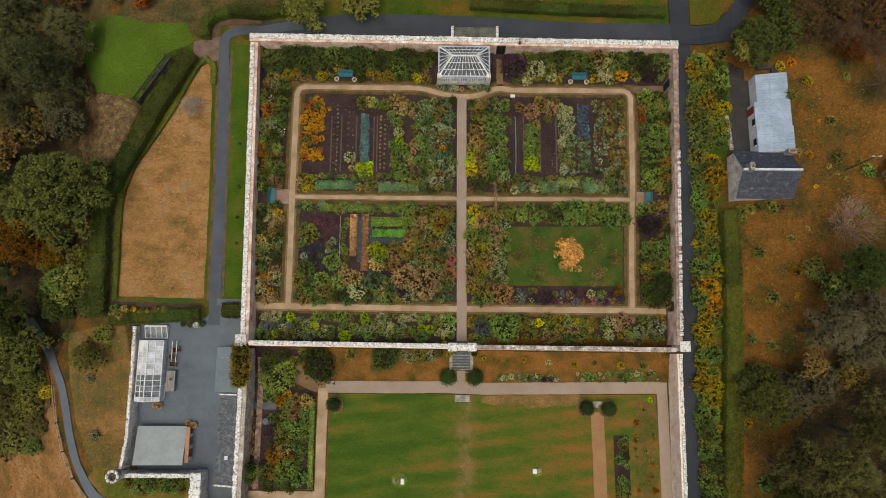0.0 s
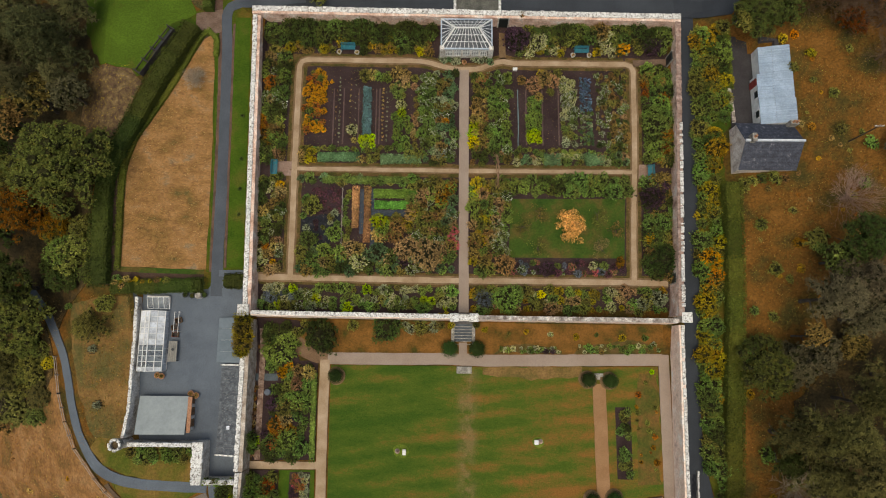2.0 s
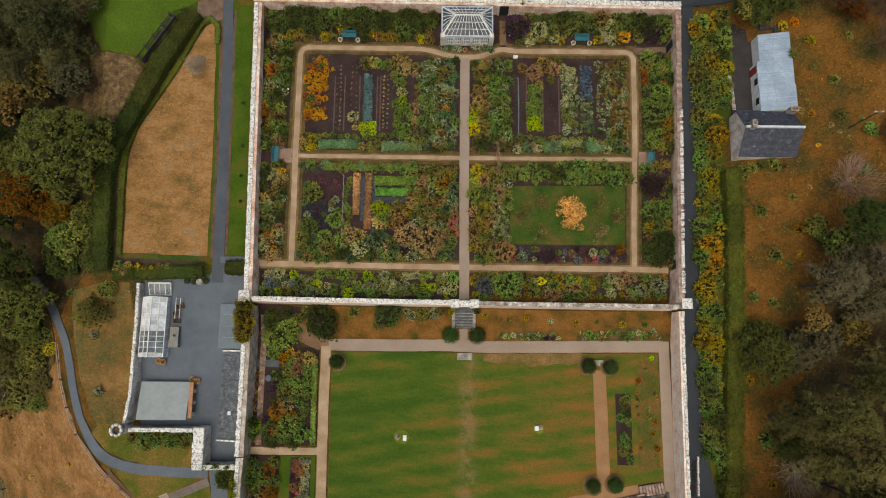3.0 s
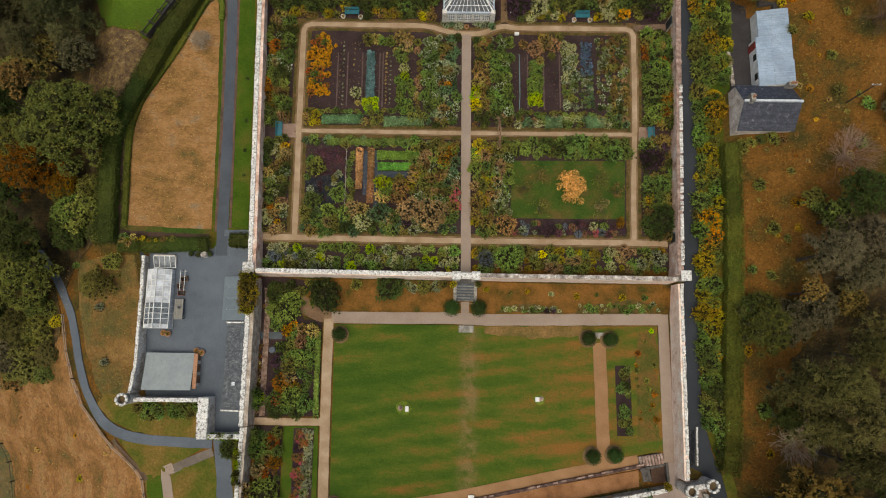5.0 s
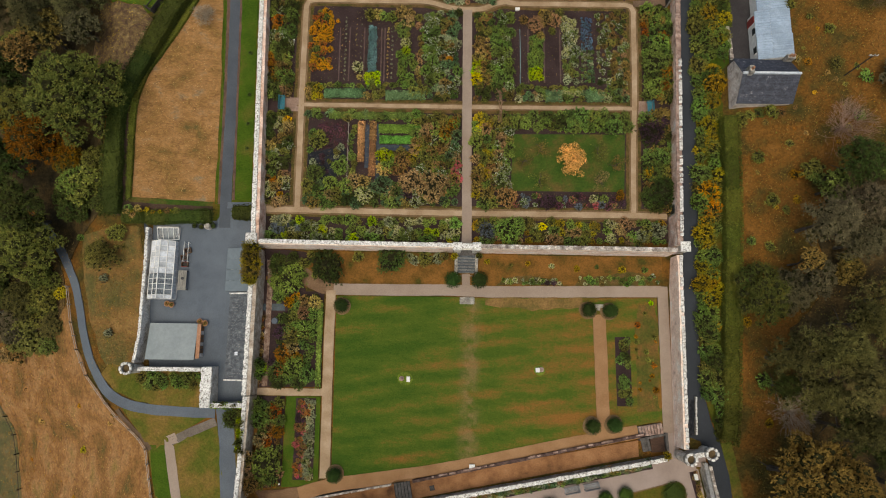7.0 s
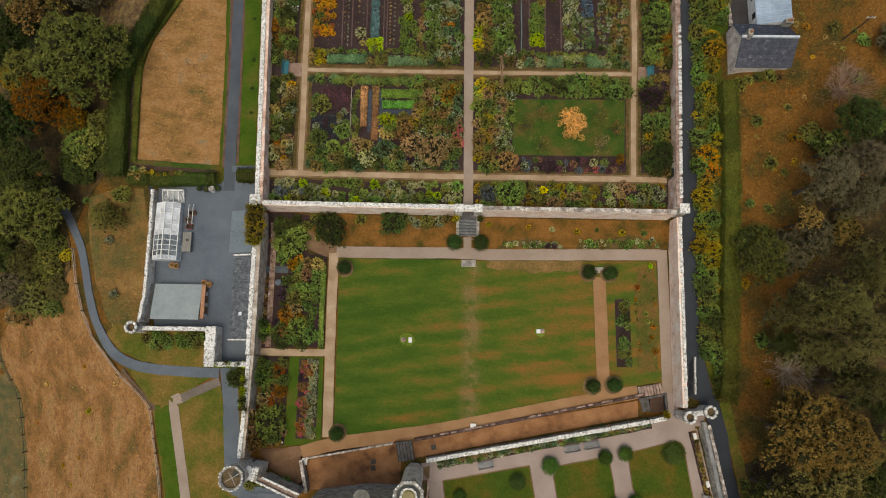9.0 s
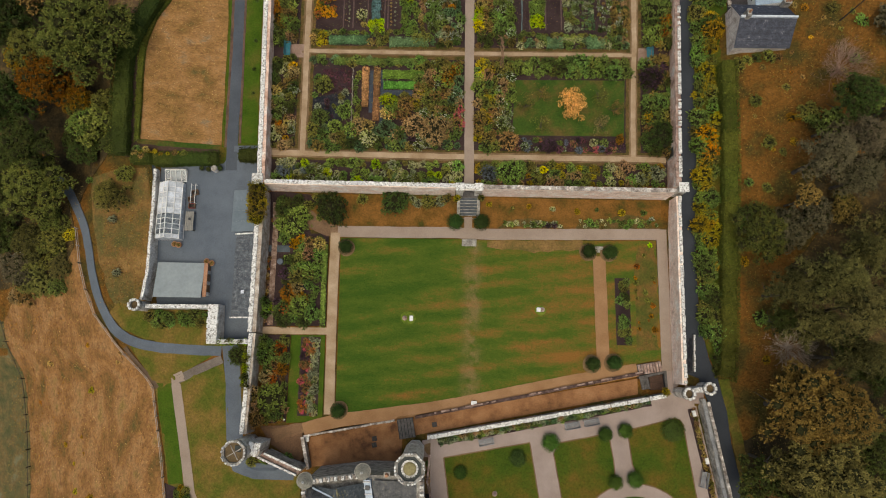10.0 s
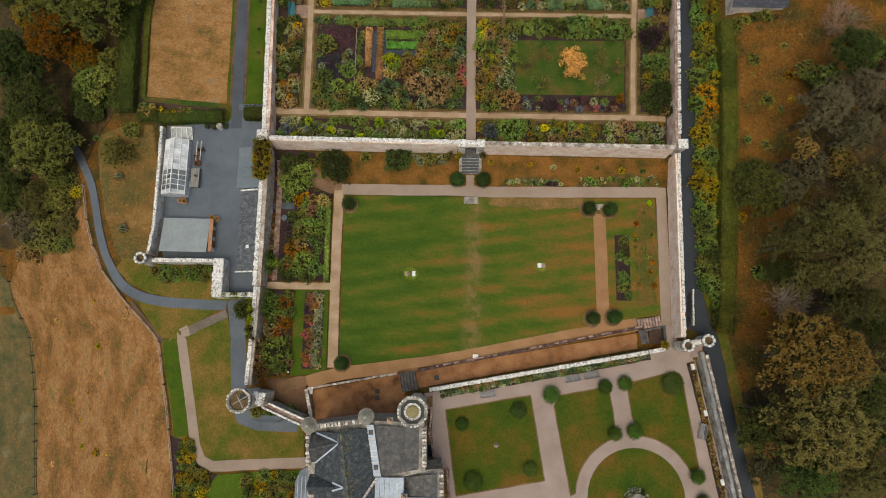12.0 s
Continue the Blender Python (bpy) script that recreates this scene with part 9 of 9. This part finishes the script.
def meadow(x, y):
    return x > 31.9 and not (30.8 < x < 38 and -0.8 < y < 15) and noise.noise((x * 0.25, y * 0.25, 2)) > -0.25


tufts("meadow_grass", "tangled rust-brown bracken and grass", (31.5, 56, -62, 18), 22000, "brown", 0.085, 1, meadow)
tufts("meadow_grass", "tangled tan grass of the meadow", (31.5, 56, -62, 18), 5000, "fern", 0.08, 2, meadow)
tufts("meadow_grass", "green grass blades among the bracken", (31.5, 56, -62, 18), 10000, "olive", 0.1, 3, meadow)
tufts("field_grass", "long dry tan grass blades of the field", (-40.4, -30, -12, 14), 7000, "fawn", 0.06, 4, in_field)


tufts("slope_grass", "olive green grass tufts on the slope by the yard", (-45, -37.2, -33, -15), 3600, "olive", 0.08, 9, lambda x, y: max(-44.0, -42.4 - 0.63 * (y + 29)) + 0.2 < x < -37.4)
tufts("leaf_litter_loose", "yellow and brown fallen leaves under the trees", (-45, -36.5, 2, 11.6), 1500, "gold", 0.06, 11, lambda x, y: x < -37.9 - 0.5 * (9 - y))
tufts("rough_grass", "rough tan grass of the river field", (-60, -34.5, -60, -15), 9000, "tan", 0.09, 5, lambda x, y: x < -45.8 - (0 if y < -30 else 1) or (y < -41 and x < -36.5) or (-43.4 < x < -37.4 and y > -31))
tufts("rough_grass", "rust-brown grass tufts of the rough slopes", (-60, -37.5, -50, -15), 7000, "fern", 0.09, 6, lambda x, y: -43.2 < x < -37.4 and y > -32 or x < -49)


def bed_floor(x, y):
    return 0.9 < abs(x - 0.05) < 24 and -16.4 < y < 18 and abs(y) > 0.8 and abs(abs(x) - 20.2) > 0.7 and abs(y - 13.7) > 0.7 and abs(y + 12.9) > 0.7 and not (5.3 < x < 19 and -10.2 < y < -3.2)


for kind, words, n, size, seed in (("tan", "fallen tan leaves and straw scattered on the beds", 5200, 0.055, 21), ("bright", "small green weeds scattered on the beds", 4200, 0.05, 22), ("brown", "brown withered leaves scattered on the beds", 4200, 0.06, 23), ("lime", "pale seedlings scattered on the beds", 1800, 0.05, 24)):
    tufts("bed_litter", words, (-24, 24, -16.4, 18), n, kind, size, seed, bed_floor)


# ---- loose things ----
def bench(x, y, turn, material, label, length=1.65, z=None):
    """A slatted garden bench with arms, facing its own -y."""
    ob = thing("garden_bench", label, "bench", (x, y, (ground_z(x, y) if z is None else z) + 0.1), turn, "garden benches")
    h = length / 2
    for k in range(5):
        part("seat_slat", boxed(-h, h, -0.3 + 0.11 * k, -0.21 + 0.11 * k, 0.42, 0.45, 0.005), material, ob)
    for k in range(4):
        part("back_slat", boxed(-h, h, 0.27 + 0.025 * k, 0.3 + 0.025 * k, 0.5 + 0.11 * k, 0.59 + 0.11 * k, 0.005), material, ob)
    for s in (-1, 1):
        part("front_leg", boxed(s * h - 0.035, s * h + 0.035, -0.32, -0.25, -0.15, 0.64, 0.005), material, ob)
        part("back_leg", boxed(s * h - 0.035, s * h + 0.035, 0.26, 0.34, -0.15, 0.95, 0.005), material, ob)
        part("armrest", boxed(s * h - 0.045, s * h + 0.045, -0.34, 0.3, 0.64, 0.68, 0.005), material, ob)
    return ob


bench(-14.05, 15.3, 0, teal_paint, "teal painted slatted bench facing the path")
bench(14.25, 15.15, 0, teal_paint, "teal painted slatted bench facing the path")
bench(-22.15, 0.1, 90, teal_paint, "teal painted slatted bench by the wall border")
bench(21.95, -0.1, -90, teal_paint, "teal painted slatted bench by the wall border")
for x, y, t in ((2.3, -46.1, 191), (12.1, -44.2, 191), (14.3, -43.8, 191), (26.75, -49.9, 257)):
    bench(x, y, t, grey_flag, "weathered grey wooden bench at the wall foot")


def planter(x, y, r, h, material, kind, label, name="planter"):
    g = ground_z(x, y) + 0.1
    ob = thing(name, label, "planter", (x, y, g), 0, "planters")
    bm = bmesh.new()
    n, loops = 14, []
    for rad, z in ((0.72, 0), (1.0, 0.9), (1.1, 0.92), (1.1, 1.0), (0.92, 1.0), (0.88, 0.85)):
        loops.append([bm.verts.new((r * rad * math.cos(2 * math.pi * i / n), r * rad * math.sin(2 * math.pi * i / n), h * z)) for i in range(n)])
    for p, q in zip(loops, loops[1:]):
        for i in range(n):
            bm.faces.new((p[i], p[(i + 1) % n], q[(i + 1) % n], q[i]))
    bm.faces.new(loops[0][::-1])
    bm.faces.new(loops[-1])
    part("pot", bm, material, ob)
    leaves = new("potted_plant", rp.choice(BUSH["small"]))
    leaves.parent = ob
    leaves.material_slots[0].link = "OBJECT"
    leaves.material_slots[0].material = LEAF[kind]
    leaves.matrix_basis = pose(0, 0, h * 0.85) @ Matrix.Diagonal((r * 0.95, r * 0.95, r * 0.9, 1))


for x, y in ((-15.15, 14.75), (-13.0, 14.7), (13.25, 14.6), (15.2, 14.6)):
    planter(x, y, 0.27, 0.36, white_render, "tan", "round white stone planter beside a bench")
planter(0.05, 13.55, 0.28, 0.35, terracotta, "brown", "terracotta pot before the orangery door")
for x, y in ((-30.7, -26.0), (-30.1, -26.2), (-34.6, -24.0), (-34.1, -24.1)):
    planter(x, y, 0.32, 0.35, terracotta, "brown", "terracotta pot of fading plants in the yard")
for x, y in ((-31.8, -14.9), (-31.0, -15.0), (-29.6, -14.9)):
    planter(x, y, 0.3, 0.4, dark_void, "dark", "dark plastic pot by the yard hedge")


fresh_grass = surface("fresh_grass", [(0.34, (0.075, 0.115, 0.01)), (0.5, (0.12, 0.17, 0.015)), (0.66, (0.18, 0.22, 0.028))], 2.2, 7)


def marker(x, y, label, w=0.45, d=0.6, h=0.5, turn=0, z=None):
    """A small white box on the grass."""
    ob = thing("white_box", label, "box", (x, y, (ground_z(x, y) if z is None else z) + 0.06), turn, "white boxes")
    part("body", boxed(-w / 2, w / 2, -d / 2, d / 2, 0, h, 0.03), white_paint, ob)
    part("lid", boxed(-w / 2 - 0.03, w / 2 + 0.03, -d / 2 - 0.03, d / 2 + 0.03, h, h + 0.06, 0.015), white_paint, ob)


for x, y, r in ((-6.9, -32.25, 0.95), (8.7, -31.15, 0.7)):
    sheet("lawn_patch", [(x + r * math.cos(a * 0.524), y + 0.85 * r * math.sin(a * 0.524)) for a in range(12)], 0.1, fresh_grass, "fresh green grass round a box", ragged=0.15, step=0.4)
marker(-6.5, -32.3, "small white box standing on the lawn", 0.34, 0.55)
marker(8.45, -31.1, "small white box standing on the lawn", 0.4, 0.45)
marker(0.9, -41.9, "white flat box on the gravel walk", 0.6, 0.45, 0.3)
for x, y in ((26.1, -42.7), (27.25, -47.9), (28.7, -55.4)):
    marker(x, y, "white covered box at the wall foot", 0.32, 0.6, 0.4, 12)
marker(6.2, 12.75, "white box beside the garden path", 0.5, 0.3, 0.3)
marker(-18.2, -46.2, "white box in the terrace corner", 0.4, 0.5, 0.4, 0, -3.0)
for x, y in ((-21.15, 8.3), (5.5, 15.5), (-20.8, -44.0)):
    ob = thing("plant_label", "small white plant label on a stake", "label", (x, y, ground_z(x, y)), 0, "plant labels")
    part("stake", boxed(-0.02, 0.02, -0.02, 0.02, 0, 0.4), dark_wood, ob)
    part("plate", boxed(-0.1, 0.1, -0.08, 0.08, 0.4, 0.43, 0.01), white_paint, ob)


def statue(x, y, h, label):
    g = ground_z(x, y) + 0.08
    bm = bmesh.new()
    for z0, z1, a, b in ((0, 0.12, 0.3, 0.28), (0.12, 0.35 * h, 0.16, 0.13), (0.35 * h, 0.7 * h, 0.2, 0.16), (0.7 * h, h, 0.13, 0.06)):
        cone(bm, 0, 0, z0, z1, a, b, 12)
    ob = part("garden_ornament", bm, pink_coping, None)
    ob.matrix_basis = pose(x, y, g)
    tagged(ob, label, "ornament")


statue(-7.3, -32.25, 0.9, "small weathered stone ornament on the lawn")
statue(3.3, -51.8, 0.8, "small pale stone ornament on a grass plot")
statue(8.95, -31.05, 0.5, "small weathered stone ornament on the lawn")


def fountain(x, y):
    g = ground_z(x, y) + 0.06
    ob = thing("fountain", "round stone fountain basin among plants", "fountain", (x, y, g))
    bm = bmesh.new()
    n, loops = 24, []
    for rad, z in ((0.8, 0), (0.85, 0.5), (0.7, 0.5), (0.66, 0.3)):
        loops.append([bm.verts.new((rad * math.cos(2 * math.pi * i / n), rad * math.sin(2 * math.pi * i / n), z)) for i in range(n)])
    for p, q in zip(loops, loops[1:]):
        for i in range(n):
            bm.faces.new((p[i], p[(i + 1) % n], q[(i + 1) % n], q[i]))
    bm.faces.new(loops[-1])
    part("basin", bm, stone_grey, ob)
    part("pedestal", cone(bmesh.new(), 0, 0, 0.2, 1.0, 0.2, 0.1, 12), stone_grey, ob)
    part("bowl", cone(bmesh.new(), 0, 0, 0.95, 1.1, 0.12, 0.36, 16), coping_mat, ob)


fountain(19.1, -57.6)


def compost_bays():
    ob = thing("compost_bay", "dark timber compost bays along the hedge", "compost bin", (-36.05, 13.25, ground_z(-36.05, 13.25)), 58)
    part("floor", boxed(-3.3, 3.3, -0.45, 0.45, -0.3, 0.1), black_metal, ob)
    for k in range(3):
        part("back_board", boxed(-3.3, 3.3, -0.5, -0.44, 0.12 + 0.3 * k, 0.38 + 0.3 * k, 0.01), dark_wood, ob)
    for k in range(5):
        x = -3.25 + 1.62 * k
        part("divider", boxed(x - 0.06, x + 0.06, -0.45, 0.6, 0, 0.95, 0.02), dark_wood, ob)
    part("rail", boxed(-3.3, 3.3, 0.45, 0.55, 0.5, 0.6, 0.01), dark_wood, ob)


compost_bays()


def pole(x, y):
    g = ground_z(x, y)
    ob = thing("utility_pole", "dark wooden utility pole with a pale crossarm", "pole", (x, y, g))
    part("shaft", cone(bmesh.new(), 0, 0, -0.4, 5.0, 0.08, 0.055, 10), dark_wood, ob)
    arm = part("crossarm", boxed(-0.5, 0.5, -0.05, 0.05, 4.7, 4.82, 0.01), stone_grey, ob)
    for s in (-0.4, 0, 0.4):
        part("insulator", cone(bmesh.new(), s, 0, 4.82, 5.02, 0.06, 0.04, 8), white_paint, arm)


pole(43.1, 2.6)


def yard_things():
    ob = thing("potting_table", "long table of weathered grey boards beside the greenhouse", "table", (-32.85, -21.3, -1.05))
    for k in range(5):
        part("table_board", boxed(-0.5 + 0.2 * k, -0.32 + 0.2 * k, -1.15, 1.15, 0.7, 0.75, 0.01), grey_board, ob)
    for sx in (-0.42, 0.42):
        for sy in (-1.05, 1.05):
            part("table_leg", boxed(sx - 0.04, sx + 0.04, sy - 0.04, sy + 0.04, -0.1, 0.7), dark_wood, ob)
    part("bucket", cone(bmesh.new(), 0.1, 0.2, 0.75, 0.98, 0.12, 0.16, 12), black_metal, ob)
    for k, (x, y) in enumerate(((-32.8, -19.4), (-32.9, -18.6), (-32.5, -17.8))):
        ob = thing("crate", "red-brown slatted wooden crate in the yard", "crate", (x, y, ground_z(x, y) + 0.06), 8 * k, "crates")
        for s in (-1, 1):
            for j in range(3):
                part("side_slat", boxed(-0.35, 0.35, s * 0.28 - 0.015, s * 0.28 + 0.015, 0.03 + 0.14 * j, 0.13 + 0.14 * j), wood if k else red_paint, ob)
                part("end_slat", boxed(s * 0.35 - 0.015, s * 0.35 + 0.015, -0.28, 0.28, 0.03 + 0.14 * j, 0.13 + 0.14 * j), wood, ob)
        part("base_board", boxed(-0.35, 0.35, -0.28, 0.28, 0, 0.03), dark_wood, ob)
    ob = thing("ladder_rack", "white pipe rack beside the greenhouse", "rack", (-32.6, -18.0, -1.0))
    for s in (-0.25, 0.25):
        part("rail", bar(bmesh.new(), (s, -1.2, 0.9), (s, 1.2, 0.9), 0.05), white_paint, ob)
        for t in (-1.1, 1.1):
            part("rack_leg", bar(bmesh.new(), (s, t, 0), (s, t, 0.9), 0.05), white_paint, ob)
    ob = thing("barrel", "pale round barrel with a lid by the hedge", "barrel", (-30.2, -15.0, ground_z(-30.2, -15)))
    part("body", cone(bmesh.new(), 0, 0, 0, 0.85, 0.32, 0.34, 18), white_render, ob)
    part("lid", cone(bmesh.new(), 0, 0, 0.85, 0.92, 0.37, 0.35, 18), stone_grey, ob)
    ob = thing("water_tank", "round grey lidded water tank in the shrub bed", "tank", (-22.2, -25.8, ground_z(-22.2, -25.8)))
    part("body", cone(bmesh.new(), 0, 0, 0, 0.8, 0.34, 0.36, 18), black_metal, ob)
    part("lid", cone(bmesh.new(), 0, 0, 0.8, 0.88, 0.38, 0.34, 18), asphalt_grey, ob)


yard_things()
for x, y in ((-42.2, -21.1), (-41.3, -27.4)):
    ob = thing("tree_guard", "low wire guard round a small sapling in rough grass", "tree guard", (x, y, ground_z(x, y)), 0, "tree guards")
    for k in range(10):
        a = 2 * math.pi * k / 10
        part("stake", boxed(0.55 * math.cos(a) - 0.02, 0.55 * math.cos(a) + 0.02, 0.55 * math.sin(a) - 0.02, 0.55 * math.sin(a) + 0.02, 0, 0.5), bark, ob)
    sap = new("sapling", BUSH["mid"][1])
    sap.parent = ob
    sap.material_slots[0].link = "OBJECT"
    sap.material_slots[0].material = LEAF["grey"]
    sap.matrix_basis = Matrix.Diagonal((0.62, 0.55, 0.7, 1))


def rustic_arch(x, y0, y1):
    """A rustic arch of pale branches along y."""
    ob = thing("garden_arch", "rustic arch of bare brown branches over the path", "arch", (x, 0, ground_z(x, 0)))
    rr = random.Random(4)
    for k in range(3):
        bm = bmesh.new()
        pts = []
        for i in range(13):
            t = i / 12
            pts.append((0.12 * (k - 1) + rr.uniform(-0.1, 0.1), lerp(y0, y1, t), 2.1 * math.sin(math.pi * t) ** 0.5 + rr.uniform(-0.05, 0.05)))
        for p, q in zip(pts, pts[1:]):
            bar(bm, p, q, 0.09)
        part("branch", bm, wood, ob)
    bm = bmesh.new()
    for i in range(26):
        t = rr.random()
        p = (rr.uniform(-0.1, 0.1), lerp(y0, y1, t), 2.0 * math.sin(math.pi * t) ** 0.5)
        bar(bm, p, (p[0] + rr.uniform(-0.5, 0.5), p[1] + rr.uniform(-0.4, 0.4), p[2] + rr.uniform(0, 0.3)), 0.035)
    part("twig", bm, wood, ob)


rustic_arch(3.9, -2.4, 2.0)


def post_fence(name, label, pts, step, height, rails, w, material):
    ob = thing(name, label, "fence", (0, 0, 0))
    line = [Vector((*p, 0)) for p in pts]
    for a, b in zip(line, line[1:]):
        n = max(1, round((b - a).length / step))
        for i in range(n + 1):
            p = a.lerp(b, i / n)
            g = ground_z(p.x, p.y)
            part("post", boxed(p.x - w, p.x + w, p.y - w, p.y + w, g - 0.1, g + height, 0.01), material, ob)
            if i < n:
                q = a.lerp(b, (i + 1) / n)
                for k in range(rails):
                    z = height * (k + 0.7) / (rails + 0.2)
                    part("rail", bar(bmesh.new(), (p.x, p.y, g + z), (q.x, q.y, ground_z(q.x, q.y) + z), w), material, ob)


post_fence("bed_fence", "low pale cane fence along a vegetable row", [(-14.1, -2.4), (-14.15, -9.8)], 1.0, 0.9, 1, 0.045, pale_bark)
post_fence("field_fence", "grey post and rail fence in the rough field", [(-61.4, -29.2), (-59.6, -33.2), (-58.2, -37.9), (-57.1, -42.7), (-56.0, -49.2), (-54.5, -60)], 2.2, 1.0, 1, 0.05, bark)
post_fence("path_fence", "low dark wooden edging fence along the footpath", [(-47.1, -22.0), (-46.4, -26.2), (-45.35, -29.35), (-43.95, -32.3), (-41.1, -35.4), (-38.7, -38.4), (-37.0, -40.7), (-36.1, -45.7), (-35.1, -50.9), (-33.7, -57.8)], 1.8, 0.8, 2, 0.05, pale_bark)
post_fence("side_fence", "silvered post and rail fence below the wood", [(-60.39, -25.98), (-53.18, -23.07)], 1.6, 1.1, 2, 0.06, stone_grey)
for x, y, z in ((-10.5, -46.1, -2.98), (-10.5, -46.8, -2.98), (-3.6, -44.4, -2.73)):
    ob = thing("drain_cover", "rusty iron drain cover in the gravel", "drain cover", (x, y, z), 11, "drain covers")
    part("plate", boxed(-0.28, 0.28, -0.28, 0.28, 0, 0.04, 0.01), dark_wood, ob)
    for k in range(4):
        part("bar", boxed(-0.24, 0.24, -0.21 + 0.13 * k, -0.17 + 0.13 * k, 0.04, 0.06), black_metal, ob)
